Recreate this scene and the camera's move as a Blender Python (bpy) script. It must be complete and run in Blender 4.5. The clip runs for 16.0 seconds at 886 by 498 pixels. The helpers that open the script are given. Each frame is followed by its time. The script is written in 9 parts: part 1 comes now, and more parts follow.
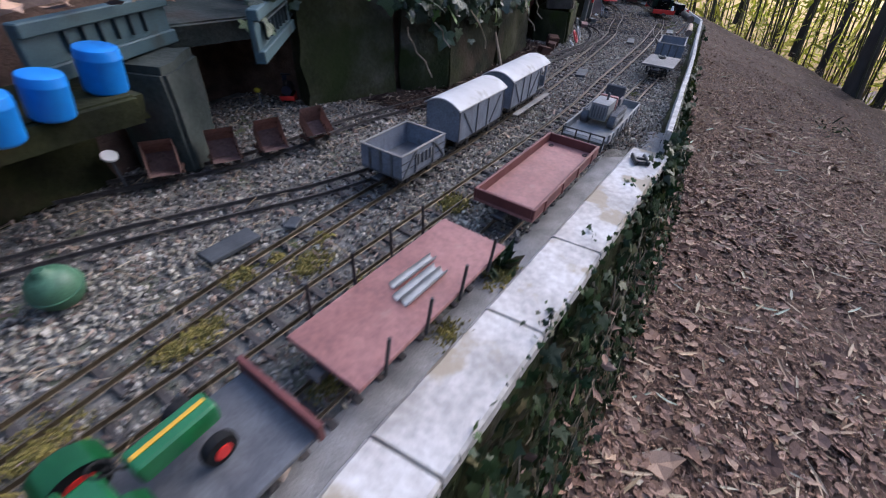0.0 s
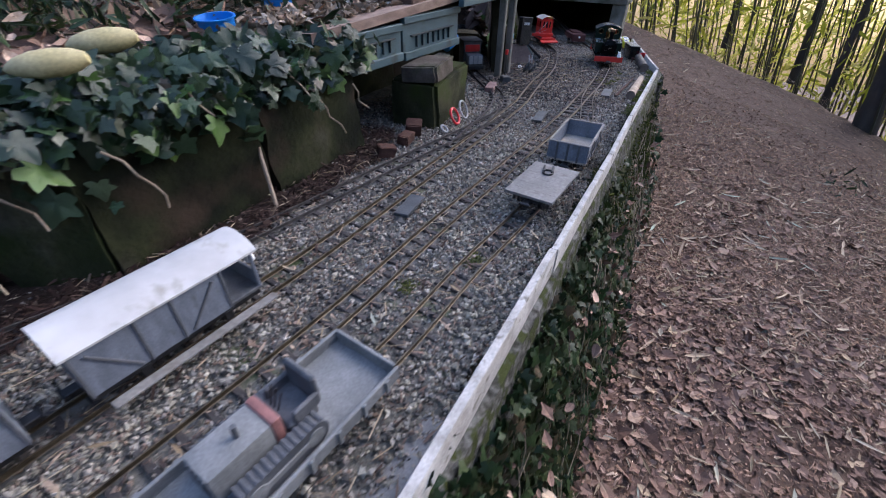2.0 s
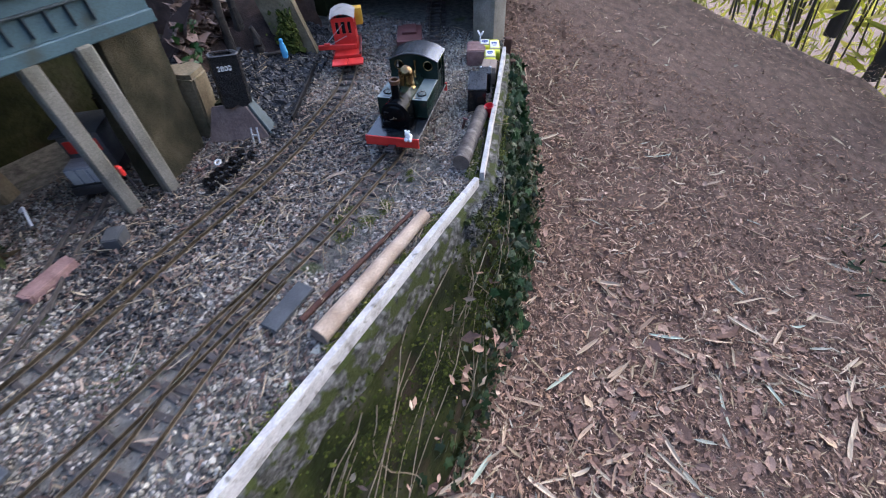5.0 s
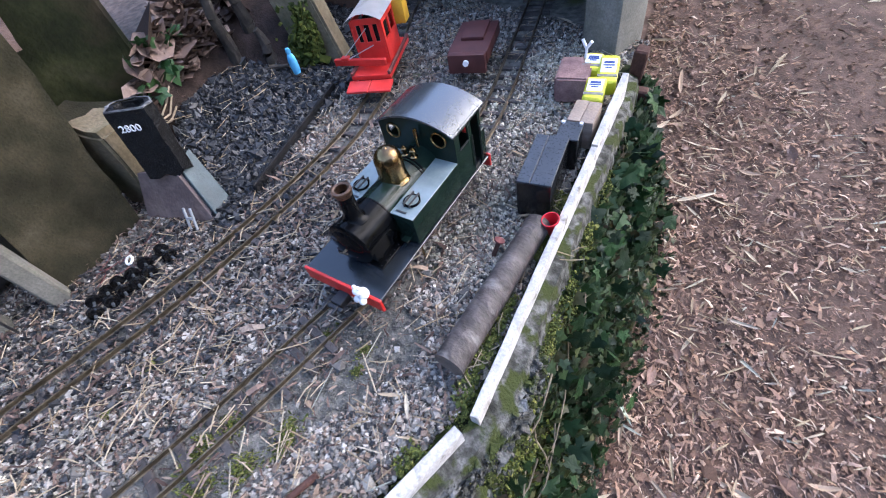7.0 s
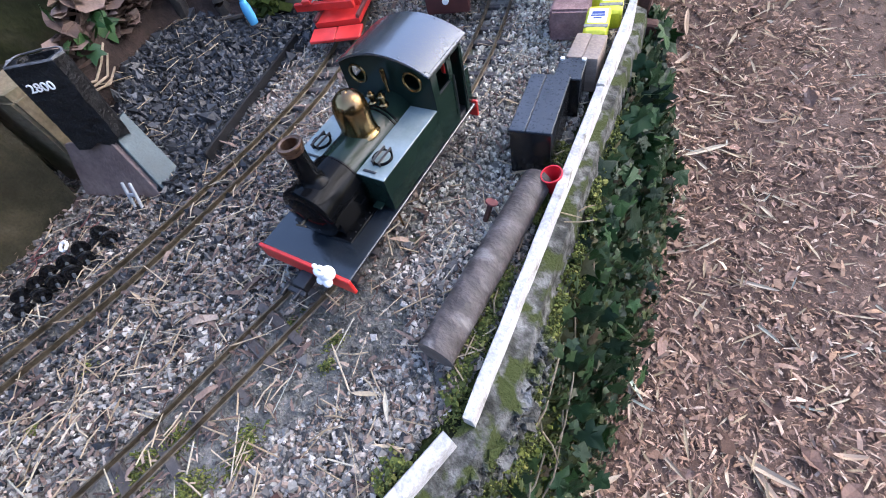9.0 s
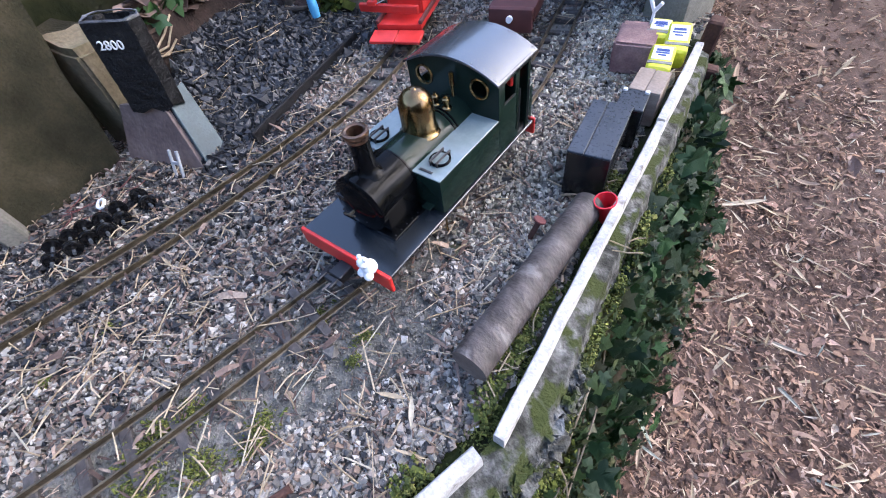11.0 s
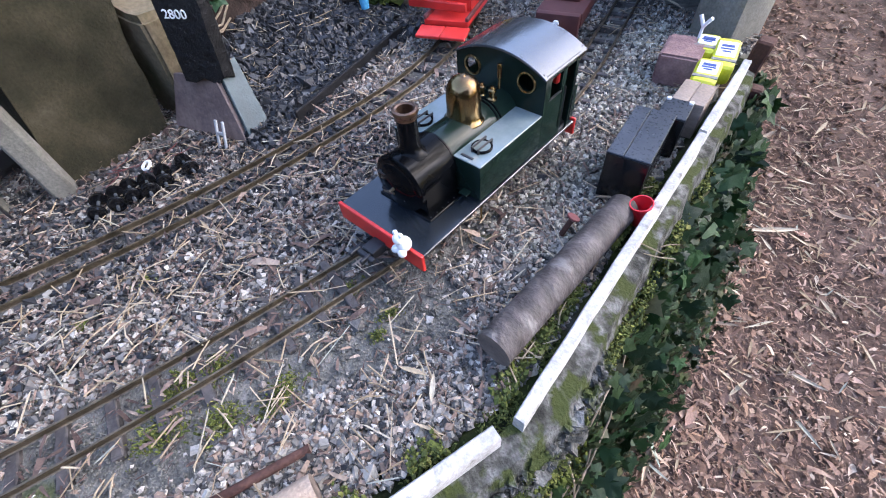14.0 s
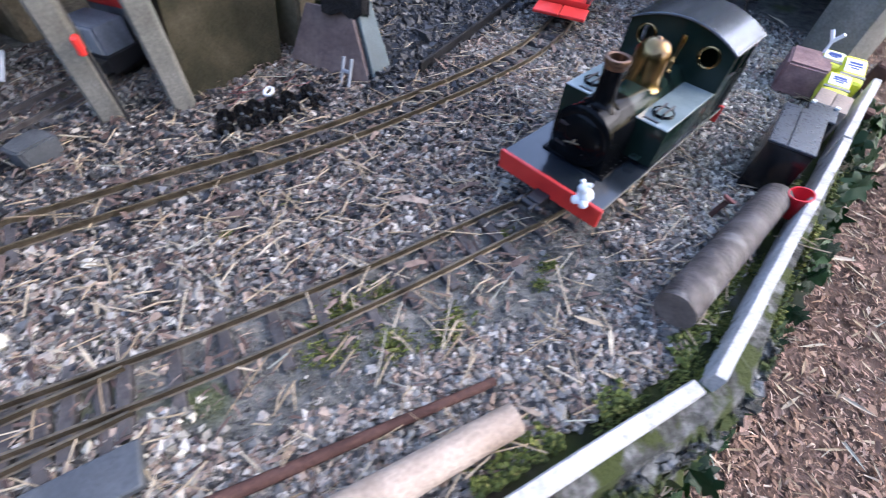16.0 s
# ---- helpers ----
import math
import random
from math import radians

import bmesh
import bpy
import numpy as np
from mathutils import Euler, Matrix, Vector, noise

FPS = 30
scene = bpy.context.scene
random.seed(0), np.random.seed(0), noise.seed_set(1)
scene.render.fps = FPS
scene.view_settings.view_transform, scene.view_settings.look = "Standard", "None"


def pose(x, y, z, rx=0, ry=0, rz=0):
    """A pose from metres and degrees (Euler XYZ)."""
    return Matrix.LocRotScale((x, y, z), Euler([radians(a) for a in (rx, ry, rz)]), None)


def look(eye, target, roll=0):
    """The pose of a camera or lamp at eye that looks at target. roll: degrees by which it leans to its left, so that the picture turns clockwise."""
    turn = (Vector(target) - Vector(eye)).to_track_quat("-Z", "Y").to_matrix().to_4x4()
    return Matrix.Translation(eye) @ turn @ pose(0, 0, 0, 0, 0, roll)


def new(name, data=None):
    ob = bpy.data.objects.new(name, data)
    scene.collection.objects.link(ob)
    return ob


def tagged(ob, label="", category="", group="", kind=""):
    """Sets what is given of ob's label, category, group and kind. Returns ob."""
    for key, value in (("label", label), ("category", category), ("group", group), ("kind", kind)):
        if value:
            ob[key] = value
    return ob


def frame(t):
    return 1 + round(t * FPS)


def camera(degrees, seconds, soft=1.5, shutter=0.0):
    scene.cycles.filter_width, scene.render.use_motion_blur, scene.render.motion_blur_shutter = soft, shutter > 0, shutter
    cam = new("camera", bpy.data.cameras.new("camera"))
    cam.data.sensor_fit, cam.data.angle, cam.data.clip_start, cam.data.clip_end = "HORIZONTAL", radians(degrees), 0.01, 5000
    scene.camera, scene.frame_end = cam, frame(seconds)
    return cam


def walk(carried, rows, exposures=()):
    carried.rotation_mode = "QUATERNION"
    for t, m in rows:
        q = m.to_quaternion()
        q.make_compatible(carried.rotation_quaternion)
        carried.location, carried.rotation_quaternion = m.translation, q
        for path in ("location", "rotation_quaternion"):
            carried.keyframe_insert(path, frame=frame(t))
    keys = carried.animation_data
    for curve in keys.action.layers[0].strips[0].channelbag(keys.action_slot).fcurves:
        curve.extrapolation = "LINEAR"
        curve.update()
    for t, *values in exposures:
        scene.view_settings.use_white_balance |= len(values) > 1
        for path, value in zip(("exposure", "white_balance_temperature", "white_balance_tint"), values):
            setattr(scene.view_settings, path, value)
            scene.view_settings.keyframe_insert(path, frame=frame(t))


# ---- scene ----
cam = camera(94.0, 16.0, 1.05, 0.25)
PATH = [
    (0, (-0.0000, -0.0000, 0.3376), (-0.3446, 0.7002, -0.2877), 4.02),
    (0.5, (0.0363, 0.2050, 0.3375), (-0.3093, 0.9073, -0.2849), 4.31),
    (1, (0.0806, 0.3697, 0.3514), (-0.2684, 1.0581, -0.2844), 4.42),
    (1.5, (0.0816, 0.5878, 0.3501), (-0.2394, 1.2946, -0.2803), 2.87),
    (2, (0.1155, 0.7841, 0.3793), (-0.2645, 1.4913, -0.2169), 1.03),
    (2.5, (0.1658, 0.9562, 0.3801), (-0.2188, 1.6349, -0.2455), -0.26),
    (3, (0.1947, 1.2017, 0.4059), (-0.1737, 1.8899, -0.2192), -2.41),
    (3.5, (0.1906, 1.3921, 0.3761), (-0.1775, 2.0749, -0.2551), -0.07),
    (4, (0.2297, 1.5926, 0.3829), (-0.1421, 2.2511, -0.2714), -2.72),
    (4.5, (0.2483, 1.7955, 0.4181), (-0.0925, 2.4317, -0.2742), -4.97),
    (5, (0.2725, 2.0373, 0.4445), (-0.0883, 2.6180, -0.2852), -3.19),
    (5.2, (0.2560, 2.1065, 0.4463), (-0.0896, 2.6525, -0.3169), -3.92),
    (7.3, (0.1294, 2.5496, 0.3326), (-0.4301, 2.8506, -0.4397), -15.39),
    (7.5, (0.1341, 2.5642, 0.3193), (-0.4203, 2.8547, -0.4606), -15.23),
    (8, (0.1107, 2.5566, 0.3270), (-0.4314, 2.8524, -0.4595), -14.31),
    (8.5, (0.0997, 2.5365, 0.3060), (-0.4281, 2.8240, -0.4932), -19.10),
    (8.7, (0.1044, 2.5409, 0.3028), (-0.4115, 2.8330, -0.5026), -19.31),
    (10.8, (0.0873, 2.5109, 0.2928), (-0.4458, 2.8327, -0.4897), -9.41),
    (11, (0.0844, 2.5133, 0.2947), (-0.4567, 2.8255, -0.4862), -10.09),
    (11.5, (0.0853, 2.5129, 0.2882), (-0.4541, 2.8142, -0.4981), -9.88),
    (12, (0.0823, 2.5107, 0.3015), (-0.4881, 2.8298, -0.4553), -8.57),
    (12.5, (0.0848, 2.5100, 0.2961), (-0.4831, 2.8209, -0.4660), -8.50),
    (13, (0.0871, 2.5068, 0.2923), (-0.4838, 2.8133, -0.4694), -8.17),
    (13.5, (0.0855, 2.4893, 0.2902), (-0.4926, 2.7912, -0.4680), -6.23),
    (14, (0.0892, 2.4902, 0.2882), (-0.4806, 2.7841, -0.4792), -6.54),
    (14.5, (0.0889, 2.4914, 0.2880), (-0.4797, 2.7845, -0.4806), -6.71),
    (15, (0.0893, 2.4924, 0.2841), (-0.4725, 2.7845, -0.4899), -6.58),
    (15.5, (0.0791, 2.4787, 0.2780), (-0.4778, 2.7617, -0.5029), -4.84),
    (16, (0.0416, 2.3497, 0.2596), (-0.5100, 2.6736, -0.5091), 3.97),
]
walk(cam, [(t, look(eye, target, roll)) for t, eye, target, roll in PATH],
     [(0, 1.45, 6000, 17), (1.5, 1.49, 6000, 17), (2.5, 1.69, 6000, 17), (4, 1.85, 5950, 17), (5.2, 2.09, 5950, 16), (7.3, 2.49, 5950, 16), (11, 2.53, 6000, 17), (16, 2.57, 6000, 17)])

# world, sun and exposure
world = bpy.data.worlds.new("world")
scene.world = world
world.use_nodes = True
wn = world.node_tree.nodes
sky = wn.new("ShaderNodeTexSky")
sky.sky_type, sky.sun_disc = "NISHITA", False
sky.sun_elevation, sky.sun_rotation = radians(38), radians(25)
sky.air_density, sky.dust_density, sky.ozone_density = 1.0, 2.5, 1.0
world.node_tree.links.new(sky.outputs[0], wn["Background"].inputs[0])
wn["Background"].inputs[1].default_value = 0.15
sun = new("sun", bpy.data.lights.new("sun", "SUN"))
sun.data.energy, sun.data.angle, sun.data.color = 0.55, radians(45), (1.0, 1.0, 1.0)
sun.matrix_basis = look((6, 12, 11), (0, 0, 0))

S = 0.757  # survey units to metres: the rails lie 0.0425 units, 32 mm, apart
RNG = np.random.default_rng(5)


def at(x, y, z=0.0, rx=0, ry=0, rz=0):
    return pose(S * x, S * y, S * z, rx, ry, rz)


# ---- materials ----
def ramp(nt, stops):
    r = nt.nodes.new("ShaderNodeValToRGB")
    e = r.color_ramp.elements
    while len(e) < len(stops):
        e.new(0.5)
    for k, (p, c) in enumerate(stops):
        e[k].position, e[k].color = p, (*c, 1)
    return r


def material(name, stops, rough=0.8, metal=0.0, grain=40.0, fine=400.0, bump=0.25, spread="noise", coat=0.0, clear=0.0, wear=None, stretch=(1, 1, 1), spec=0.5):
    """A surface from colour stops, spread by noise, by piece or by object, with a finer grain on top."""
    m = bpy.data.materials.new(name)
    m.use_nodes = True
    nt = m.node_tree
    n, link = nt.nodes, nt.links.new
    b = n["Principled BSDF"]
    tc, mp = n.new("ShaderNodeTexCoord"), n.new("ShaderNodeMapping")
    mp.inputs["Scale"].default_value = stretch
    link(tc.outputs["Object"], mp.inputs["Vector"])
    big, small = n.new("ShaderNodeTexNoise"), n.new("ShaderNodeTexNoise")
    big.inputs["Scale"].default_value, big.inputs["Detail"].default_value = grain, 5
    small.inputs["Scale"].default_value, small.inputs["Detail"].default_value = fine, 4
    for t in (big, small):
        link(mp.outputs[0], t.inputs["Vector"])
    r = ramp(nt, stops)
    if spread == "noise":
        link(big.outputs["Fac"], r.inputs[0])
    else:
        src = n.new("ShaderNodeNewGeometry") if spread == "island" else n.new("ShaderNodeObjectInfo")
        link(src.outputs["Random Per Island" if spread == "island" else "Random"], r.inputs[0])
    mix = n.new("ShaderNodeMix")
    mix.data_type, mix.blend_type = "RGBA", "OVERLAY"
    mix.inputs["Factor"].default_value = 0.1 if bump <= 0.05 else 0.5
    link(r.outputs[0], mix.inputs["A"])
    link(small.outputs["Fac"], mix.inputs["B"])
    col = mix.outputs["Result"]
    if wear:
        wcol, lo, hi, wscale = wear
        wn_ = n.new("ShaderNodeTexNoise")
        wn_.inputs["Scale"].default_value, wn_.inputs["Detail"].default_value = wscale, 7
        link(mp.outputs[0], wn_.inputs["Vector"])
        wr = ramp(nt, [(lo, (0, 0, 0)), (hi, (1, 1, 1))])
        link(wn_.outputs["Fac"], wr.inputs[0])
        wm = n.new("ShaderNodeMix")
        wm.data_type = "RGBA"
        link(wr.outputs[0], wm.inputs["Factor"])
        link(col, wm.inputs["A"])
        wm.inputs["B"].default_value = (*wcol, 1)
        col = wm.outputs["Result"]
    link(col, b.inputs["Base Color"])
    rr = n.new("ShaderNodeMapRange")
    rr.inputs["To Min"].default_value, rr.inputs["To Max"].default_value = max(0.03, rough - (0.03 if bump <= 0.05 else 0.12)), min(1, rough + (0.05 if bump <= 0.05 else 0.12))
    link(small.outputs["Fac"], rr.inputs["Value"])
    link(rr.outputs[0], b.inputs["Roughness"])
    b.inputs["Metallic"].default_value = metal
    b.inputs["Specular IOR Level"].default_value = spec
    b.inputs["Coat Weight"].default_value = coat
    b.inputs["Coat Roughness"].default_value = 0.12
    if clear:
        b.inputs["Subsurface Weight"].default_value = 0.0
        tr, add = n.new("ShaderNodeBsdfTranslucent"), n.new("ShaderNodeMixShader")
        link(col, tr.inputs["Color"])
        add.inputs[0].default_value = clear
        link(b.outputs[0], add.inputs[1])
        link(tr.outputs[0], add.inputs[2])
        link(add.outputs[0], n["Material Output"].inputs[0])
    if bump:
        bp = n.new("ShaderNodeBump")
        bp.inputs["Strength"].default_value, bp.inputs["Distance"].default_value = bump, 0.002
        hm = n.new("ShaderNodeMath")
        hm.operation = "ADD"
        link(big.outputs["Fac"], hm.inputs[0])
        link(small.outputs["Fac"], hm.inputs[1])
        link(hm.outputs[0], bp.inputs["Height"])
        link(bp.outputs[0], b.inputs["Normal"])
    return m


M_STONE = material("grey gravel", [(0, (0.038, 0.0358, 0.0351)), (0.26, (0.1085, 0.1024, 0.0949)), (0.48, (0.2281, 0.2131, 0.1889)), (0.64, (0.3584, 0.3328, 0.29)), (0.72, (0.1843, 0.1314, 0.0992)), (0.84, (0.2607, 0.195, 0.1526)), (0.93, (0.382, 0.3551, 0.3101)), (1, (0.5169, 0.477, 0.4198))], 0.85, spread="island", fine=500, spec=0.3)
M_COAL = material("coal", [(0, (0.003, 0.0033, 0.004)), (0.45, (0.0097, 0.0105, 0.0124)), (0.8, (0.0255, 0.027, 0.0301)), (0.95, (0.0525, 0.054, 0.0565)), (1, (0.1275, 0.1275, 0.1247))], 0.45, spread="island", spec=0.4)
M_BED = material("damp grit", [(0.3, (0.0642, 0.0627, 0.0548)), (0.5, (0.1334, 0.1283, 0.1122)), (0.7, (0.2174, 0.2014, 0.1749))], 0.85, grain=80, fine=500, bump=1.0, wear=((0.085, 0.1, 0.035), 0.58, 0.7, 12))
M_STRAW = material("dry straw", [(0, (0.2193, 0.1564, 0.0905)), (0.5, (0.351, 0.27, 0.167)), (0.9, (0.4534, 0.3766, 0.2646)), (1, (0.2632, 0.2842, 0.2366))], 0.75, spread="island")
M_LITTER = material("dead leaves", [(0, (0.1617, 0.0921, 0.067)), (0.3, (0.2971, 0.178, 0.1325)), (0.65, (0.4368, 0.281, 0.2096)), (0.9, (0.5513, 0.376, 0.2886)), (0.97, (0.6657, 0.535, 0.391)), (1, (0.3329, 0.366, 0.2792))], 0.8, spread="island", grain=80, fine=500, spec=0.3, wear=((0.22, 0.135, 0.105), 0.54, 0.72, 3.2))
M_SOIL = material("leaf mould", [(0.3, (0.0546, 0.0325, 0.0232)), (0.5, (0.1024, 0.0618, 0.0452)), (0.7, (0.1638, 0.104, 0.0764))], 0.95, grain=30, fine=300, bump=1.0)
M_RAIL = material("worn brown rail", [(0.3, (0.0581, 0.0457, 0.0295)), (0.6, (0.136, 0.1051, 0.0675))], 0.45, 0.5, grain=50)
M_SLEEPER = material("brown sleeper", [(0.3, (0.03, 0.0252, 0.024)), (0.6, (0.072, 0.0636, 0.06))], 0.85, grain=90)
M_COPING = material("pale concrete", [(0.3, (0.27, 0.252, 0.225)), (0.45, (0.45, 0.427, 0.401)), (0.6, (0.558, 0.54, 0.513)), (0.75, (0.612, 0.594, 0.567))], 0.85, grain=9, fine=110, bump=0.5, wear=((0.36, 0.31, 0.235), 0.555, 0.6, 11), spec=0.3)
M_CEMENT = material("grey cement", [(0.3, (0.16, 0.155, 0.15)), (0.7, (0.3, 0.29, 0.28))], 0.9, grain=30, fine=500, bump=0.5)
M_MOSSWALL = material("mossy render", [(0.3, (0.0075, 0.0095, 0.0032)), (0.45, (0.017, 0.023, 0.0048)), (0.55, (0.031, 0.037, 0.0085)), (0.64, (0.042, 0.04, 0.024)), (0.74, (0.08, 0.078, 0.068))], 0.95, grain=16, fine=160, bump=1.0, spec=0.2, wear=((0.036, 0.025, 0.016), 0.56, 0.66, 9))
# Stone and moss colours lowered to carry shade of the recesses and wall foot.
M_DARKWALL = material("shade-toned mossy stone", [(0.3, (0.0039, 0.0052, 0.0026)), (0.48, (0.0143, 0.0169, 0.0065)), (0.58, (0.0292, 0.0325, 0.013)), (0.72, (0.0488, 0.0455, 0.0292))], 0.95, grain=9, fine=110, bump=1.0, spec=0.2, wear=((0.04, 0.027, 0.018), 0.52, 0.66, 6))
M_STONEBLOCK = material("olive sandstone", [(0.3, (0.0146, 0.013, 0.0071)), (0.44, (0.0229, 0.021, 0.0119)), (0.54, (0.0322, 0.0285, 0.0162)), (0.62, (0.0416, 0.036, 0.0214)), (0.74, (0.0582, 0.05, 0.0314))], 0.95, grain=22, fine=340, bump=0.8, spec=0.2, wear=((0.04, 0.029, 0.015), 0.56, 0.7, 7))
M_WHITEWOOD = material("weathered white timber", [(0.3, (0.33, 0.312, 0.284)), (0.55, (0.5, 0.48, 0.45)), (0.8, (0.56, 0.545, 0.52))], 0.8, grain=40, fine=400, bump=0.4, wear=((0.2, 0.185, 0.155), 0.6, 0.7, 70), spec=0.3)
M_MOSS = material("green moss", [(0, (0.0438, 0.0562, 0.0108)), (0.5, (0.0887, 0.108, 0.0184)), (0.85, (0.1565, 0.1674, 0.0324)), (1, (0.2191, 0.2052, 0.054))], 0.95, spread="island")
M_IVY = material("ivy leaf", [(0, (0.005, 0.016, 0.006)), (0.5, (0.011, 0.033, 0.01)), (0.9, (0.021, 0.055, 0.016)), (1, (0.035, 0.08, 0.024))], 0.5, spread="object", grain=60, fine=300, bump=0.2, clear=0.1, spec=0.22)
M_IVYMASS = material("ivy leaves", [(0, (0.007, 0.016, 0.006)), (0.45, (0.015, 0.033, 0.011)), (0.76, (0.03, 0.055, 0.018)), (0.87, (0.06, 0.075, 0.026)), (0.93, (0.09, 0.066, 0.038)), (0.97, (0.065, 0.045, 0.028)), (1, (0.07, 0.095, 0.038))], 0.45, spread="island", grain=60, fine=300, bump=0.15, clear=0.1, spec=0.3)
M_VINE = material("dry vine", [(0.3, (0.16, 0.12, 0.08)), (0.7, (0.34, 0.27, 0.19))], 0.85)
M_BLACK = material("gloss black paint", [(0.3, (0.0022, 0.0024, 0.0028)), (0.7, (0.004, 0.0044, 0.0052))], 0.06, bump=0.01, spec=0.08)
M_SATIN = material("satin black metal", [(0.3, (0.01, 0.01, 0.011)), (0.7, (0.024, 0.024, 0.026))], 0.42, bump=0.05)
M_ROOF = material("satin dark roof paint", [(0.3, (0.03, 0.034, 0.038)), (0.7, (0.045, 0.05, 0.056))], 0.22, bump=0.01, spec=0.9, coat=0.6)
M_GREEN = material("dark green paint", [(0.3, (0.0078, 0.016, 0.012)), (0.7, (0.011, 0.0215, 0.016))], 0.13, bump=0.01, spec=0.2)
# Pale base colour carries the sky's reflection on the dark green tank tops.
M_TANKTOP = material("glossy tank paint, sky sheen in colour", [(0.3, (0.138, 0.1794, 0.1753)), (0.7, (0.2058, 0.2484, 0.2499))], 0.2, coat=0.6, bump=0.02)
M_BRASS = material("aged brass", [(0.3, (0.2, 0.135, 0.06)), (0.7, (0.36, 0.255, 0.115))], 0.22, 1.0, grain=50, bump=0.03, wear=((0.17, 0.1, 0.055), 0.56, 0.72, 60))
M_COPPER = material("heat stained copper", [(0.3, (0.11, 0.062, 0.042)), (0.7, (0.26, 0.16, 0.105))], 0.32, 0.9, bump=0.08)
M_RED = material("red paint", [(0.3, (0.52, 0.02, 0.015)), (0.7, (0.7, 0.04, 0.03))], 0.4, coat=0.2, bump=0.04)
M_WHITE = material("white plastic", [(0.3, (0.75, 0.75, 0.74)), (0.7, (0.85, 0.85, 0.85))], 0.5, bump=0.05)
M_PINK = material("faded brown-red paint", [(0.3, (0.2, 0.082, 0.072)), (0.5, (0.26, 0.115, 0.102)), (0.7, (0.32, 0.15, 0.135))], 0.6, grain=14, fine=160, bump=0.08, wear=((0.33, 0.22, 0.18), 0.64, 0.8, 38))
M_OXIDE = material("dark red oxide paint", [(0.3, (0.096, 0.024, 0.0224)), (0.7, (0.152, 0.044, 0.04))], 0.6, bump=0.05)
M_GREYPAINT = material("blue grey wagon paint", [(0.3, (0.1251, 0.1419, 0.1732)), (0.7, (0.2002, 0.2236, 0.2644))], 0.7, grain=30, fine=300, bump=0.2, wear=((0.1, 0.1, 0.1), 0.62, 0.75, 45), stretch=(1, 3, 1))
M_DEEPGREY = material("dark grey wagon paint", [(0.3, (0.06, 0.063, 0.07)), (0.7, (0.12, 0.125, 0.135))], 0.6, bump=0.15)
M_DOZER = material("grey primer", [(0.3, (0.14, 0.145, 0.145)), (0.7, (0.23, 0.235, 0.235))], 0.65, bump=0.15)
M_PALEROOF = material("dusty white roof", [(0.3, (0.422, 0.414, 0.4)), (0.7, (0.581, 0.572, 0.563))], 0.8, grain=14, fine=60, bump=0.05, wear=((0.32, 0.295, 0.25), 0.56, 0.68, 26))
M_SLATE = material("slate", [(0.3, (0.0356, 0.04, 0.045)), (0.7, (0.0712, 0.0775, 0.0825))], 0.65, grain=30, bump=0.3)
M_PLANK = material("grey weathered boards", [(0.3, (0.15, 0.142, 0.132)), (0.5, (0.2, 0.19, 0.178)), (0.7, (0.26, 0.248, 0.235))], 0.8, grain=16, fine=200, bump=0.15, wear=((0.12, 0.105, 0.09), 0.58, 0.72, 30))
M_SAND = material("sandy wagon floor", [(0.3, (0.3, 0.25, 0.19)), (0.7, (0.48, 0.43, 0.36))], 0.9, grain=30, bump=0.3)
M_BARK = material("cherry bark", [(0.3, (0.034, 0.026, 0.022)), (0.44, (0.056, 0.044, 0.038)), (0.56, (0.084, 0.068, 0.06)), (0.72, (0.12, 0.1, 0.09))], 0.65, grain=48, fine=170, bump=0.8, stretch=(1, 1.5, 1), wear=((0.17, 0.15, 0.135), 0.6, 0.72, 40))
M_PALEBARK = material("pale stripped branch", [(0.3, (0.28, 0.2, 0.14)), (0.7, (0.46, 0.36, 0.27))], 0.8, grain=30, bump=0.4)
M_CUT = material("cut wood", [(0.3, (0.1, 0.075, 0.06)), (0.7, (0.2, 0.15, 0.12))], 0.9)
M_BRICK = material("red brick", [(0.3, (0.16, 0.09, 0.085)), (0.7, (0.27, 0.17, 0.155))], 0.9, grain=60, bump=0.5)
M_BLOCK = material("timber block", [(0.3, (0.2, 0.15, 0.11)), (0.7, (0.31, 0.24, 0.19))], 0.8, grain=20, stretch=(1, 1, 6))
M_YELLOW = material("yellow plastic wrap", [(0.3, (0.62, 0.62, 0.02)), (0.7, (0.75, 0.74, 0.06))], 0.35, bump=0.1)
M_LABEL = material("white paper label", [(0.3, (0.7, 0.71, 0.72)), (0.7, (0.8, 0.8, 0.82))], 0.6, bump=0.02)
M_INK = material("blue print", [(0.3, (0.02, 0.05, 0.2)), (0.7, (0.04, 0.08, 0.28))], 0.6, bump=0)
M_CUP = material("red plastic", [(0.3, (0.6, 0.012, 0.02)), (0.7, (0.72, 0.02, 0.03))], 0.3, coat=0.3, bump=0.02)
M_BLUE = material("blue plastic", [(0.3, (0.006, 0.16, 0.55)), (0.7, (0.012, 0.24, 0.7))], 0.4, bump=0.05)
M_TEALDARK = material("dark girder ribs", [(0.3, (0.012, 0.022, 0.026)), (0.7, (0.022, 0.038, 0.044))], 0.6, grain=16, bump=0.12)
M_SLABMOSS = material("mossy grey slab", [(0.3, (0.0162, 0.0189, 0.0081)), (0.44, (0.0297, 0.0351, 0.0149)), (0.52, (0.0459, 0.0486, 0.0243)), (0.6, (0.0783, 0.0743, 0.0567)), (0.68, (0.1485, 0.1391, 0.1283))], 0.95, grain=5, fine=120, bump=1.0, spec=0.2, wear=((0.026, 0.036, 0.01), 0.5, 0.66, 9))
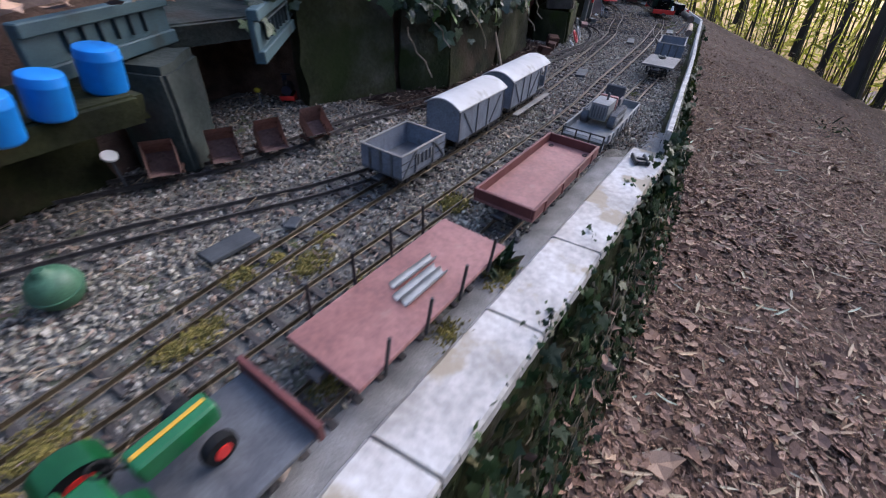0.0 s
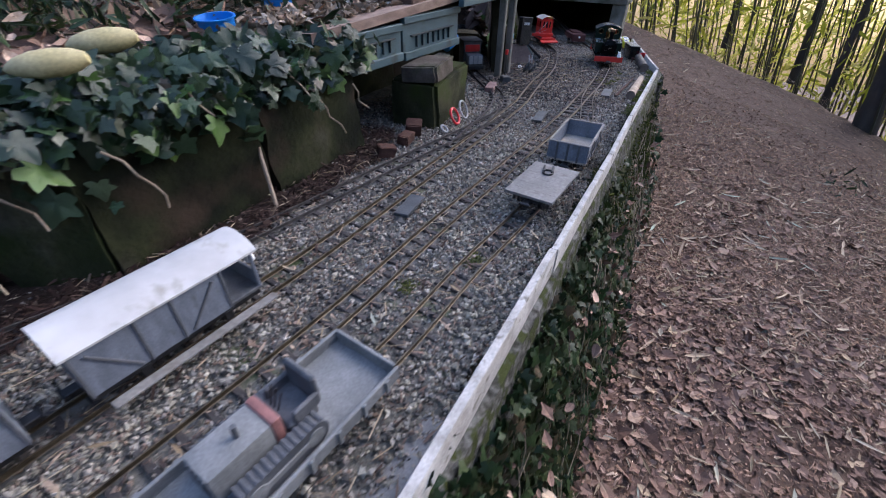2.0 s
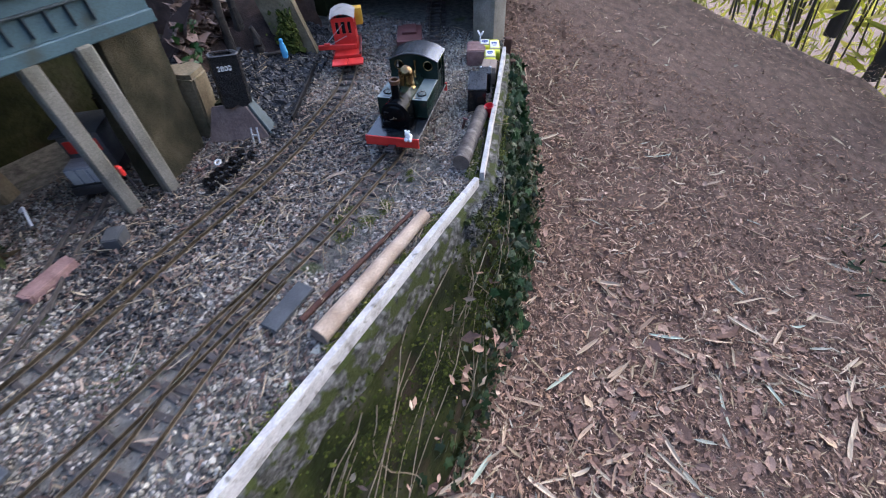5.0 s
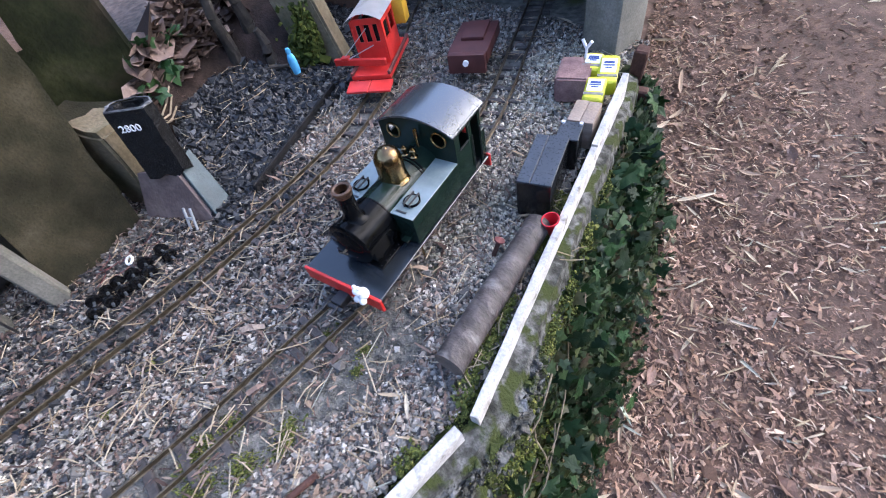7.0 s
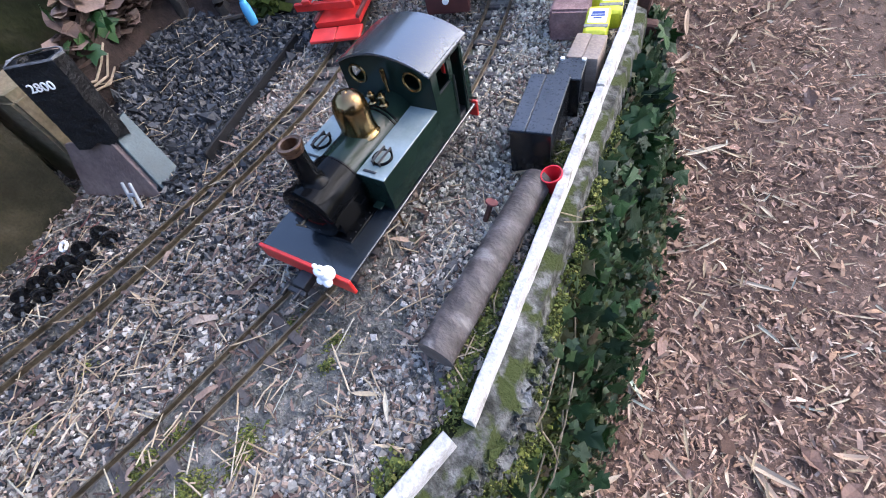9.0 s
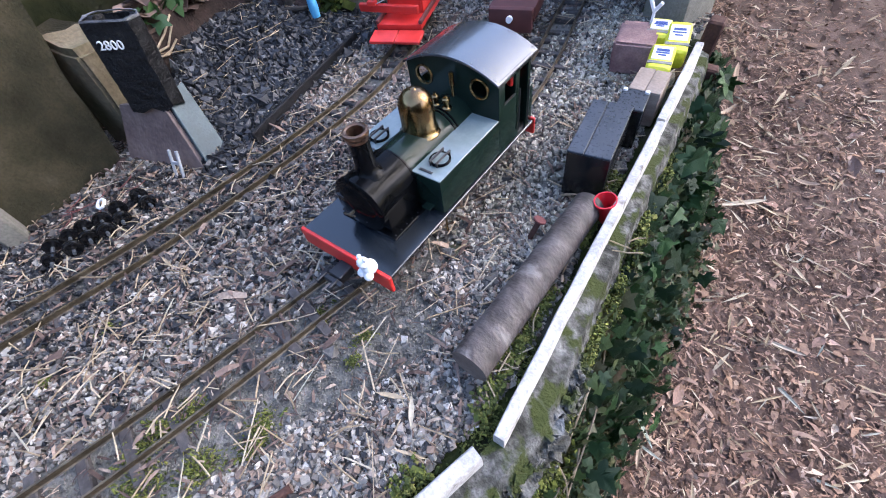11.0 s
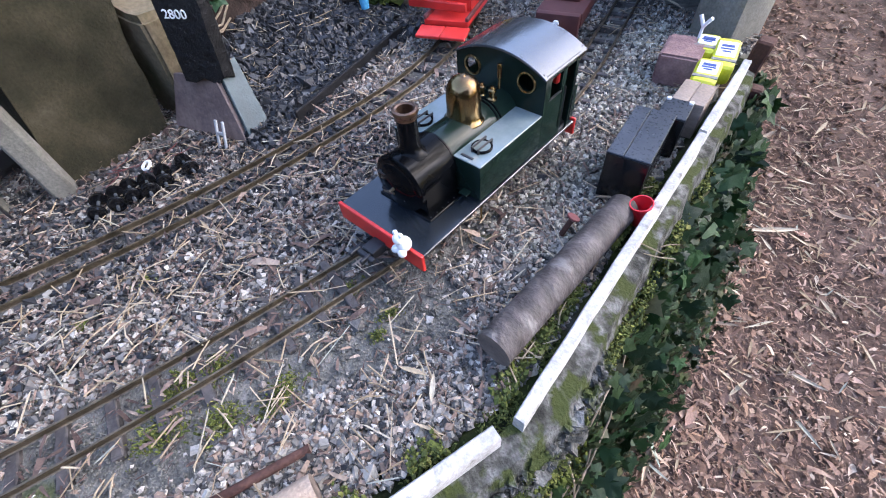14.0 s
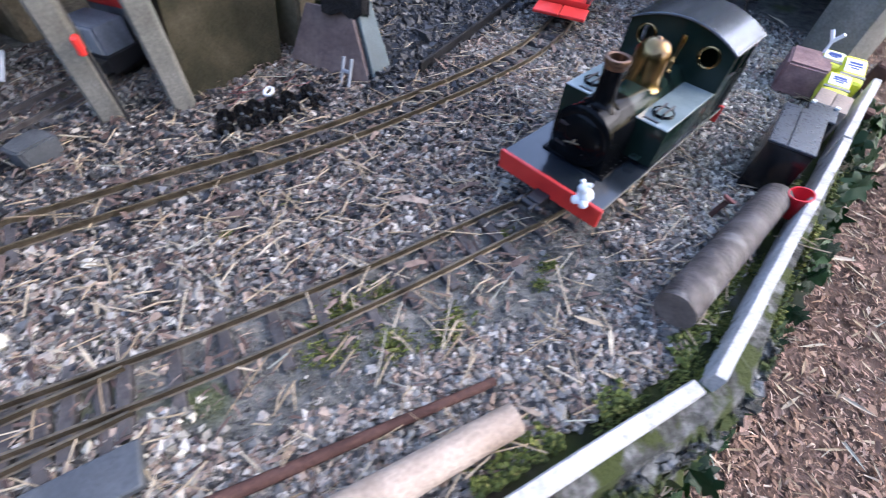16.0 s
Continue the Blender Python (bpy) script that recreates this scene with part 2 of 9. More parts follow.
M_TEALSTONE = material("green grey block", [(0.3, (0.03, 0.04, 0.036)), (0.5, (0.05, 0.062, 0.055)), (0.7, (0.08, 0.088, 0.078))], 0.9, grain=14, fine=150, bump=0.8, spec=0.25, wear=((0.05, 0.035, 0.03), 0.56, 0.7, 9))
M_TOYBLUE = material("dark blue toy paint", [(0.3, (0.012, 0.016, 0.035)), (0.7, (0.025, 0.03, 0.06))], 0.4, bump=0.05)
M_YELLOWPAINT = material("yellow signal paint", [(0.3, (0.5, 0.42, 0.03)), (0.7, (0.62, 0.52, 0.05))], 0.5, bump=0.05)
M_PALEBLUE = material("pale blue plastic", [(0.3, (0.09, 0.25, 0.36)), (0.7, (0.13, 0.32, 0.44))], 0.5, bump=0.08)
M_BROADLEAF = material("broad dead leaves", [(0, (0.126, 0.072, 0.0534)), (0.4, (0.21, 0.125, 0.092)), (0.75, (0.3045, 0.19, 0.1426)), (0.95, (0.42, 0.29, 0.2116)), (1, (0.525, 0.38, 0.2392))], 0.7, spread="island", grain=70, fine=400, spec=0.35)
M_SKIP = material("faded skip paint", [(0.3, (0.168, 0.098, 0.084)), (0.5, (0.238, 0.147, 0.1288)), (0.7, (0.322, 0.217, 0.196))], 0.75, grain=22, fine=180, bump=0.2, wear=((0.09, 0.05, 0.035), 0.58, 0.7, 45))
M_UNDERLEAF = material("undergrowth leaves", [(0, (0.008, 0.016, 0.006)), (0.45, (0.022, 0.045, 0.014)), (0.75, (0.05, 0.09, 0.025)), (0.9, (0.13, 0.17, 0.06)), (1, (0.28, 0.25, 0.17))], 0.5, spread="island", grain=60, fine=300, bump=0.1, clear=0.15, spec=0.4)
M_PALESTONE = material("pale grey chippings", [(0, (0.1365, 0.125, 0.1012)), (0.4, (0.273, 0.25, 0.198)), (0.75, (0.399, 0.37, 0.2948)), (1, (0.588, 0.545, 0.44))], 0.85, spread="island", fine=500, spec=0.3)
M_HOOP = material("dull white plastic", [(0.3, (0.36, 0.36, 0.36)), (0.7, (0.46, 0.46, 0.46))], 0.55, grain=50, bump=0.15)
M_HOOPGREY = material("dirty grey plastic", [(0.3, (0.13, 0.145, 0.135)), (0.7, (0.2, 0.215, 0.2))], 0.6, grain=50, bump=0.15)
M_MOSSPIER = material("mossy olive stone", [(0.3, (0.014, 0.016, 0.007)), (0.46, (0.027, 0.03, 0.013)), (0.58, (0.042, 0.042, 0.02)), (0.72, (0.065, 0.058, 0.034))], 0.95, grain=18, fine=300, bump=1.0, spec=0.2, wear=((0.036, 0.048, 0.011), 0.5, 0.64, 11))
M_CAPSTONE = material("dull pinkish stone", [(0.3, (0.05, 0.041, 0.033)), (0.5, (0.09, 0.074, 0.06)), (0.7, (0.14, 0.118, 0.098))], 0.95, grain=16, fine=220, bump=0.9, spec=0.2, wear=((0.04, 0.043, 0.02), 0.54, 0.68, 12))
M_ASH = material("ashy charred wood", [(0.3, (0.05, 0.05, 0.053)), (0.6, (0.13, 0.13, 0.135))], 0.7, grain=90, fine=300, bump=0.6)
M_MAUVESLATE = material("mauve brown slate", [(0.3, (0.116, 0.0806, 0.0715)), (0.7, (0.2048, 0.1495, 0.13))], 0.85, grain=24, fine=200, bump=0.5)
M_BANKLEAF = material("heaped dead leaves", [(0, (0.05, 0.032, 0.025)), (0.5, (0.1, 0.066, 0.052)), (0.85, (0.17, 0.12, 0.098)), (1, (0.27, 0.2, 0.165))], 0.7, spread="island", grain=70, fine=400, spec=0.35)
M_ROOT = material("dark rotten wood", [(0.3, (0.018, 0.014, 0.011)), (0.6, (0.045, 0.036, 0.028)), (0.8, (0.09, 0.075, 0.06))], 0.9, grain=60, fine=200, bump=0.8)
M_SPRIG = material("fresh ivy leaf", [(0, (0.014, 0.05, 0.014)), (0.6, (0.03, 0.085, 0.024)), (1, (0.06, 0.12, 0.04))], 0.4, spread="object", grain=60, fine=300, bump=0.2, clear=0.12, spec=0.4)
M_TEAL = material("blue grey girder paint", [(0.3, (0.036, 0.075, 0.088)), (0.7, (0.056, 0.105, 0.12))], 0.6, grain=16, bump=0.12, wear=((0.035, 0.045, 0.036), 0.6, 0.76, 20))
M_TIMBER = material("brown timber edging", [(0.3, (0.18, 0.115, 0.085)), (0.7, (0.32, 0.22, 0.17))], 0.8, grain=20, bump=0.3, stretch=(3, 1, 3))
M_CONCRETE = material("stained concrete", [(0.3, (0.12, 0.115, 0.095)), (0.7, (0.22, 0.21, 0.18))], 0.9, grain=16, bump=0.4, wear=((0.05, 0.05, 0.028), 0.48, 0.68, 10), spec=0.3)
M_TRACTOR = material("bright green paint", [(0.3, (0.01, 0.105, 0.034)), (0.7, (0.016, 0.155, 0.05))], 0.3, coat=0.3, bump=0.05)
M_RUBBER = material("black rubber", [(0.3, (0.006, 0.006, 0.0065)), (0.7, (0.014, 0.014, 0.015))], 0.75, spec=0.2)
M_SILVER = material("grey plastic pipe", [(0.3, (0.26, 0.27, 0.275)), (0.7, (0.4, 0.41, 0.415))], 0.45, 0.0, bump=0.05)
M_RUST = material("rusty iron", [(0.3, (0.0455, 0.0195, 0.0143)), (0.7, (0.0975, 0.0488, 0.0358))], 0.85, grain=50, bump=0.4, spec=0.3)
M_GREENBALL = material("dull green plastic", [(0.3, (0.035, 0.1, 0.055)), (0.7, (0.06, 0.15, 0.085))], 0.5, bump=0.15)
M_AMBER = material("yellow engine paint", [(0.3, (0.55, 0.3, 0.02)), (0.7, (0.7, 0.42, 0.04))], 0.5, bump=0.05)
M_BAMBOO = material("bamboo stem", [(0, (0.03, 0.03, 0.016)), (0.6, (0.06, 0.058, 0.028)), (1, (0.16, 0.14, 0.06))], 0.6, spread="island", bump=0.1)
M_BAMBOOLEAF = material("bamboo leaves", [(0, (0.138, 0.1725, 0.0173)), (0.5, (0.345, 0.3622, 0.0431)), (1, (0.6465, 0.6038, 0.1725))], 0.5, spread="island", bump=0, clear=0.6)
M_TRUNK = material("dark trunk bark", [(0.3, (0.027, 0.0225, 0.018)), (0.7, (0.072, 0.0585, 0.0495))], 0.95, grain=14, bump=0.8, stretch=(1, 1, 0.3))
M_IRON = material("faded black ironwork", [(0.3, (0.075, 0.08, 0.09)), (0.7, (0.12, 0.125, 0.14))], 0.6, bump=0.1)
M_RENDER = material("pale flaking render", [(0.3, (0.02, 0.02, 0.016)), (0.44, (0.055, 0.054, 0.046)), (0.56, (0.12, 0.118, 0.108)), (0.72, (0.22, 0.217, 0.205))], 0.95, grain=95, fine=420, bump=1.0, wear=((0.04, 0.05, 0.011), 0.495, 0.56, 42), spec=0.3)
M_LID = material("dusty blue black plastic", [(0.3, (0.016, 0.02, 0.026)), (0.7, (0.032, 0.038, 0.048))], 0.3, grain=40, bump=0.06, wear=((0.075, 0.08, 0.085), 0.6, 0.8, 60))
M_WALLMOSS = material("dark wall moss", [(0, (0.018, 0.026, 0.005)), (0.6, (0.045, 0.06, 0.01)), (1, (0.1, 0.11, 0.02))], 0.95, spread="island", spec=0.2)
M_BEDIVY = material("broad ivy leaf", [(0, (0.009, 0.023, 0.01)), (0.5, (0.02, 0.045, 0.018)), (0.8, (0.034, 0.068, 0.027)), (0.88, (0.085, 0.17, 0.03)), (0.93, (0.04, 0.075, 0.03)), (1, (0.07, 0.095, 0.055))], 0.3, spread="object", grain=60, fine=300, bump=0.25, clear=0.1, spec=0.6)
M_BEDIVYMASS = material("broad ivy leaves", [(0, (0.008, 0.02, 0.008)), (0.5, (0.019, 0.04, 0.016)), (0.8, (0.033, 0.062, 0.025)), (0.88, (0.085, 0.17, 0.03)), (0.93, (0.077, 0.0535, 0.029)), (1, (0.06, 0.085, 0.05))], 0.32, spread="island", grain=60, fine=300, bump=0.25, clear=0.1, spec=0.55)
M_POD = material("pale yellow rind", [(0.3, (0.46, 0.38, 0.17)), (0.7, (0.6, 0.52, 0.28))], 0.6, grain=20, bump=0.1, wear=((0.3, 0.24, 0.12), 0.6, 0.75, 20))
M_SKYBLUE = material("pale blue cloth", [(0.3, (0.08, 0.36, 0.62)), (0.7, (0.12, 0.44, 0.7))], 0.7, bump=0.05)
M_SHRED = material("wood shreds", [(0, (0.105, 0.062, 0.0442)), (0.3, (0.231, 0.142, 0.1015)), (0.5, (0.3255, 0.2, 0.1457)), (0.62, (0.3885, 0.235, 0.141)), (0.85, (0.4305, 0.292, 0.2181)), (0.95, (0.567, 0.42, 0.3102)), (1, (0.714, 0.58, 0.423))], 0.8, spread="island", grain=80, fine=500, spec=0.3, wear=((0.2, 0.125, 0.096), 0.54, 0.72, 3.2))
M_COALDUST = material("coal dust", [(0.3, (0.006, 0.006, 0.007)), (0.7, (0.016, 0.016, 0.018))], 0.9, spec=0.15)
M_SANDSTONE = material("brown sandstone", [(0.3, (0.0936, 0.075, 0.0456)), (0.5, (0.1664, 0.135, 0.0855)), (0.7, (0.2392, 0.2, 0.1377))], 0.95, grain=14, fine=200, bump=0.7, wear=((0.06, 0.065, 0.03), 0.52, 0.68, 9), spec=0.2)
M_BLUESLATE = material("blue grey slate", [(0.3, (0.0373, 0.0557, 0.0602)), (0.7, (0.0598, 0.0868, 0.0919))], 0.6, grain=30, bump=0.25)
M_PLATE = material("oily black plate", [(0.3, (0.008, 0.011, 0.014)), (0.7, (0.016, 0.02, 0.025))], 0.2, bump=0.01, coat=0.35, spec=0.5)
M_DARKMOULD = material("dark leaf mould", [(0.3, (0.014, 0.0091, 0.0077)), (0.5, (0.028, 0.0189, 0.0154)), (0.7, (0.049, 0.0322, 0.0266))], 0.95, grain=40, fine=300, bump=1.0, spec=0.2)
M_MOULDLITTER = material("reddish needles", [(0, (0.0165, 0.009, 0.0075)), (0.6, (0.0413, 0.0232, 0.0195)), (0.92, (0.075, 0.0488, 0.0375)), (1, (0.165, 0.128, 0.0938))], 0.9, spread="island", spec=0.2)
M_STALK = material("straw stalk", [(0, (0.2044, 0.1456, 0.0839)), (0.5, (0.3134, 0.245, 0.1549)), (1, (0.4088, 0.3377, 0.2323))], 0.7, spread="object")
M_DRYLEAF = material("dry bamboo leaf", [(0, (0.312, 0.21, 0.1425)), (0.5, (0.4784, 0.36, 0.247)), (0.85, (0.6032, 0.49, 0.3515)), (0.9, (0.3744, 0.42, 0.323)), (1, (0.4368, 0.5, 0.399))], 0.7, spread="object", stretch=(6, 1, 1))
M_SCRAP = material("brown bark scraps", [(0, (0.05, 0.032, 0.027)), (0.5, (0.12, 0.082, 0.066)), (0.85, (0.22, 0.155, 0.122)), (1, (0.4, 0.31, 0.23))], 0.85, spread="island", spec=0.2)
M_DARKRED = material("dull dark red paint", [(0.3, (0.0488, 0.0104, 0.0097)), (0.7, (0.0813, 0.0208, 0.0182))], 0.6, bump=0.05)
M_WALLMOSS_SLAB = material("mossy stone", [(0.3, (0.03, 0.04, 0.01)), (0.5, (0.065, 0.08, 0.018)), (0.7, (0.1, 0.11, 0.035))], 0.95, grain=20, fine=200, bump=1.0, spec=0.2)
M_HEDGE = material("dark hedge leaves", [(0, (0.008, 0.014, 0.006)), (0.6, (0.02, 0.035, 0.012)), (1, (0.05, 0.07, 0.025))], 0.6, spread="island", bump=0)
M_GOLDMOSS = material("golden moss", [(0, (0.09, 0.08, 0.02)), (0.5, (0.18, 0.155, 0.035)), (0.85, (0.28, 0.22, 0.06)), (1, (0.36, 0.28, 0.11))], 0.95, spread="island")
M_FLAKE = material("trodden leaf fragments", [(0, (0.0865, 0.05, 0.0341)), (0.35, (0.1622, 0.096, 0.0664)), (0.7, (0.2326, 0.143, 0.0988)), (0.92, (0.3028, 0.195, 0.1363)), (1, (0.4002, 0.28, 0.1923))], 0.85, spread="island", grain=80, fine=500, spec=0.25, wear=((0.07, 0.042, 0.033), 0.5, 0.68, 3.2))
M_FADEDRED = material("faded red plastic", [(0.3, (0.28, 0.025, 0.03)), (0.7, (0.4, 0.05, 0.055))], 0.55, bump=0.05, wear=((0.3, 0.12, 0.11), 0.6, 0.75, 20))
M_CASE = material("glossy black plastic", [(0.3, (0.004, 0.0042, 0.0048)), (0.7, (0.008, 0.0085, 0.0095))], 0.2, bump=0.02, spec=0.5)
M_CHAR = material("charred wood", [(0.3, (0.0022, 0.0022, 0.0026)), (0.5, (0.0045, 0.0045, 0.005)), (0.66, (0.009, 0.009, 0.0098)), (0.82, (0.026, 0.026, 0.028))], 0.5, grain=130, fine=420, bump=1.0, spec=0.3)
M_TWIG = material("grey bare twigs", [(0.3, (0.05, 0.042, 0.034)), (0.7, (0.14, 0.12, 0.1))], 0.85, grain=60)
M_PALELITTER = material("bleached leaf litter", [(0, (0.09, 0.06, 0.042)), (0.4, (0.2, 0.145, 0.1)), (0.75, (0.36, 0.29, 0.22)), (1, (0.52, 0.47, 0.4))], 0.8, spread="island", spec=0.3)


# ---- mesh helpers ----
def rot(rx=0, ry=0, rz=0):
    return Euler([radians(a) for a in (rx, ry, rz)]).to_matrix().to_4x4()


def box(bm, c, s, turn=None, bevel=0.0, seg=1):
    m = Matrix.Translation(c) @ (turn or Matrix()) @ Matrix.Diagonal((*s, 1))
    r = bmesh.ops.create_cube(bm, size=1, matrix=m)
    if bevel:
        es = list({e for v in r["verts"] for e in v.link_edges})
        bmesh.ops.bevel(bm, geom=es, offset=bevel, segments=seg, affect="EDGES", profile=0.6)
    return bm


def rod(bm, a, b, r0, r1=None, n=12, cap=True):
    a, b = Vector(a), Vector(b)
    m = Matrix.Translation((a + b) / 2) @ (b - a).to_track_quat("Z", "Y").to_matrix().to_4x4()
    bmesh.ops.create_cone(bm, cap_ends=cap, segments=n, radius1=r0, radius2=r0 if r1 is None else r1, depth=(b - a).length, matrix=m)
    return bm


def lathe(bm, profile, n=24, m=None):
    """Turns a profile of (radius, height) round the z axis."""
    rings = []
    for r, z in profile:
        ring = []
        for k in range(n):
            v = Vector((r * math.cos(2 * math.pi * k / n), r * math.sin(2 * math.pi * k / n), z))
            ring.append(bm.verts.new(m @ v if m else v))
        rings.append(ring)
    for lo, hi in zip(rings, rings[1:]):
        for k in range(n):
            bm.faces.new((lo[k], lo[(k + 1) % n], hi[(k + 1) % n], hi[k]))
    bm.faces.new(rings[0][::-1])
    bm.faces.new(rings[-1])
    return bm


def sheet(bm, rows, thick=None):
    """A skin through rows of points."""
    vs = [[bm.verts.new(p) for p in row] for row in rows]
    for a, b in zip(vs, vs[1:]):
        for k in range(len(a) - 1):
            bm.faces.new((a[k], a[k + 1], b[k + 1], b[k]))
    return bm


def prism(bm, outline, y0, y1):
    """An outline of (x, z) points drawn out along y."""
    a = [bm.verts.new((x, y0, z)) for x, z in outline]
    b = [bm.verts.new((x, y1, z)) for x, z in outline]
    n = len(a)
    for k in range(n):
        bm.faces.new((a[k], a[(k + 1) % n], b[(k + 1) % n], b[k]))
    bm.faces.new(a[::-1])
    bm.faces.new(b)
    return bm


def rough_up(bm, amount, freq=20.0, seed=0.0):
    for v in bm.verts:
        v.co += noise.noise_vector(v.co * freq + Vector((seed, seed * 2, 0))) * amount
    return bm


def torus(bm, R, r, n=28, k=10, m=None):
    vs = []
    for i in range(n):
        a = 2 * math.pi * i / n
        ring = []
        for j in range(k):
            b = 2 * math.pi * j / k
            v = Vector(((R + r * math.cos(b)) * math.cos(a), (R + r * math.cos(b)) * math.sin(a), r * math.sin(b)))
            ring.append(bm.verts.new(m @ v if m else v))
        vs.append(ring)
    for i in range(n):
        for j in range(k):
            bm.faces.new((vs[i][j], vs[(i + 1) % n][j], vs[(i + 1) % n][(j + 1) % k], vs[i][(j + 1) % k]))
    return bm


def mesh_from(bm, name, mat, smooth=True):
    bmesh.ops.recalc_face_normals(bm, faces=bm.faces)
    for v in bm.verts:
        v.co *= S
    me = bpy.data.meshes.new(name)
    bm.to_mesh(me)
    bm.free()
    me.materials.append(mat)
    if smooth:
        me.shade_smooth()
        me.set_sharp_from_angle(angle=radians(35))
    return me


def part(name, bm, mat, parent=None, label="", smooth=True):
    ob = new(name, mesh_from(bm, name, mat, smooth))
    ob.parent = parent
    if label:
        tagged(ob, label)
    return ob


def again(name, ob, parent, m, label=""):
    """Another piece on the same mesh."""
    o = new(name, ob.data)
    o.parent = parent
    o.matrix_basis = m
    if label:
        tagged(o, label)
    return o


def thing(name, m, label, category, group="", kind=""):
    ob = new(name)
    ob.matrix_basis = m
    return tagged(ob, label, category, group, kind)


def solid(name, bm, mat, m, label, category, group="", kind="", smooth=True):
    """A thing of one mesh."""
    ob = part(name, bm, mat, None, "", smooth)
    ob.matrix_basis = m
    return tagged(ob, label, category, group, kind)


def mass(name, verts, faces, mat, label="", category="", parent=None, smooth=False):
    """Many small pieces as one mesh, from arrays: verts (n, 3) and faces (m, k), in survey units."""
    me = bpy.data.meshes.new(name)
    k = faces.shape[1]
    me.vertices.add(len(verts))
    me.vertices.foreach_set("co", (verts * S).astype(np.float32).ravel())
    me.loops.add(faces.size)
    me.loops.foreach_set("vertex_index", faces.astype(np.int32).ravel())
    me.polygons.add(len(faces))
    me.polygons.foreach_set("loop_start", np.arange(0, faces.size, k, dtype=np.int32))
    me.update(calc_edges=True)
    me.validate()
    me.materials.append(mat)
    if smooth:
        me.shade_smooth()
    else:
        me.shade_flat()
    ob = new(name, me)
    ob.parent = parent
    return tagged(ob, label, category, "", "stuff")


def spins(n, flat=None):
    """n random turns; flat: only about z, with that much lean."""
    if flat is None:
        q = RNG.normal(size=(n, 4))
        q /= np.linalg.norm(q, axis=1)[:, None]
        w, x, y, z = q.T
        return np.stack([np.stack([1 - 2 * (y * y + z * z), 2 * (x * y - z * w), 2 * (x * z + y * w)], -1), np.stack([2 * (x * y + z * w), 1 - 2 * (x * x + z * z), 2 * (y * z - x * w)], -1), np.stack([2 * (x * z - y * w), 2 * (y * z + x * w), 1 - 2 * (x * x + y * y)], -1)], 1)
    a, t, u = RNG.uniform(0, 2 * np.pi, n), RNG.normal(0, flat, n), RNG.normal(0, flat, n)
    ca, sa, z0, o1 = np.cos(a), np.sin(a), np.zeros(n), np.ones(n)
    rz = np.stack([np.stack([ca, -sa, z0], -1), np.stack([sa, ca, z0], -1), np.stack([z0, z0, o1], -1)], 1)
    rx = np.stack([np.stack([o1, z0, z0], -1), np.stack([z0, np.cos(t), -np.sin(t)], -1), np.stack([z0, np.sin(t), np.cos(t)], -1)], 1)
    ry = np.stack([np.stack([np.cos(u), z0, np.sin(u)], -1), np.stack([z0, o1, z0], -1), np.stack([-np.sin(u), z0, np.cos(u)], -1)], 1)
    return rz @ rx @ ry


def scatter(proto, faces, places, sizes, turns, jitter=0.0):
    """Copies of one small piece: arrays of verts and faces."""
    n, k = len(places), len(proto)
    v = proto[None] * (1 + RNG.uniform(-jitter, jitter, (n, k, 3))) * np.reshape(sizes, (n, 1, -1))
    v = np.einsum("nij,nkj->nki", turns, v) + places[:, None]
    f = faces[None] + (np.arange(n) * k)[:, None, None]
    return v.reshape(-1, 3), f.reshape(-1, faces.shape[1])


CUBE = np.array([[x, y, z] for x in (-1, 1) for y in (-1, 1) for z in (-1, 1)], float)
CUBE_F = np.array([[0, 1, 3, 2], [4, 6, 7, 5], [0, 4, 5, 1], [2, 3, 7, 6], [0, 2, 6, 4], [1, 5, 7, 3]])
SHRED = np.array([[-1, -1, 0.0], [1, -0.9, 0.15], [-1.1, 0.1, 0.5], [0.9, 0.0, 0.6], [-0.5, 1, 0.1], [0.4, 0.95, 0.0]], float)
SHRED_F = np.array([[0, 1, 3, 2], [2, 3, 5, 4]])
CHIP = np.array([[1, 0, 0], [-1, 0, 0], [0, 1, 0], [0, -1, 0], [0, 0, 1], [0, 0, -1]], float) * 1.35
CHIP_F = np.array([[0, 2, 4], [2, 1, 4], [1, 3, 4], [3, 0, 4], [2, 0, 5], [1, 2, 5], [3, 1, 5], [0, 3, 5]])
BLADE = np.array([[0, -1, 0], [0.5, -0.45, 0.12], [-0.5, -0.45, 0.12], [0, -0.3, 0], [0.55, 0.2, 0.1], [-0.55, 0.2, 0.1], [0, 0.35, 0.02], [0, 1, 0.12]], float)
BLADE_F = np.array([[0, 1, 3], [0, 3, 2], [1, 4, 3], [3, 5, 2], [4, 6, 3], [3, 6, 5], [4, 7, 6], [6, 7, 5]])


def curve_at(pts, y):
    """x on a line of (x, y) points, for a y or an array."""
    p = np.array(pts, float)
    return np.interp(y, p[:, 1], p[:, 0])


def smooth_line(pts, step=0.02):
    """A smooth curve of points through (x, y) points."""
    p = [Vector((x, y, 0)) for x, y in pts]
    p = [2 * p[0] - p[1]] + p + [2 * p[-1] - p[-2]]
    out = []
    for a, b, c, d in zip(p, p[1:], p[2:], p[3:]):
        n = max(2, int((c - b).length / step))
        for k in range(n):
            t = k / n
            out.append(0.5 * (2 * b + (c - a) * t + (2 * a - 5 * b + 4 * c - d) * t * t + (3 * b - a - 3 * c + d) * t**3))
    out.append(p[-2])
    return out


# ---- ground and walls ----
def path_z(x, y):
    """Height of the woodland path."""
    return -0.81 - 0.287 * np.clip(x, -0.8, 1.9) + 0.09 * np.clip(y, -1.5, 7.0)


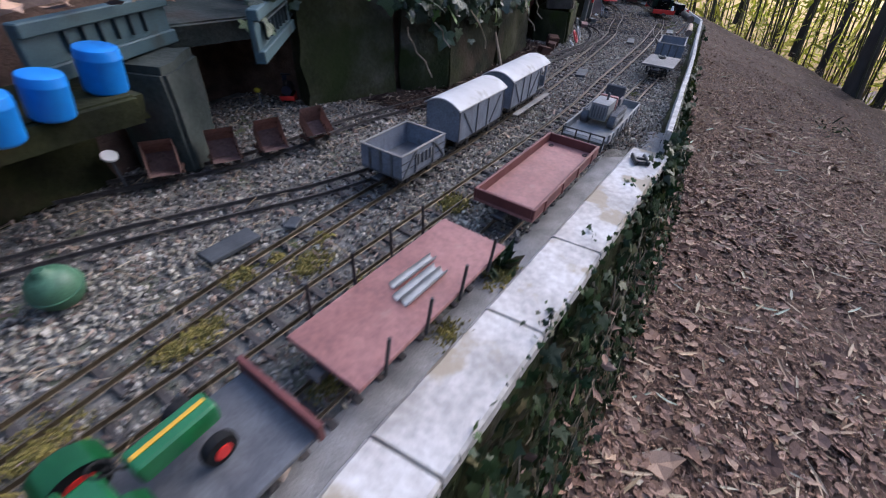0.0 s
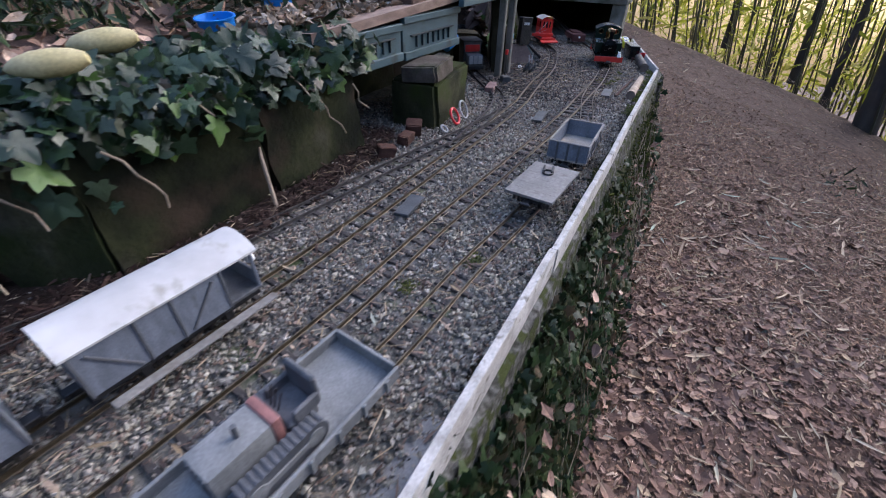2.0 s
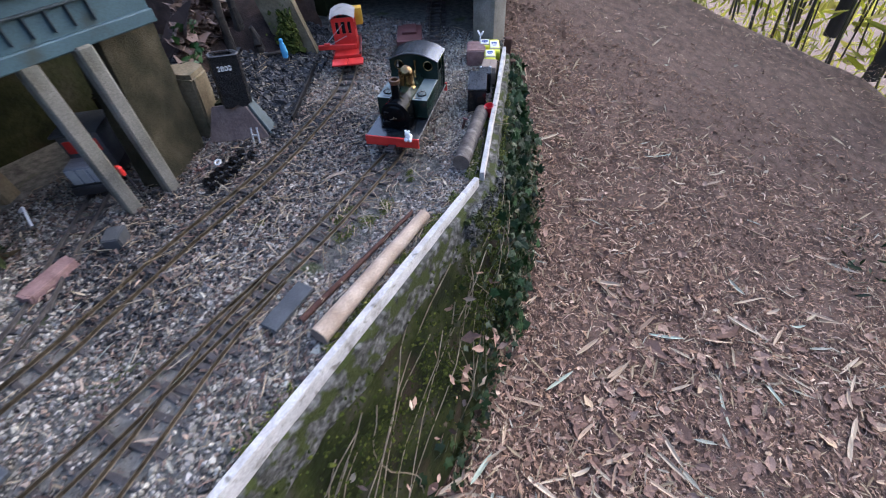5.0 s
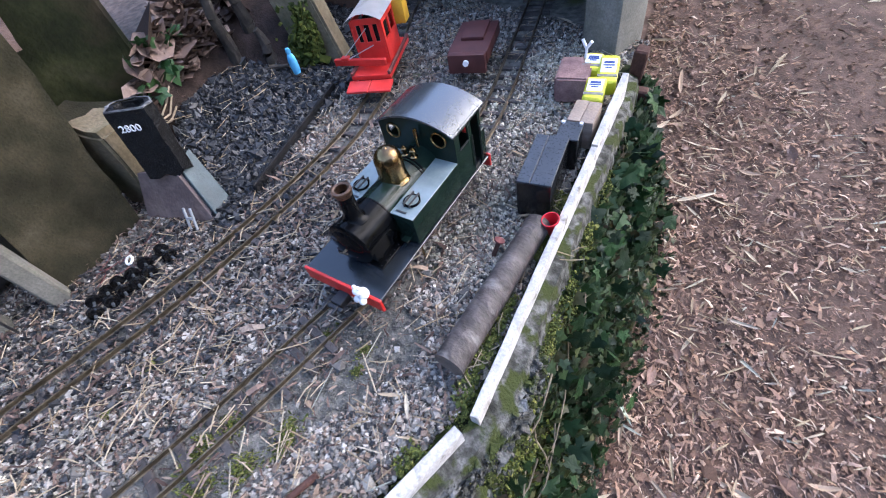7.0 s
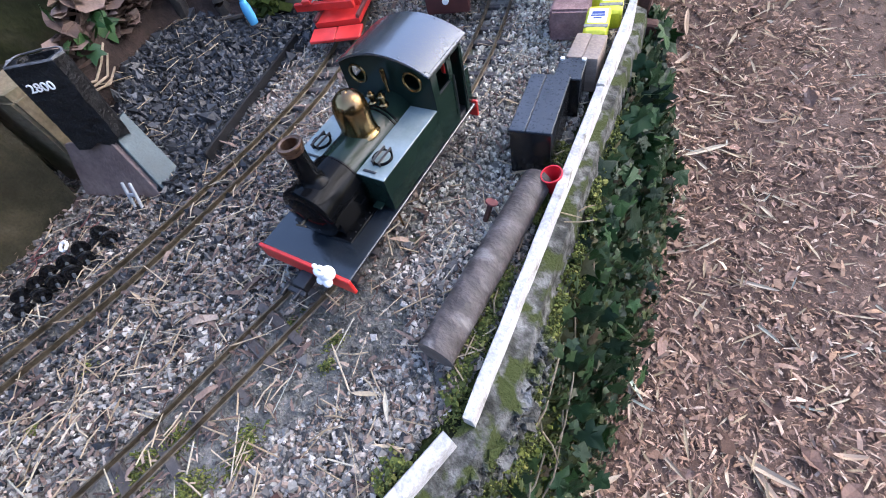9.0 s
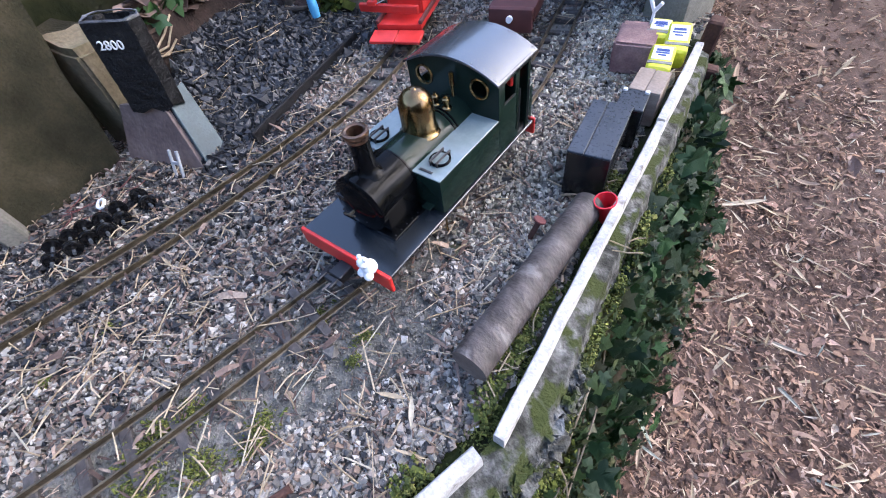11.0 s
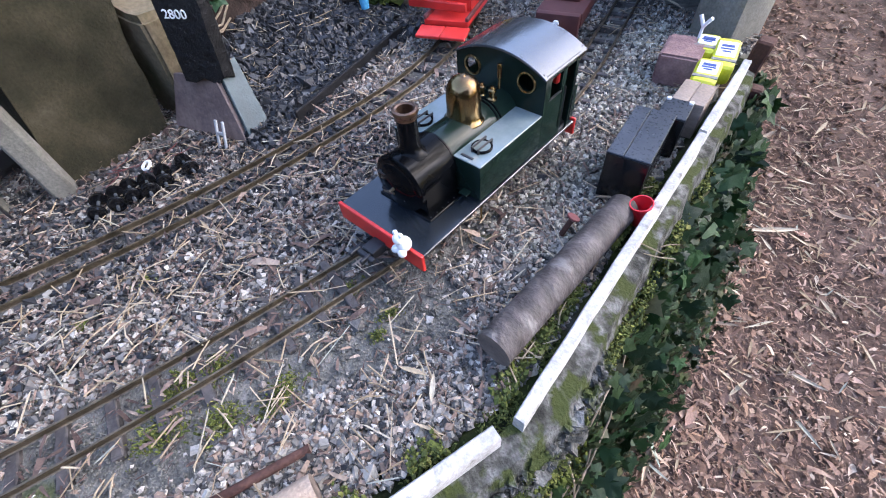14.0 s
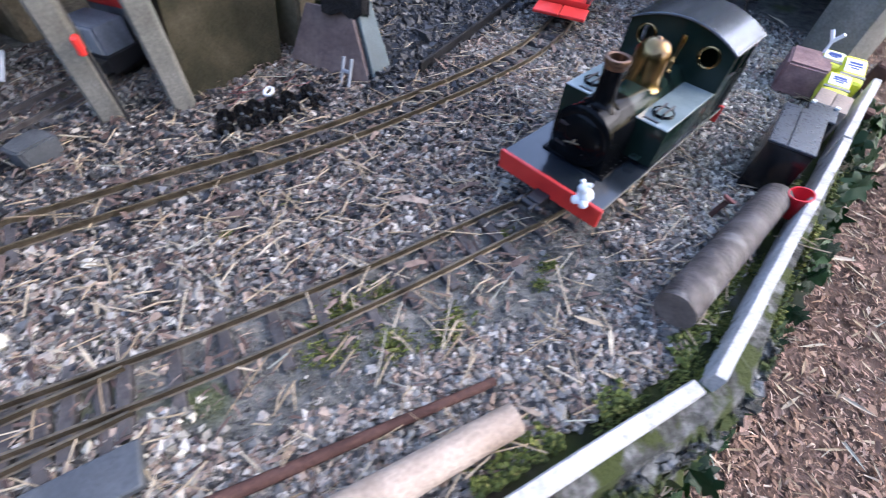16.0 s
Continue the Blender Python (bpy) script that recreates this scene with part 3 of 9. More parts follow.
WALL = [(-0.13, -0.9), (-0.075, 0.13), (0.058, 1.13), (0.058, 2.2), (0.056, 3.36), (0.05, 3.42), (-0.16, 4.0), (-0.2, 4.1)]
FOOT = [(0.0, -0.9), (0.13, 0.6), (0.2, 1.15), (0.25, 2.0), (0.23, 2.7), (0.17, 3.4), (0.12, 3.65), (0.02, 4.03), (-0.03, 4.1)]


def ground():
    ys = np.concatenate([[-60, -20, -6], np.arange(-1.2, 8.2, 0.08), [9, 12, 20, 60]])
    xs = np.concatenate([[-60, -20, -6, -3, -1.5, -0.8, -0.3], np.arange(-0.2, 2.6, 0.07), [3, 4, 6, 12, 30, 60]])
    bm = bmesh.new()
    rows = []
    for y in ys:
        row = []
        for x in xs:
            z = float(path_z(x, y))
            near = -1 < x < 4 and -2 < y < 9
            if near:
                z += 0.012 * noise.noise(Vector((x * 4, y * 4, 0))) + 0.006 * noise.noise(Vector((x * 17, y * 17, 3)))
            crest = 6.1 - 0.35 * max(0.0, min(x, 5.0) - 1.3)
            if y > crest:
                z -= 0.8 * min(y - crest, 13)
            row.append((x, y, z))
        rows.append(row)
    sheet(bm, rows)
    return tagged(part("ground", bm, M_SOIL), "brown woodland path of leaf mould beside the wall", "ground", "", "structure")


ground()


def retaining_wall():
    """The render-faced wall between the railway and the path, leaning out at its foot."""
    bm = bmesh.new()
    rows = []
    for y in np.arange(-0.9, 4.12, 0.035):
        xt, xf = float(curve_at(WALL, y)), float(curve_at(FOOT, y))
        zf = float(path_z(xf, y)) - 0.06
        row = [(xt - 0.09, y, -0.3), (xt - 0.085, y, -0.012), (xt - 0.02, y, -0.004), (xt, y, -0.012)]
        for k in range(1, 17):
            t = k / 16
            x, z = xt + (xf - xt) * t**1.25, -0.012 + (zf + 0.012) * t
            d = noise.noise_vector(Vector((x * 9, y * 9, z * 9))) * 0.012 + noise.noise_vector(Vector((x * 40, y * 40, z * 40))) * 0.004
            row.append((x + d.x, y + d.y * 0.5, z + d.z * 0.4))
        rows.append(row)
    sheet(bm, rows)
    return tagged(part("wall_path_side", bm, M_MOSSWALL), "mossy rendered retaining wall, stained and flaking", "wall", "", "structure")


retaining_wall()


def render_band():
    """Flaking render left along the top of the wall face."""
    bm = bmesh.new()
    rows = []
    for y in np.arange(1.12, 4.06, 0.007):
        xt, xf = float(curve_at(WALL, y)), float(curve_at(FOOT, y))
        zf = float(path_z(xf, y)) - 0.06
        depth = (0.1 if y < 3.2 else 0.12) + 0.05 * noise.noise(Vector((y * 3.1, 2, 0))) + 0.03 * noise.noise(Vector((y * 13, 0, 4))) + 0.012 * noise.noise(Vector((y * 50, 7, 4)))
        row = []
        o = 0.014 * float(np.clip((y - 3.15) / 0.2, 0, 1)) * (1 - 0.75 * float(np.clip((y - 3.42) / 0.12, 0, 1)))
        d = 0.004 * noise.noise(Vector((y * 17, 3, 0)))
        row += [(xt - 0.014, y, 0.008), (xt + 0.003 + o * 0.5, y, 0.004 + d), (xt + 0.005 + o * 0.9, y, -0.008 + d)]
        for k in range(1, 14):
            t = depth * k / 13
            x, z = xt + (xf - xt) * t**1.25, -0.012 + (zf + 0.012) * t
            d = noise.noise_vector(Vector((x * 25, y * 25, z * 25))) * (0.003 + 0.1 * o) + noise.noise_vector(Vector((x * 90, y * 90, z * 90))) * (0.0016 + 0.14 * o)
            row.append((x + 0.006 + o + d.x, y, z))
        row.append((row[-1][0] - 0.02, y, row[-1][2] - 0.002))
        rows.append(row)
    sheet(bm, rows)
    return tagged(part("render_band", bm, M_RENDER, None, "", False), "pale flaking cement render below the wall top", "wall", "", "structure")


render_band()


def railway_bed():
    bm = bmesh.new()
    rows = []
    for y in np.arange(-1.0, 4.6, 0.04):
        xr = float(curve_at(WALL, y)) - 0.03 if y < 4.12 else -0.29 - 0.52 * (y - 4.2)
        row = []
        for k in range(41):
            x = -1.5 + (xr + 1.5) * k / 40
            z = -0.007 + 0.004 * noise.noise(Vector((x * 12, y * 12, 1)))
            row.append((x, y, z))
        rows.append(row)
    sheet(bm, rows)
    return tagged(part("railway_bed", bm, M_BED), "damp grit bed of the garden railway with moss patches", "ground", "", "structure")


railway_bed()

# pale coping slabs with open joints, then timber strips on edge along the wall's top
coping = thing("coping", at(0, 0), "pale weathered concrete coping slabs on the wall top", "coping", "", "structure")
for y0, y1 in ((-0.9, -0.42), (-0.415, -0.12), (-0.115, 0.165), (0.17, 0.4), (0.405, 0.625), (0.63, 1.125)):
    bm = bmesh.new()
    rows = []
    for k in range(13):
        y = y0 + (y1 - y0) * k / 12
        xr = float(curve_at(WALL, y)) + 0.006
        rows.append([(xr - 0.092, y, -0.02), (xr - 0.092, y, 0.004), (xr - 0.087, y, 0.009), (xr - 0.045, y, 0.0095), (xr - 0.004, y, 0.008), (xr, y, 0.003), (xr, y, -0.025)])
    sheet(bm, rows)
    for row in (rows[0], rows[-1]):
        bm.faces.new([bm.verts.new(p) for p in row])
    bmesh.ops.remove_doubles(bm, verts=bm.verts, dist=1e-5)
    rough_up(bm, 0.0014, 40, y0)
    part("slab", bm, M_COPING, coping)
bm = bmesh.new()
rows = []
for y in np.arange(-0.9, 1.32, 0.05):
    xr = float(curve_at(WALL, y)) - 0.085
    if y > 1.1:
        xr += 0.06
    rows.append([(xr - 0.052 + 0.012 * noise.noise(Vector((y * 9, 0, 0))), y, -0.008), (xr - 0.03, y, 0.0), (xr + 0.004, y, 0.002)])
sheet(bm, rows)
part("mortar_bed", bm, M_CEMENT, coping, "grey cement strip inside the coping")

strips = thing("edge_board", at(0, 0), "weathered white timber strips along the wall top", "edging", "", "structure")
LINE = [((0.04, 1.12, 0.07), (0.044, 1.655, 0.06)), ((0.046, 1.66, 0.058), (0.05, 2.165, 0.05)), ((0.05, 2.17, 0.05), (0.045, 2.545, 0.043)), ((0.046, 2.55, 0.043), (0.043, 3.357, 0.026)), ((0.046, 3.378, 0.027), (-0.1, 3.795, 0.042)), ((-0.103, 3.8, 0.042), (-0.168, 3.985, 0.05))]
for a, b in LINE:
    a, b = Vector(a), Vector(b)
    d = (b - a).normalized()
    side = Vector((d.y, -d.x, 0)).normalized() * (0.0054 if a.y > 3.3 else 0.0068)
    bm = bmesh.new()
    rows = []
    for k in range(15):
        p = a.lerp(b, k / 14)
        rows.append([p - side - Vector((0, 0, 0.06)), p - side, p - side * 0.8 + Vector((0, 0, 0.002)), p + side * 0.8 + Vector((0, 0, 0.002)), p + side, p + side - Vector((0, 0, 0.06))])
    sheet(bm, rows)
    for row in (rows[0], rows[-1]):
        bm.faces.new([bm.verts.new(p) for p in row])
    bmesh.ops.remove_doubles(bm, verts=bm.verts, dist=1e-5)
    rough_up(bm, 0.0012, 30, a.y)
    part("strip", bm, M_WHITEWOOD, strips)

# dark stone wall behind the tracks, with the raised bed on it
left_wall = thing("wall_stone_back", at(0, 0), "shade-toned mossy stone slabs of the raised bed", "wall", "", "structure")
for (x0, y0), (x1, y1), h in (((-0.885, 0.87), (-0.765, 1.135), 0.285), ((-0.757, 1.15), (-0.645, 1.262), 0.28), ((-0.64, 1.275), (-0.63, 1.62), 0.27), ((-0.63, 1.635), (-0.63, 1.97), 0.25), ((-0.97, 1.98), (-0.95, 2.6), 0.3)):
    a, b = Vector((x0, y0, 0)), Vector((x1, y1, 0))
    d = (b - a).normalized()
    inn = Vector((-d.y, d.x, 0)) * 0.11
    bm = bmesh.new()
    rows = []
    for k in range(15):
        p = a.lerp(b, k / 14)
        rows.append([p + Vector((0, 0, -0.02))] + [p + Vector((0, 0, h * j / 10)) + inn * 0.18 * (j / 10) for j in range(11)] + [p + inn + Vector((0, 0, h)), p + inn + Vector((0, 0, -0.02))])
    sheet(bm, rows)
    for row in (rows[0], rows[-1]):
        bm.faces.new([bm.verts.new(p) for p in row])
    bmesh.ops.remove_doubles(bm, verts=bm.verts, dist=1e-5)
    rough_up(bm, 0.012, 12, y0)
    rough_up(bm, 0.004, 50, y1)
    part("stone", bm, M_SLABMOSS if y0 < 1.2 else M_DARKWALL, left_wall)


def terrace():
    bm = bmesh.new()
    rows = []
    for y in np.arange(-1.5, 3.3, 0.06):
        xf = float(np.interp(y, [-1.5, 0.3, 0.5, 0.56, 0.85, 0.91, 1.3, 1.95, 2.6, 3.3], [-0.95, -0.92, -0.94, -1.15, -1.15, -0.92, -0.72, -0.7, -0.74, -0.82]))
        row = []
        for k in range(16):
            x = xf - 0.02 - 2.6 * (k / 15) ** 1.5
            z = 0.29 + 0.05 * min(1, k / 5) + 0.02 * noise.noise(Vector((x * 6, y * 6, 2)))
            row.append((x, y, z))
        row.insert(0, (xf, y, -0.02 if y < 1.9 else 0.275))
        rows.append(row)
    sheet(bm, rows)
    return tagged(part("raised_bed", bm, M_SOIL), "raised garden bed of dark soil and dead leaves", "ground", "", "structure")


terrace()
# Shed back: the recess's shade is put into the wall colour.
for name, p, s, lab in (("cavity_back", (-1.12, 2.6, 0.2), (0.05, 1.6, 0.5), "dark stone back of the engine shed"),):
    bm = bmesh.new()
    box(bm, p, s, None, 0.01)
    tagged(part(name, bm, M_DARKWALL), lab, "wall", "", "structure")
bm = bmesh.new()
box(bm, (-0.86, 2.75, 0.345), (0.42, 0.9, 0.03), None, 0.004)
tagged(part("shed_roof_slab", bm, M_SOIL), "dark earthy slab roofing the engine shed", "roof", "", "structure")


def girder(a, b, z0, z1, label):
    """A plate girder with a raised frame and a row of stiffeners, on its side between two piers."""
    a, b = Vector((*a, 0)), Vector((*b, 0))
    n = (b - a).length
    ang = math.degrees(math.atan2(b.y - a.y, b.x - a.x))
    g = thing("plate_girder", at((a.x + b.x) / 2, (a.y + b.y) / 2, z0, 0, 0, ang), label, "girder", "bridge girders")
    h = z1 - z0
    bm = bmesh.new()
    box(bm, (0, 0, h / 2), (n, 0.012, h), None, 0.002)
    part("web", bm, M_TEAL, g)
    for z, hh in ((h - 0.01, 0.02), (0.012, 0.024)):
        bm = bmesh.new()
        box(bm, (0, -0.009, z), (n, 0.014, hh), None, 0.002)
        part("flange", bm, M_TEAL, g)
    first = None
    k = int(n * 0.75 / 0.034)
    for i in range(k):
        m = pose(S * (-0.5 * (k - 1) + i) * 0.034, S * -0.008, S * 0.05)
        if first is None:
            bm = bmesh.new()
            box(bm, (0, 0, 0), (0.0035, 0.01, 0.036), None, 0.001)
            first = part("stiffener", bm, M_TEALDARK, g)
            first.matrix_basis = m
        else:
            again("stiffener", first, g, m)
    bm = bmesh.new()
    box(bm, (0, -0.009, 0.068), (n * 0.76, 0.01, 0.004), None, 0.001)
    part("rib", bm, M_TEALDARK, g)
    return g


girder((-0.825, 0.27), (-0.935, 0.56), 0.215, 0.3, "blue-grey plate girder of the little bridge")
girder((-0.735, 0.6), (-0.925, 0.875), 0.195, 0.292, "blue-grey plate girder half under ivy")
girder((-0.665, 1.93), (-0.655, 2.225), 0.195, 0.3, "blue-grey plate girder under the timber edging")
girder((-0.655, 2.235), (-0.64, 2.585), 0.19, 0.315, "blue-grey plate girder above the stone pier")
girder((-0.605, 2.54), (-0.6, 3.185), 0.318, 0.43, "blue-grey plate girder across the engine shed")
bm = bmesh.new()
sheet(bm, [[(x - 0.02, y, z), (x - 0.02, y, z + 0.022), (x + 0.055, y, z + 0.024), (x + 0.055, y, z)] for x, y, z in ((-0.71, 1.85, 0.295), (-0.705, 2.0, 0.303), (-0.7, 2.2, 0.313), (-0.685, 2.4, 0.325), (-0.68, 2.62, 0.335))])
rough_up(bm, 0.002, 20)
solid("timber_edging", bm, M_TIMBER, at(0, 0), "brown weathered plank along the top of the girders", "plank")
# Partition coloured near black for the shade inside the shed.
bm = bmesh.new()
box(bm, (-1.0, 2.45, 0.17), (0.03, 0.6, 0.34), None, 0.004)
solid("shed_partition", bm, M_DARKWALL, at(0, 0), "engine shed partition, recess shade in its colour", "wall", "", "structure")


def rock(name, c, s, mat, label, turn=None, seed=1.0, amount=0.1, m=None, category="stone"):
    bm = bmesh.new()
    bmesh.ops.create_cube(bm, size=1)
    bmesh.ops.bevel(bm, geom=list(bm.edges), offset=0.06, segments=2, affect="EDGES")
    bmesh.ops.subdivide_edges(bm, edges=list(bm.edges), cuts=2, use_grid_fill=True)
    rough_up(bm, amount, 1.7, seed)
    rough_up(bm, amount * 0.25, 7, seed)
    mm = (turn or Matrix()) @ Matrix.Diagonal((*s, 1))
    for v in bm.verts:
        v.co = mm @ v.co
    return solid(name, bm, mat, m or at(*c), label, category)


rock("pier_stone", (-0.618, 2.36, 0.06), (0.17, 0.33, 0.17), M_MOSSPIER, "mossy stone pier under the girders", rot(0, 0, 8), 3.0, 0.05)
rock("capstone", (-0.585, 2.285, 0.165), (0.12, 0.19, 0.05), M_CAPSTONE, "rough sandstone block on the mossy pier", rot(0, -4, 10), 5.0, 0.06)
rock("pier_stone", (-0.885, 0.475, 0.1), (0.12, 0.13, 0.23), M_TEALSTONE, "green-grey stone block pier below the bridge girder", rot(0, 0, 28), 7.0, 0.05)
rock("lintel_stone", (-1.07, 0.735, 0.215), (0.24, 0.4, 0.05), M_TEALSTONE, "flat stone lintel over the dark opening", rot(0, 3, -12), 8.0, 0.05)
rock("pier_stone", (-0.95, 0.21, 0.075), (0.1, 0.26, 0.17), M_DARKWALL, "dark stone under the ledge of the blue drums", None, 9.0, 0.06)
rock("ledge_stone", (-0.83, 0.23, 0.178), (0.2, 0.27, 0.044), M_DARKWALL, "shade-toned mossy stone ledge below the blue drums", None, 9.0, 0.03)
# the big leaning slab and the rock behind it
bm = bmesh.new()
rows = []
for j in range(13):
    t = j / 12
    rows.append([Vector((-0.6 - 0.075 * u - 0.045 * t, 3.035 + 0.155 * u + 0.06 * t, -0.01 + 0.37 * t)) for u in [i / 8 for i in range(9)]])
back = [[p + Vector((-0.06, -0.03, 0)) for p in row] for row in rows]
sheet(bm, rows)
sheet(bm, [r[::-1] for r in back])
for i in range(12):
    for e in (0, -1):
        bm.faces.new([bm.verts.new(p) for p in (rows[i][e], rows[i + 1][e], back[i + 1][e], back[i][e])])
bmesh.ops.remove_doubles(bm, verts=bm.verts, dist=1e-5)
rough_up(bm, 0.006, 14)
solid("leaning_slab", bm, M_STONEBLOCK, at(0, 0), "tall sandstone slab with moss leaning beside the shed", "stone")
rock("boulder", (-0.735, 3.25, 0.075), (0.085, 0.075, 0.19), M_SANDSTONE, "brown boulder behind the black post", rot(0, 4, 30), 2.0, 0.08)
rock("support_stone", (-0.655, 3.296, 0.04), (0.06, 0.05, 0.092), M_DARKWALL, "dark stone holding up the black post", rot(0, 0, 30), 3.5, 0.04)
rock("boulder", (-0.9, 3.2, 0.06), (0.14, 0.15, 0.14), M_STONEBLOCK, "dark earthy boulder at the back of the yard", rot(0, 0, 35), 4.0, 0.08)
for y, x in ((2.945, -0.6), (3.035, -0.592)):
    bm = bmesh.new()
    box(bm, (0, 0, 0.15), (0.028, 0.03, 0.345), None, 0.004)
    rough_up(bm, 0.0015, 40, y)
    solid("concrete_post", bm, M_CONCRETE, at(x, y, 0), "slender pale concrete post holding up the girder", "post", "shed posts")
bm = bmesh.new()
box(bm, (0, 0, 0.16), (0.17, 0.05, 0.36), None, 0.006)
rough_up(bm, 0.003, 20)
solid("stone_pillar", bm, M_SANDSTONE, at(-0.985, 2.79, 0, 0, 0, 36), "dim stone pillar inside the shed mouth", "post")

rock("leaning_slab", (-0.875, 3.745, 0.12), (0.11, 0.05, 0.34), M_SANDSTONE, "pale stone slab leaning behind the coal yard", rot(-8, -16, 35), 8.5, 0.04)
# tunnel mouth at the far end
portal = thing("tunnel_portal", at(0, 0), "dark tunnel mouth with concrete pier and lintel", "tunnel", "", "structure")
for nm, c, s, mt in (("pier", (-0.305, 4.16, 0.0), (0.085, 0.1, 0.42), M_CONCRETE), ("lintel", (-0.66, 4.2, 0.25), (0.8, 0.2, 0.08), M_CONCRETE), ("pier", (-1.1, 4.2, 0.05), (0.12, 0.16, 0.4), M_DARKWALL)):
    bm = bmesh.new()
    box(bm, c, s, None, 0.008, 2)
    rough_up(bm, 0.003, 15)
    part(nm, bm, mt, portal)
# Tunnel sides and end: near-black colour stands in for the tunnel's shade.
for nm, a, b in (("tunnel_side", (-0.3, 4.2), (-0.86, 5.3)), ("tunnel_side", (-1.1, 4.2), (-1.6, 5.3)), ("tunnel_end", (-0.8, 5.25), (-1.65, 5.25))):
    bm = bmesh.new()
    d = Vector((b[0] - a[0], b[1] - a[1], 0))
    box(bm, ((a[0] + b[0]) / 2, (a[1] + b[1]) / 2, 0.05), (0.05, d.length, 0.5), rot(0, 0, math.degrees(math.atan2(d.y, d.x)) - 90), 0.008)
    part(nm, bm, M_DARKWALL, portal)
bm = bmesh.new()
top = [(-0.27, 4.2), (-0.85, 5.35), (-1.7, 5.35), (-1.15, 4.2)]
lo = [bm.verts.new((x, y, 0.27)) for x, y in top]
hi = [bm.verts.new((x, y, 0.3)) for x, y in top]
bm.faces.new(lo)
bm.faces.new(hi)
for k in range(4):
    bm.faces.new((lo[k], lo[(k + 1) % 4], hi[(k + 1) % 4], hi[k]))
part("tunnel_roof", bm, M_SOIL, portal)
bm = bmesh.new()
box(bm, (-0.205, 4.095, -0.04), (0.026, 0.03, 0.16), rot(0, 4, 18), 0.003)
solid("timber_stake", bm, M_RUST, at(0, 0), "dark red-brown timber stake at the wall end", "post", "end stakes")
bm = bmesh.new()
box(bm, (-0.172, 4.055, -0.08), (0.024, 0.024, 0.13), rot(0, 6, 25), 0.003)
solid("timber_stake", bm, M_RUST, at(0, 0), "short dark red-brown stake beside the ivy", "post", "end stakes")
bm = bmesh.new()
rows = []
for k in range(18):
    x = -2.2 + 1.25 * k / 17
    rows.append([(x, 3.62 + 0.35 * (k / 17) ** 2 + 0.03 * noise.noise(Vector((x * 7, 0, j))), -0.02 + 0.36 * j / 8) for j in range(9)] + [(x, 4.6, 0.4)])
sheet(bm, rows)
rough_up(bm, 0.012, 10)
tagged(part("back_bank", bm, M_SOIL), "dark earth bank behind the coal yard", "ground", "", "structure")


# ---- tracks ----
def track(pts, label, sleepers=True, rail=M_RAIL):
    line = smooth_line(pts)
    t = thing("railway_track", at(0, 0), label, "track", "garden railway tracks")
    for sgn in (-1, 1):
        bm = bmesh.new()
        rows = []
        for k, p in enumerate(line):
            d = (line[min(k + 1, len(line) - 1)] - line[max(k - 1, 0)]).normalized()
            c = p + Vector((d.y, -d.x, 0)) * 0.0212 * sgn
            w = Vector((d.y, -d.x, 0))
            rows.append([c + w * x + Vector((0, 0, z)) for x, z in ((-0.0021, 0.0012), (-0.0008, 0.002), (-0.0008, 0.0072), (-0.0013, 0.008), (-0.0011, 0.0094), (0.0011, 0.0094), (0.0013, 0.008), (0.0008, 0.0072), (0.0008, 0.002), (0.0021, 0.0012))])
        sheet(bm, rows)
        part("rail", bm, rail, t)
    if sleepers:
        first, run, last = None, 0.0, line[0]
        for k, p in enumerate(line[1:-1], 1):
            run += (p - last).length
            last = p
            if run < 0.034:
                continue
            run = 0.0
            d = line[k + 1] - line[k - 1]
            m = at(p.x, p.y, (-0.0035 if p.y > 2.75 else -0.0058) + 0.001 * RNG.normal(), 0, 0, math.degrees(math.atan2(d.y, d.x)) - 90)
            if first is None:
                bm = bmesh.new()
                box(bm, (0, 0, 0), (0.084, 0.011, 0.0095), None, 0.0012)
                first = part("sleeper", bm, M_SLEEPER, t)
                first.matrix_basis = m
            else:
                again("sleeper", first, t, m)
    return line


LINE_A = [(-0.33, -0.6), (-0.27, -0.1), (-0.215, 0.34), (-0.165, 0.76), (-0.125, 1.15), (-0.102, 1.4), (-0.092, 1.6), (-0.068, 1.85), (-0.052, 2.15), (-0.066, 2.4), (-0.105, 2.6), (-0.15, 2.8), (-0.165, 2.95)]
LINE_B = [(-0.45, -0.6), (-0.39, 0.0), (-0.365, 0.2), (-0.335, 0.42), (-0.285, 0.8), (-0.25, 1.1), (-0.225, 1.4), (-0.216, 1.7), (-0.19, 2.15), (-0.172, 2.55), (-0.172, 2.8), (-0.17, 3.0), (-0.176, 3.15), (-0.19, 3.31), (-0.2, 3.4), (-0.228, 3.5), (-0.275, 3.65), (-0.325, 3.78), (-0.385, 3.9), (-0.47, 4.05), (-0.72, 4.5), (-1.0, 5.1)]
LINE_C = [(-0.47, -0.6), (-0.47, 0.1), (-0.46, 0.4), (-0.438, 0.66), (-0.41, 0.95), (-0.395, 1.2), (-0.376, 1.45), (-0.37, 1.7), (-0.362, 2.2), (-0.366, 2.6), (-0.383, 2.75), (-0.404, 2.92), (-0.426, 3.17), (-0.468, 3.38), (-0.52, 3.56), (-0.57, 3.665), (-0.63, 3.755), (-0.72, 3.86), (-0.84, 3.99), (-1.0, 4.2)]
LINE_D = [(-0.385, 2.1), (-0.41, 2.4), (-0.445, 2.58), (-0.5, 2.69), (-0.575, 2.77), (-0.67, 2.88), (-0.76, 2.98), (-0.9, 3.1)]
LINE_E = [(-0.8, 0.05), (-0.72, 0.22), (-0.63, 0.38), (-0.54, 0.54), (-0.46, 0.75)]
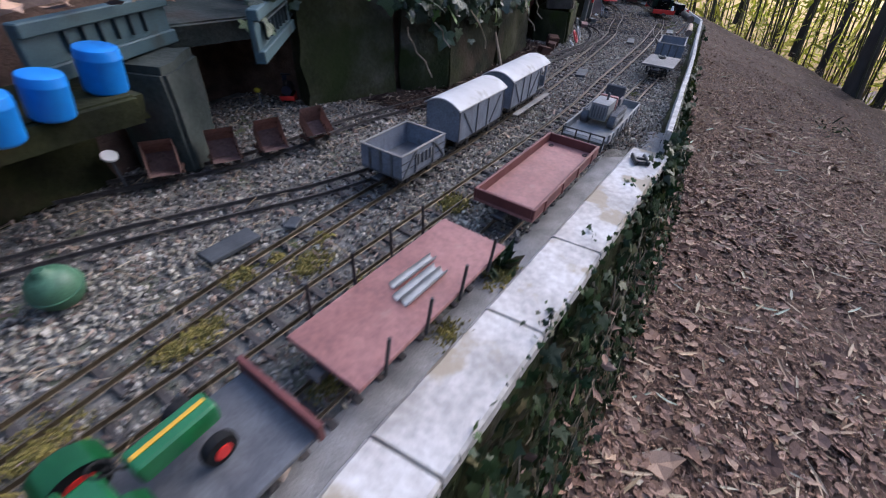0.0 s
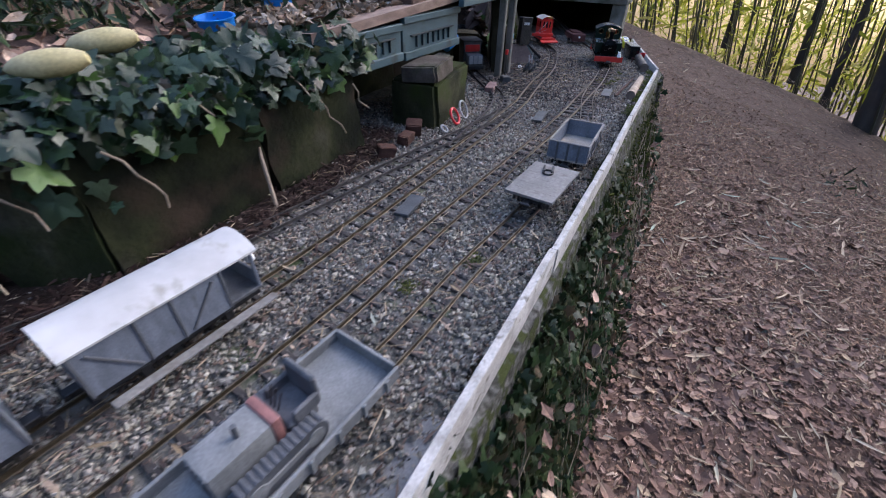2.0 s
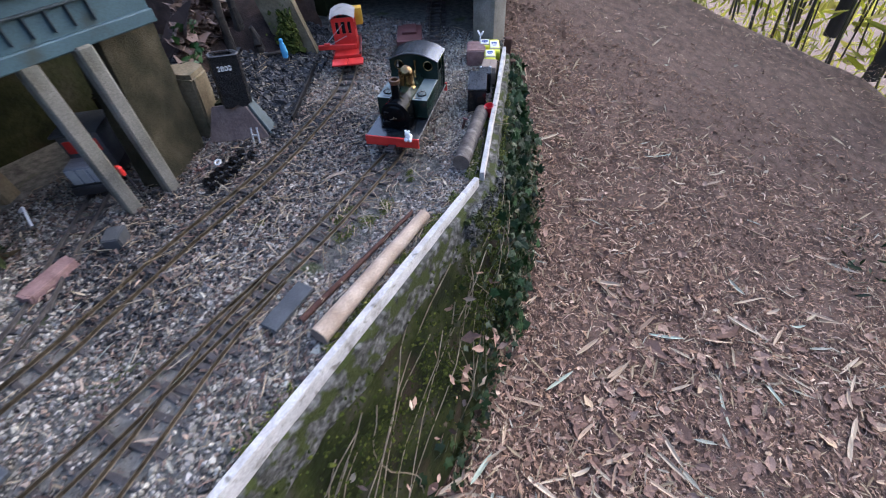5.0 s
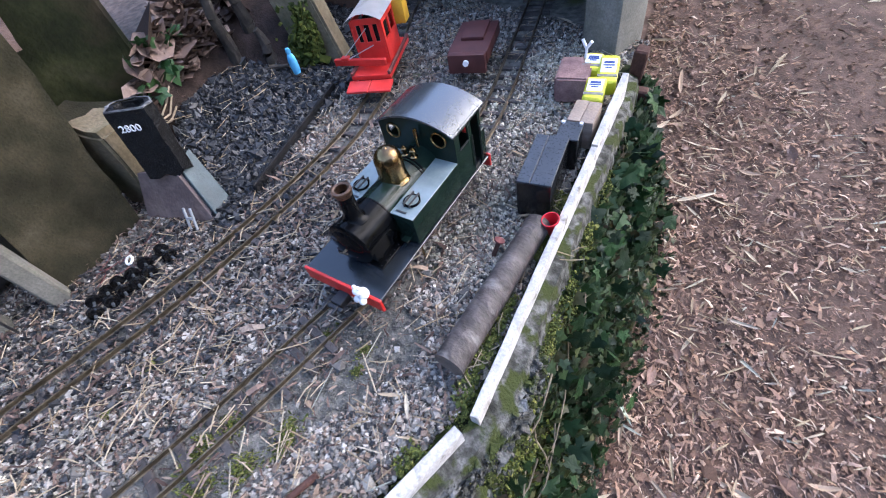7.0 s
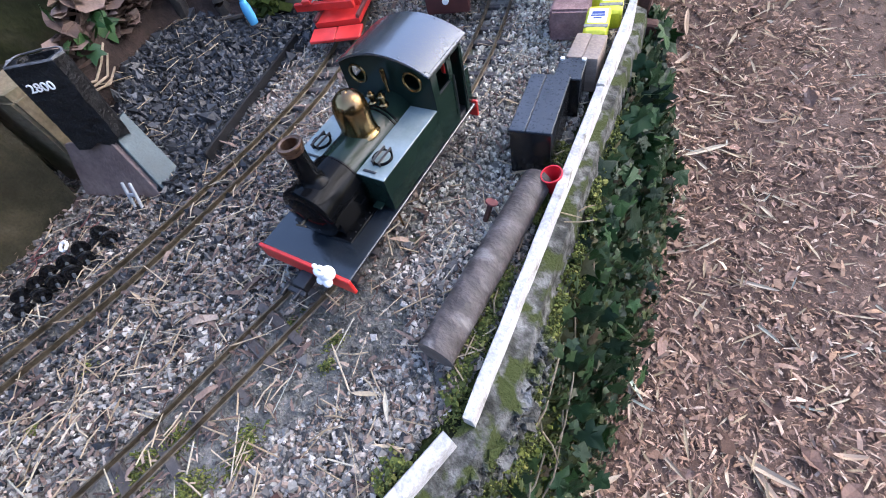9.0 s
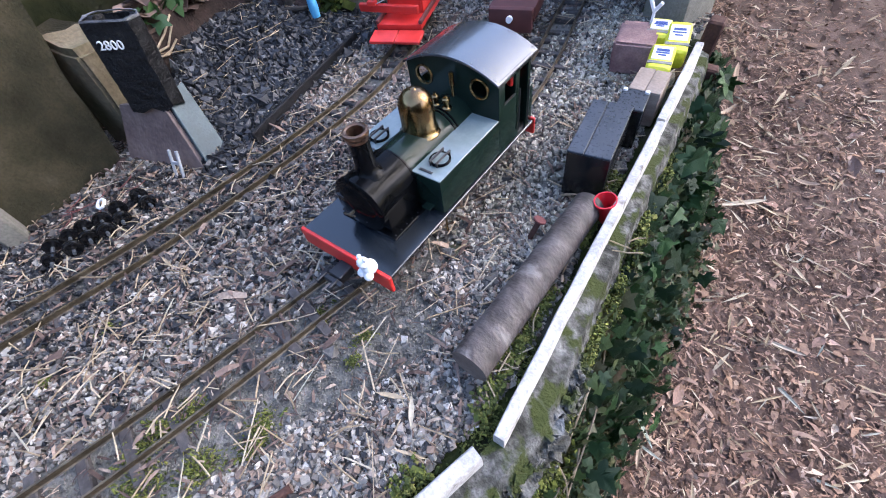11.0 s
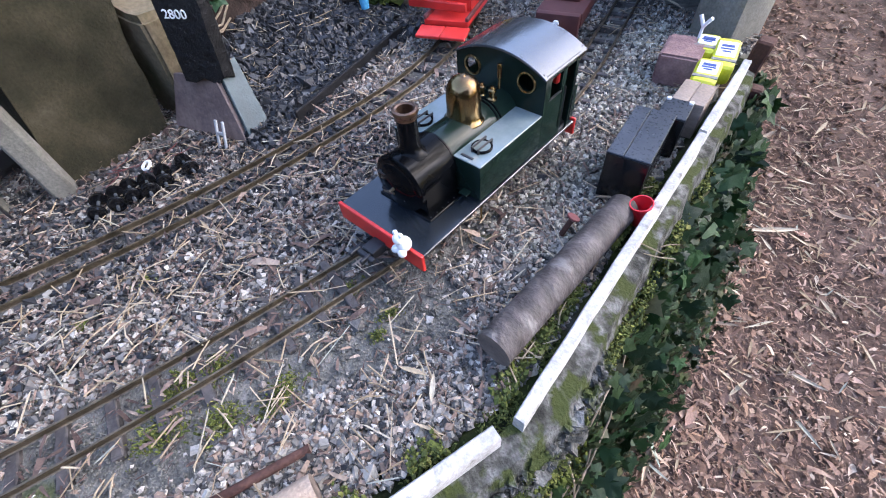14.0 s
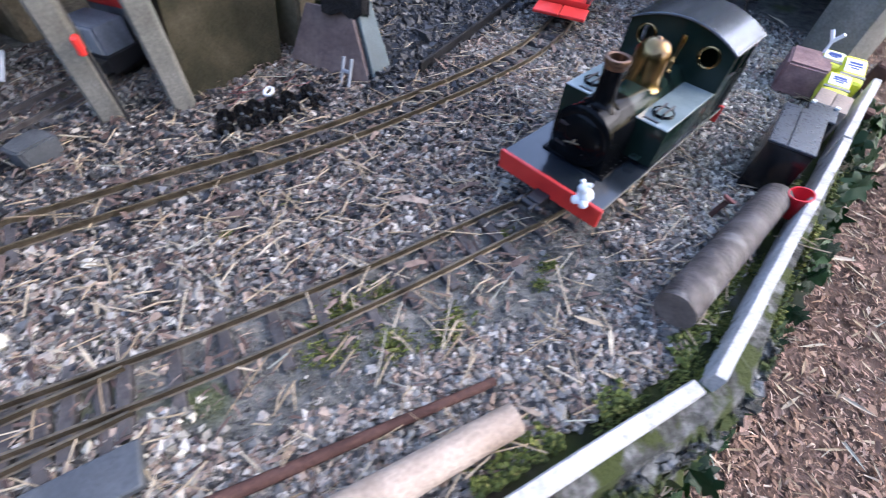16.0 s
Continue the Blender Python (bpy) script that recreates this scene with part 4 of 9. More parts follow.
LINE_F = [(-1.0, 0.1), (-0.87, 0.33), (-0.78, 0.5), (-0.74, 0.65), (-0.71, 0.85), (-0.6, 1.2), (-0.53, 1.5), (-0.47, 1.9), (-0.4, 2.3), (-0.38, 2.5)]
track(LINE_A, "narrow siding track along the coping")
track(LINE_B, "running track with worn brass rails in gravel")
track(LINE_C, "second running track with brown sleepers")
track(LINE_D, "dark track curving into the engine shed", True, M_SLEEPER)
track(LINE_E, "dark disused track branching across the gravel", True, M_SLEEPER)
track(LINE_F, "dark track along the foot of the stone wall", True, M_SLEEPER)


# ---- loose gravel, straw and litter ----
def bed_places(n, y0, y1):
    y = RNG.uniform(y0, y1, n)
    lo = np.interp(y, [-0.6, 0.5, 0.86, 0.95, 1.3, 1.95, 2.1, 2.6, 3.0, 3.3, 3.7, 4.2], [-1.1, -1.1, -1.12, -0.85, -0.65, -0.65, -0.9, -0.85, -0.9, -0.75, -1.0, -1.0])
    hi = curve_at(WALL, y) - np.where(y < 1.12, 0.135, 0.035)
    return np.stack([lo + (hi - lo) * RNG.uniform(0, 1, n), y, RNG.uniform(-0.0055, -0.0005, n)], -1)


def keep_rails(p, clear=0.0055):
    ok = np.ones(len(p), bool)
    for pts, wide in ((LINE_A, 1.0), (LINE_B, 1.0), (LINE_C, 1.0), (LINE_D, 1.35), (LINE_E, 1.2), (LINE_F, 1.15)):
        c = np.array([(v.x, v.y) for v in smooth_line(pts, 0.05)])
        x = np.interp(p[:, 1], c[:, 1], c[:, 0])
        inside = (p[:, 1] > c[0, 1]) & (p[:, 1] < c[-1, 1])
        ok &= ~(inside & (np.abs(np.abs(p[:, 0] - x) - 0.0212 * wide) < clear * wide))
    return p[ok]


def in_four_foot(p):
    ok = np.zeros(len(p), bool)
    for pts in (LINE_A, LINE_B, LINE_C):
        c = np.array([(v.x, v.y) for v in smooth_line(pts, 0.05)])
        ok |= np.abs(p[:, 0] - np.interp(p[:, 1], c[:, 1], c[:, 0])) < 0.024
    return ok


def mould_edge(y):
    """Where the dark leaf mould along the stone wall gives way to gravel."""
    return np.interp(y, [1.0, 1.3, 1.6, 1.95, 2.12], [-0.66, -0.565, -0.545, -0.56, -0.64]) + 0.012 * np.sin(y * 31) + 0.008 * np.sin(y * 77)


def bare_patch(p):
    """The bare damp strip beside the running track, where only the mud and moss show."""
    return (p[:, 1] > 2.98) & (p[:, 1] < 3.42) & (np.abs(p[:, 0] + 0.136 + 0.01 * np.sin(p[:, 1] * 9)) < 0.05 + 0.012 * np.sin(p[:, 1] * 23) + 0.006 * np.sin(p[:, 1] * 71))


for n, y0, y1, r in ((54000, 2.85, 3.62, 0.0022), (40000, 2.95, 3.8, 0.00235), (54000, 2.4, 4.2, 0.0027), (56000, -0.5, 2.45, 0.0026)):
    p = keep_rails(bed_places(n, y0, y1))
    if y0 > 2.8:
        p = p[p[:, 0] > (-0.6 if y0 < 2.9 else -0.2)]
    p = p[~((p[:, 1] > 1.0) & (p[:, 1] < 2.12) & (p[:, 0] < mould_edge(p[:, 1])) & (RNG.uniform(size=len(p)) < 0.9))]
    p = p[~((p[:, 1] > 3.32) & (p[:, 0] < -0.567 - 0.533 * (p[:, 1] - 3.411)))]
    four = in_four_foot(p)
    p = p[~(four & (RNG.uniform(size=len(p)) < np.where(p[:, 1] > 2.6, 0.9, 0.25))) & ~(bare_patch(p) & (RNG.uniform(size=len(p)) < 0.97))]
    size = r * RNG.lognormal(0, 0.33, len(p))[:, None] * RNG.uniform(0.45, 1.2, (len(p), 3))
    v, f = scatter(CUBE, CUBE_F, p, size * 0.82, spins(len(p)), 0.45) if y0 > 2.8 else scatter(CHIP, CHIP_F, p, size, spins(len(p)), 0.22)
    mass("gravel", v, f, M_STONE, "loose grey and white gravel ballast", "gravel")
# paler, cleaner stones between the tracks
p = keep_rails(bed_places(34000, 0.0, 3.0), 0.008)
p = p[~in_four_foot(p) & ~((p[:, 1] > 0.95) & (p[:, 1] < 2.15) & (p[:, 0] < mould_edge(p[:, 1]) + 0.05)) & (p[:, 0] > -0.66) & (RNG.uniform(size=len(p)) < 0.6 + 0.4 * np.sin(p[:, 1] * 5 + 9 * p[:, 0]))]
v, f = scatter(CHIP, CHIP_F, p, 0.003 * RNG.lognormal(0, 0.3, len(p))[:, None] * RNG.uniform(0.5, 1.2, (len(p), 3)), spins(len(p)), 0.25)
q = keep_rails(np.c_[RNG.uniform(-0.42, -0.08, 9000), RNG.uniform(3.5, 4.12, 9000), RNG.uniform(-0.004, 0.0005, 9000)], 0.008)
q = q[q[:, 0] < curve_at(WALL, q[:, 1]) - 0.04]
v2, f2 = scatter(CHIP, CHIP_F, q, 0.0024 * RNG.lognormal(0, 0.3, len(q))[:, None] * RNG.uniform(0.5, 1.2, (len(q), 3)), spins(len(q)), 0.25)
v, f = np.concatenate([v, v2]), np.concatenate([f, f2 + len(v)])
mass("gravel", v, f, M_PALESTONE, "pale grey stone chippings between the tracks", "gravel")
bm = bmesh.new()
sheet(bm, [[(x, y, -0.0015 + 0.004 * noise.noise(Vector((x * 30, y * 30, 0)))) for x in np.linspace(-0.9, float(mould_edge(y)) + 0.012, 12)] for y in np.arange(1.0, 2.13, 0.03)])
tagged(part("mould_strip", bm, M_DARKMOULD), "dark leaf mould along the foot of the stone wall", "ground", "", "structure")
n = 3200
y = RNG.uniform(1.0, 2.12, n)
x = mould_edge(y) + 0.02 - np.abs(RNG.normal(0, 0.06, n))
sz = RNG.lognormal(-5.0, 0.4, n)
v, f = scatter(SHRED, SHRED_F, np.c_[x, y, RNG.uniform(0, 0.008, n)], np.c_[sz * RNG.uniform(0.06, 0.3, n), sz * 1.2, sz * 0.4], spins(n, 0.35), 0.25)
mass("mould_litter", v, f, M_MOULDLITTER, "reddish-brown needles and leaf scraps by the wall", "leaves")
p = np.stack([RNG.uniform(-0.25, -0.05, 9000), RNG.uniform(2.98, 3.42, 9000), RNG.uniform(-0.007, -0.003, 9000)], -1)
p = keep_rails(p[bare_patch(p)], 0.003)
v, f = scatter(CHIP, CHIP_F, p, 0.0009 * RNG.lognormal(0, 0.4, len(p))[:, None] * np.ones((1, 3)), spins(len(p)), 0.4)
mass("fine_grit", v, f, M_BED, "fine dark grit beside the running track", "grit")
# coal yard
n = 30000
xy = np.stack([RNG.uniform(-1.25, -0.5, n), RNG.uniform(3.25, 3.95, n)], -1)
edge = -0.567 - 0.533 * (xy[:, 1] - 3.411)
ok = (xy[:, 0] < edge + 0.015) & (xy[:, 1] > 3.3 + 0.45 * np.clip(-0.62 - xy[:, 0], 0, 1) * 0.6)
xy = xy[ok]
hgt = 0.002 + 0.055 * np.clip((edge[ok] - xy[:, 0]) / 0.3, 0, 1) ** 0.8
p = np.c_[xy, hgt * RNG.uniform(0.85, 1.05, len(xy))]
v, f = scatter(CHIP, CHIP_F, p, 0.0046 * RNG.lognormal(0, 0.28, len(p))[:, None] * RNG.uniform(0.6, 1.2, (len(p), 3)), spins(len(p)), 0.4)
mass("coal_heap", v, f, M_COAL, "heap of small black coal in the yard", "coal")
bm = bmesh.new()
sheet(bm, [[(x, y, -0.008 if k == 0 else 0.038 * min(1, k / 4) ** 0.8 - 0.006) for k, x in enumerate(np.linspace(-0.567 - 0.533 * (y - 3.411), -1.4, 12))] for y in np.linspace(3.3, 3.95, 12)])
rough_up(bm, 0.004, 20)
tagged(part("yard_floor", bm, M_COALDUST), "black coal dust under the heap", "ground", "", "structure")
bm = bmesh.new()
box(bm, (0, 0, 0.008), (0.006, 0.35, 0.026), None, 0.0015)
solid("yard_edging", bm, M_RUBBER, at(-0.63, 3.535, 0, 0, 0, 31.0), "black timber edging of the coal yard", "edging")

# straw and bamboo leaf scraps on the gravel
p = keep_rails(bed_places(8000, -0.4, 4.2), 0.009)
p = p[RNG.uniform(size=len(p)) < np.where(p[:, 1] > 2.8, 0.5, 0.17)]
n = 200
q = np.stack([RNG.uniform(-1.05, -0.55, n), RNG.uniform(3.32, 3.85, n), np.zeros(n)], -1)
d = np.clip((-0.567 - 0.533 * (q[:, 1] - 3.411) - q[:, 0]) / 0.3, 0, 1)
q[:, 2] = 0.061 * d**0.8 + 0.006
p[:, 2] = RNG.uniform(0.004, 0.009, len(p))
p = np.concatenate([p, q[d > 0]])
ln = np.clip(RNG.lognormal(-4.45, 0.5, len(p)), 0.004, 0.026)
r = RNG.uniform(0.0003, 0.00072, len(p))
v, f = scatter(CUBE, CUBE_F, p, np.c_[r, ln, r * 0.7], spins(len(p), 0.1), 0.25)
straw = mass("straw", v, f, M_STRAW, "scattered pale straw on the gravel", "straw")
stalks = []
for k in range(8):
    bm = bmesh.new()
    ln, bend = RNG.uniform(0.007, 0.018), RNG.uniform(-0.003, 0.003)
    rod(bm, (0, -ln, 0), (bend, 0, 0.001), 0.0008, 0.0009, 5)
    rod(bm, (bend, 0, 0.001), (0, ln, 0), 0.0009, 0.0006, 5)
    stalks.append(mesh_from(bm, "stalk", M_STALK))
n = 0
while n < 190:
    x, y = RNG.uniform(-0.5, 0.0), RNG.uniform(2.85, 3.65)
    if min(abs(abs(x - float(curve_at(l, y))) - 0.0212) for l in (LINE_B, LINE_C)) < 0.012 or (-0.28 < x < -0.1 and y > 3.35):
        continue
    o = new("stalk", stalks[n % 8])
    o.parent = straw
    o.matrix_basis = at(x, y, 0.006 + RNG.uniform(0, 0.003), RNG.normal(0, 4), RNG.normal(0, 4), RNG.uniform(0, 360))
    n += 1
p = keep_rails(np.concatenate([bed_places(15000, -0.4, 4.2), bed_places(7000, 2.7, 3.6)]), 0.007)
p = p[~((p[:, 1] > 2.9) & (p[:, 0] > -0.13) & (RNG.uniform(size=len(p)) < 0.6))]
p[:, 2] = RNG.uniform(0.001, 0.005, len(p))
sz = RNG.lognormal(-5.4, 0.45, len(p))
v, f = scatter(SHRED, SHRED_F, p, np.c_[sz * RNG.uniform(0.08, 0.25, len(p)), sz, sz * 0.3], spins(len(p), 0.3), 0.25)
mass("bark_scraps", v, f, M_SCRAP, "small brown bark and leaf scraps on the gravel", "leaves")
p = keep_rails(bed_places(420, -0.3, 4.2), 0.012)
p[:, 2] = RNG.uniform(0.004, 0.009, len(p))
ln = np.clip(RNG.lognormal(-4.4, 0.4, len(p)), 0.004, 0.018)
v, f = scatter(BLADE, BLADE_F, p, np.c_[ln * RNG.uniform(0.1, 0.3, len(p)), ln, ln * 0.3], spins(len(p), 0.12), 0.2)
mass("leaf_scraps", v, f, M_STRAW, "dry bamboo leaf scraps on the gravel", "leaves")

# leaf litter on the path
OAK = np.array([[0, -1, 0.0], [0.45, -0.6, 0.16], [-0.45, -0.6, 0.2], [0.85, -0.1, 0.1], [-0.8, 0.0, 0.18], [0, -0.1, -0.05], [0.5, 0.45, 0.2], [-0.45, 0.5, 0.12], [0, 1, 0.25], [0, 0.5, 0.0]], float)
OAK_F = np.array([[0, 1, 5], [0, 5, 2], [1, 3, 5], [2, 5, 4], [3, 6, 5], [4, 5, 7], [5, 6, 9], [5, 9, 7], [6, 8, 9], [9, 8, 7]])


def path_places(n, y1=6.5, y0=-0.3, patchy=True):
    y = y0 + (y1 - y0) * RNG.uniform(0, 1, n) ** 1.1
    x0 = np.where(y < 4.1, curve_at(FOOT, y) - 0.02, -0.2 - 0.47 * (y - 4.1))
    x = x0 + RNG.uniform(0, 1, n) ** 1.2 * (2.3 - x0)
    p = np.stack([x, y, path_z(x, y) + RNG.uniform(0.0, 0.012, n)], -1)
    if patchy:
        d = 0.55 + 0.35 * np.sin(3.1 * x + 1.7 * np.sin(2.3 * y)) * np.sin(2.7 * y + 1.3 * np.sin(4.1 * x)) + 0.25 * np.sin(9.3 * x + 2 * np.sin(7 * y)) * np.sin(8.1 * y + 2 * np.sin(6.3 * x))
        p = p[RNG.uniform(size=n) < np.clip(d + 0.12, 0.2, 1)]
    return p


p = np.concatenate([path_places(24000), path_places(1500, 4.8, 2.6)])
p = p[(p[:, 1] < 2.7) | (RNG.uniform(size=len(p)) < 0.35)]
p[:, 2] += 0.002
sz = np.interp(p[:, 1], [0.6, 2.8], [1.0, 0.55]) * np.clip(np.where(RNG.uniform(size=len(p)) < 0.75, RNG.lognormal(-4.45, 0.35, len(p)), RNG.lognormal(-3.95, 0.3, len(p))), 0.005, 0.03)
v, f = scatter(OAK, OAK_F, p, np.c_[sz * RNG.uniform(0.3, 0.85, len(p)), sz, sz * RNG.uniform(0.4, 1.2, len(p))], spins(len(p), 0.28), 0.35)
mass("leaf_litter", v, f, M_LITTER, "thick carpet of curled brown dead leaves", "leaves")
# whole broad leaves lying flat in drifts
p = np.concatenate([path_places(5200, 2.9, -0.3), path_places(260, 4.6, 2.8), path_places(4200, 3.9, 2.2)])
p = p[(p[:, 1] < 2.6) | (p[:, 0] > 0.42) | (RNG.uniform(size=len(p)) < 0.15)]
p = p[p[:, 0] < 1.9]
p[:, 2] += 0.006
sz = np.interp(p[:, 1], [0.6, 2.9], [0.024, 0.016]) * RNG.lognormal(0, 0.35, len(p))
v, f = scatter(OAK, OAK_F, p, np.c_[sz * RNG.uniform(0.55, 0.95, len(p)), sz, sz * RNG.uniform(0.4, 1.3, len(p))], spins(len(p), 0.26), 0.3)
mass("broad_leaves", v, f, M_BROADLEAF, "broad mauve-brown dead leaves lying flat on the path", "leaves")
FLAKE = np.array([[-0.9, -0.5, 0.0], [0.2, -1.0, 0.12], [1.0, -0.2, 0.0], [0.5, 0.8, 0.15], [-0.6, 0.9, 0.05]], float)
FLAKE_F = np.array([[0, 1, 2], [0, 2, 3], [0, 3, 4]])
p = np.concatenate([path_places(42000, 5.2, 2.5, False), path_places(34000, 2.6, -0.3, False)])
p = p[p[:, 0] < 1.7]
sz = np.interp(p[:, 1], [0.6, 2.8], [0.0078, 0.0055]) * RNG.lognormal(0, 0.4, len(p))
v, f = scatter(FLAKE, FLAKE_F, p, np.c_[sz * RNG.uniform(0.35, 0.85, len(p)), sz, sz * 1.1], spins(len(p), 0.3), 0.4)
mass("leaf_flakes", v, f, M_FLAKE, "trodden dark brown leaf fragments covering the path", "leaves")
p = np.concatenate([path_places(54000, 6.5), path_places(74000, 4.8, 2.6, False)])
sz = np.interp(p[:, 1], [0.8, 2.8], [0.95, 0.62]) * np.clip(RNG.lognormal(-4.95, 0.6, len(p)), 0.002, 0.027)
v, f = scatter(SHRED, SHRED_F, p, np.c_[sz * RNG.uniform(0.08, 0.3, len(p)), sz * 1.15, sz * 0.5], spins(len(p), 0.3), 0.25)
mass("litter_shreds", v, f, M_SHRED, "fine brown shreds of leaf and wood chip", "leaves")
p = np.concatenate([path_places(6600), path_places(3600, 4.8, 2.6)])
p[:, 2] += 0.006
sz = RNG.lognormal(-3.75, 0.42, len(p)) * np.where(p[:, 1] > 2.5, 0.75, 1.0)
v, f = scatter(BLADE, BLADE_F, p, np.c_[sz * RNG.uniform(0.11, 0.24, len(p)), sz, sz * 0.35], spins(len(p), 0.2), 0.2)
fallen = mass("bamboo_litter", v, f, M_STRAW, "pale dry bamboo leaves strewn on the path", "leaves")
blades = []
for k in range(8):
    bm = bmesh.new()
    ln, w, curl = RNG.uniform(0.03, 0.06), RNG.uniform(0.003, 0.0065), RNG.uniform(0.002, 0.012)
    rows = []
    for j in range(9):
        q = -1 + j / 4
        ww = w * (1 - q * q) ** 0.6 + 0.0003
        zz = curl * q * q
        rows.append([(-ww, q * ln, zz + ww * 0.5), (0, q * ln, zz), (ww, q * ln, zz + ww * 0.5)])
    sheet(bm, rows)
    blades.append(mesh_from(bm, "leaf", M_DRYLEAF))
p = np.concatenate([path_places(230, 4.6, 2.7), path_places(290, 4.0, 0.0)])
p = p[p[:, 0] < 1.9]
for k, q in enumerate(p):
    o = new("leaf", blades[k % 8])
    o.parent = fallen
    o.matrix_basis = at(q[0], q[1], q[2] + 0.008, RNG.normal(0, 8), RNG.normal(0, 8) + 16, RNG.uniform(0, 360))
n = 1500
u, w = RNG.uniform(0, 1, n), RNG.uniform(0, 1, n)
p = np.c_[-0.28 - 0.5 * u - (0.86 + 0.0 * u) * w, 4.22 + 1.1 * u, 0.302 + RNG.uniform(0, 0.012, n)]
sz = RNG.lognormal(-3.9, 0.35, n)
v, f = scatter(OAK, OAK_F, p, np.c_[sz * 0.8, sz, sz], spins(n, 0.4), 0.25)
mass("roof_litter", v, f, M_LITTER, "dead leaves lying over the tunnel", "leaves")
# litter on the raised bed
n = 3600
y = RNG.uniform(0.0, 3.2, n)
x = -0.76 - RNG.uniform(0, 1, n) ** 1.4 * 1.6
p = np.c_[x, y, 0.315 + 0.05 * np.clip((-0.8 - x) / 0.5, 0, 1) + RNG.uniform(0, 0.03, n)]
sz = RNG.lognormal(-4.15, 0.4, n)
v, f = scatter(OAK, OAK_F, p, np.c_[sz * 0.7, sz, sz], spins(n, 0.5), 0.25)
mass("bed_litter", v, f, M_SHRED, "dead leaves lying on the raised bed", "leaves")

# moss tufts
MOSS = ((-0.431, 0.165, 0.03), (-0.44, 0.13, 0.018), (-0.476, 0.272, 0.02), (-0.443, -0.01, 0.034), (-0.44, 0.415, 0.014), (-0.46, 0.33, 0.012), (-0.13, 0.49, 0.03), (-0.15, 0.34, 0.02), (-0.41, 0.35, 0.03), (-0.295, 0.64, 0.03), (-0.328, 3.121, 0.012), (-0.31, 3.045, 0.01), (-0.169, 3.161, 0.018), (-0.171, 3.134, 0.016), (-0.166, 3.113, 0.014), (-0.133, 3.102, 0.02), (-0.11, 3.219, 0.014), (-0.1, 3.202, 0.014), (-0.113, 3.158, 0.018), (-0.108, 3.319, 0.008), (-0.124, 3.341, 0.01), (-0.18, 3.32, 0.01), (-0.17, 1.5, 0.02), (-0.1, 1.63, 0.02), (-0.03, 2.35, 0.02), (0.03, 3.3, 0.02), (0.03, 3.38, 0.02), (0.012, 3.45, 0.018), (-0.02, 3.55, 0.015), (-0.24, 0.2, 0.02), (-0.3, 0.36, 0.02))
pts = []
for x, y, r in MOSS:
    k = int(720 * (r / 0.03) ** 1.4)
    pts.append(np.c_[RNG.normal(x, r * 0.45, k), RNG.normal(y, r * 0.6, k), RNG.uniform(-0.006, 0.001, k) + (0.003 if y < 0.7 else 0.0)])
p = np.concatenate(pts)
for early, r, mt, lab in ((True, 0.0012, M_GOLDMOSS, "golden yellow moss tufts between the rails"), (False, 0.0008, M_MOSS, "green moss tufts beside the running track")):
    q = p[(p[:, 1] < 0.7) == early]
    v, f = scatter(CUBE, CUBE_F, q, r * RNG.lognormal(0, 0.4, len(q))[:, None] * np.array([[0.45, 0.45, 1.9]]), spins(len(q), 0.5), 0.4)
    mass("moss", v, f, mt, lab, "moss")


# ---- the steam engine ----
def wheel_mesh(bm, x, y, z, r, w=0.008, n=20):
    sgn = 1 if x > 0 else -1
    m = Matrix.Translation((x, y, z)) @ rot(0, 90 * sgn, 0)
    return lathe(bm, [(r * 1.1, -w), (r * 1.1, -w * 0.6), (r, -w * 0.5), (r * 0.97, w * 0.5), (r * 0.8, w * 0.5), (r * 0.75, w * 0.2), (r * 0.3, w * 0.25), (r * 0.28, w * 0.7), (r * 0.1, w * 0.8)], n, m)


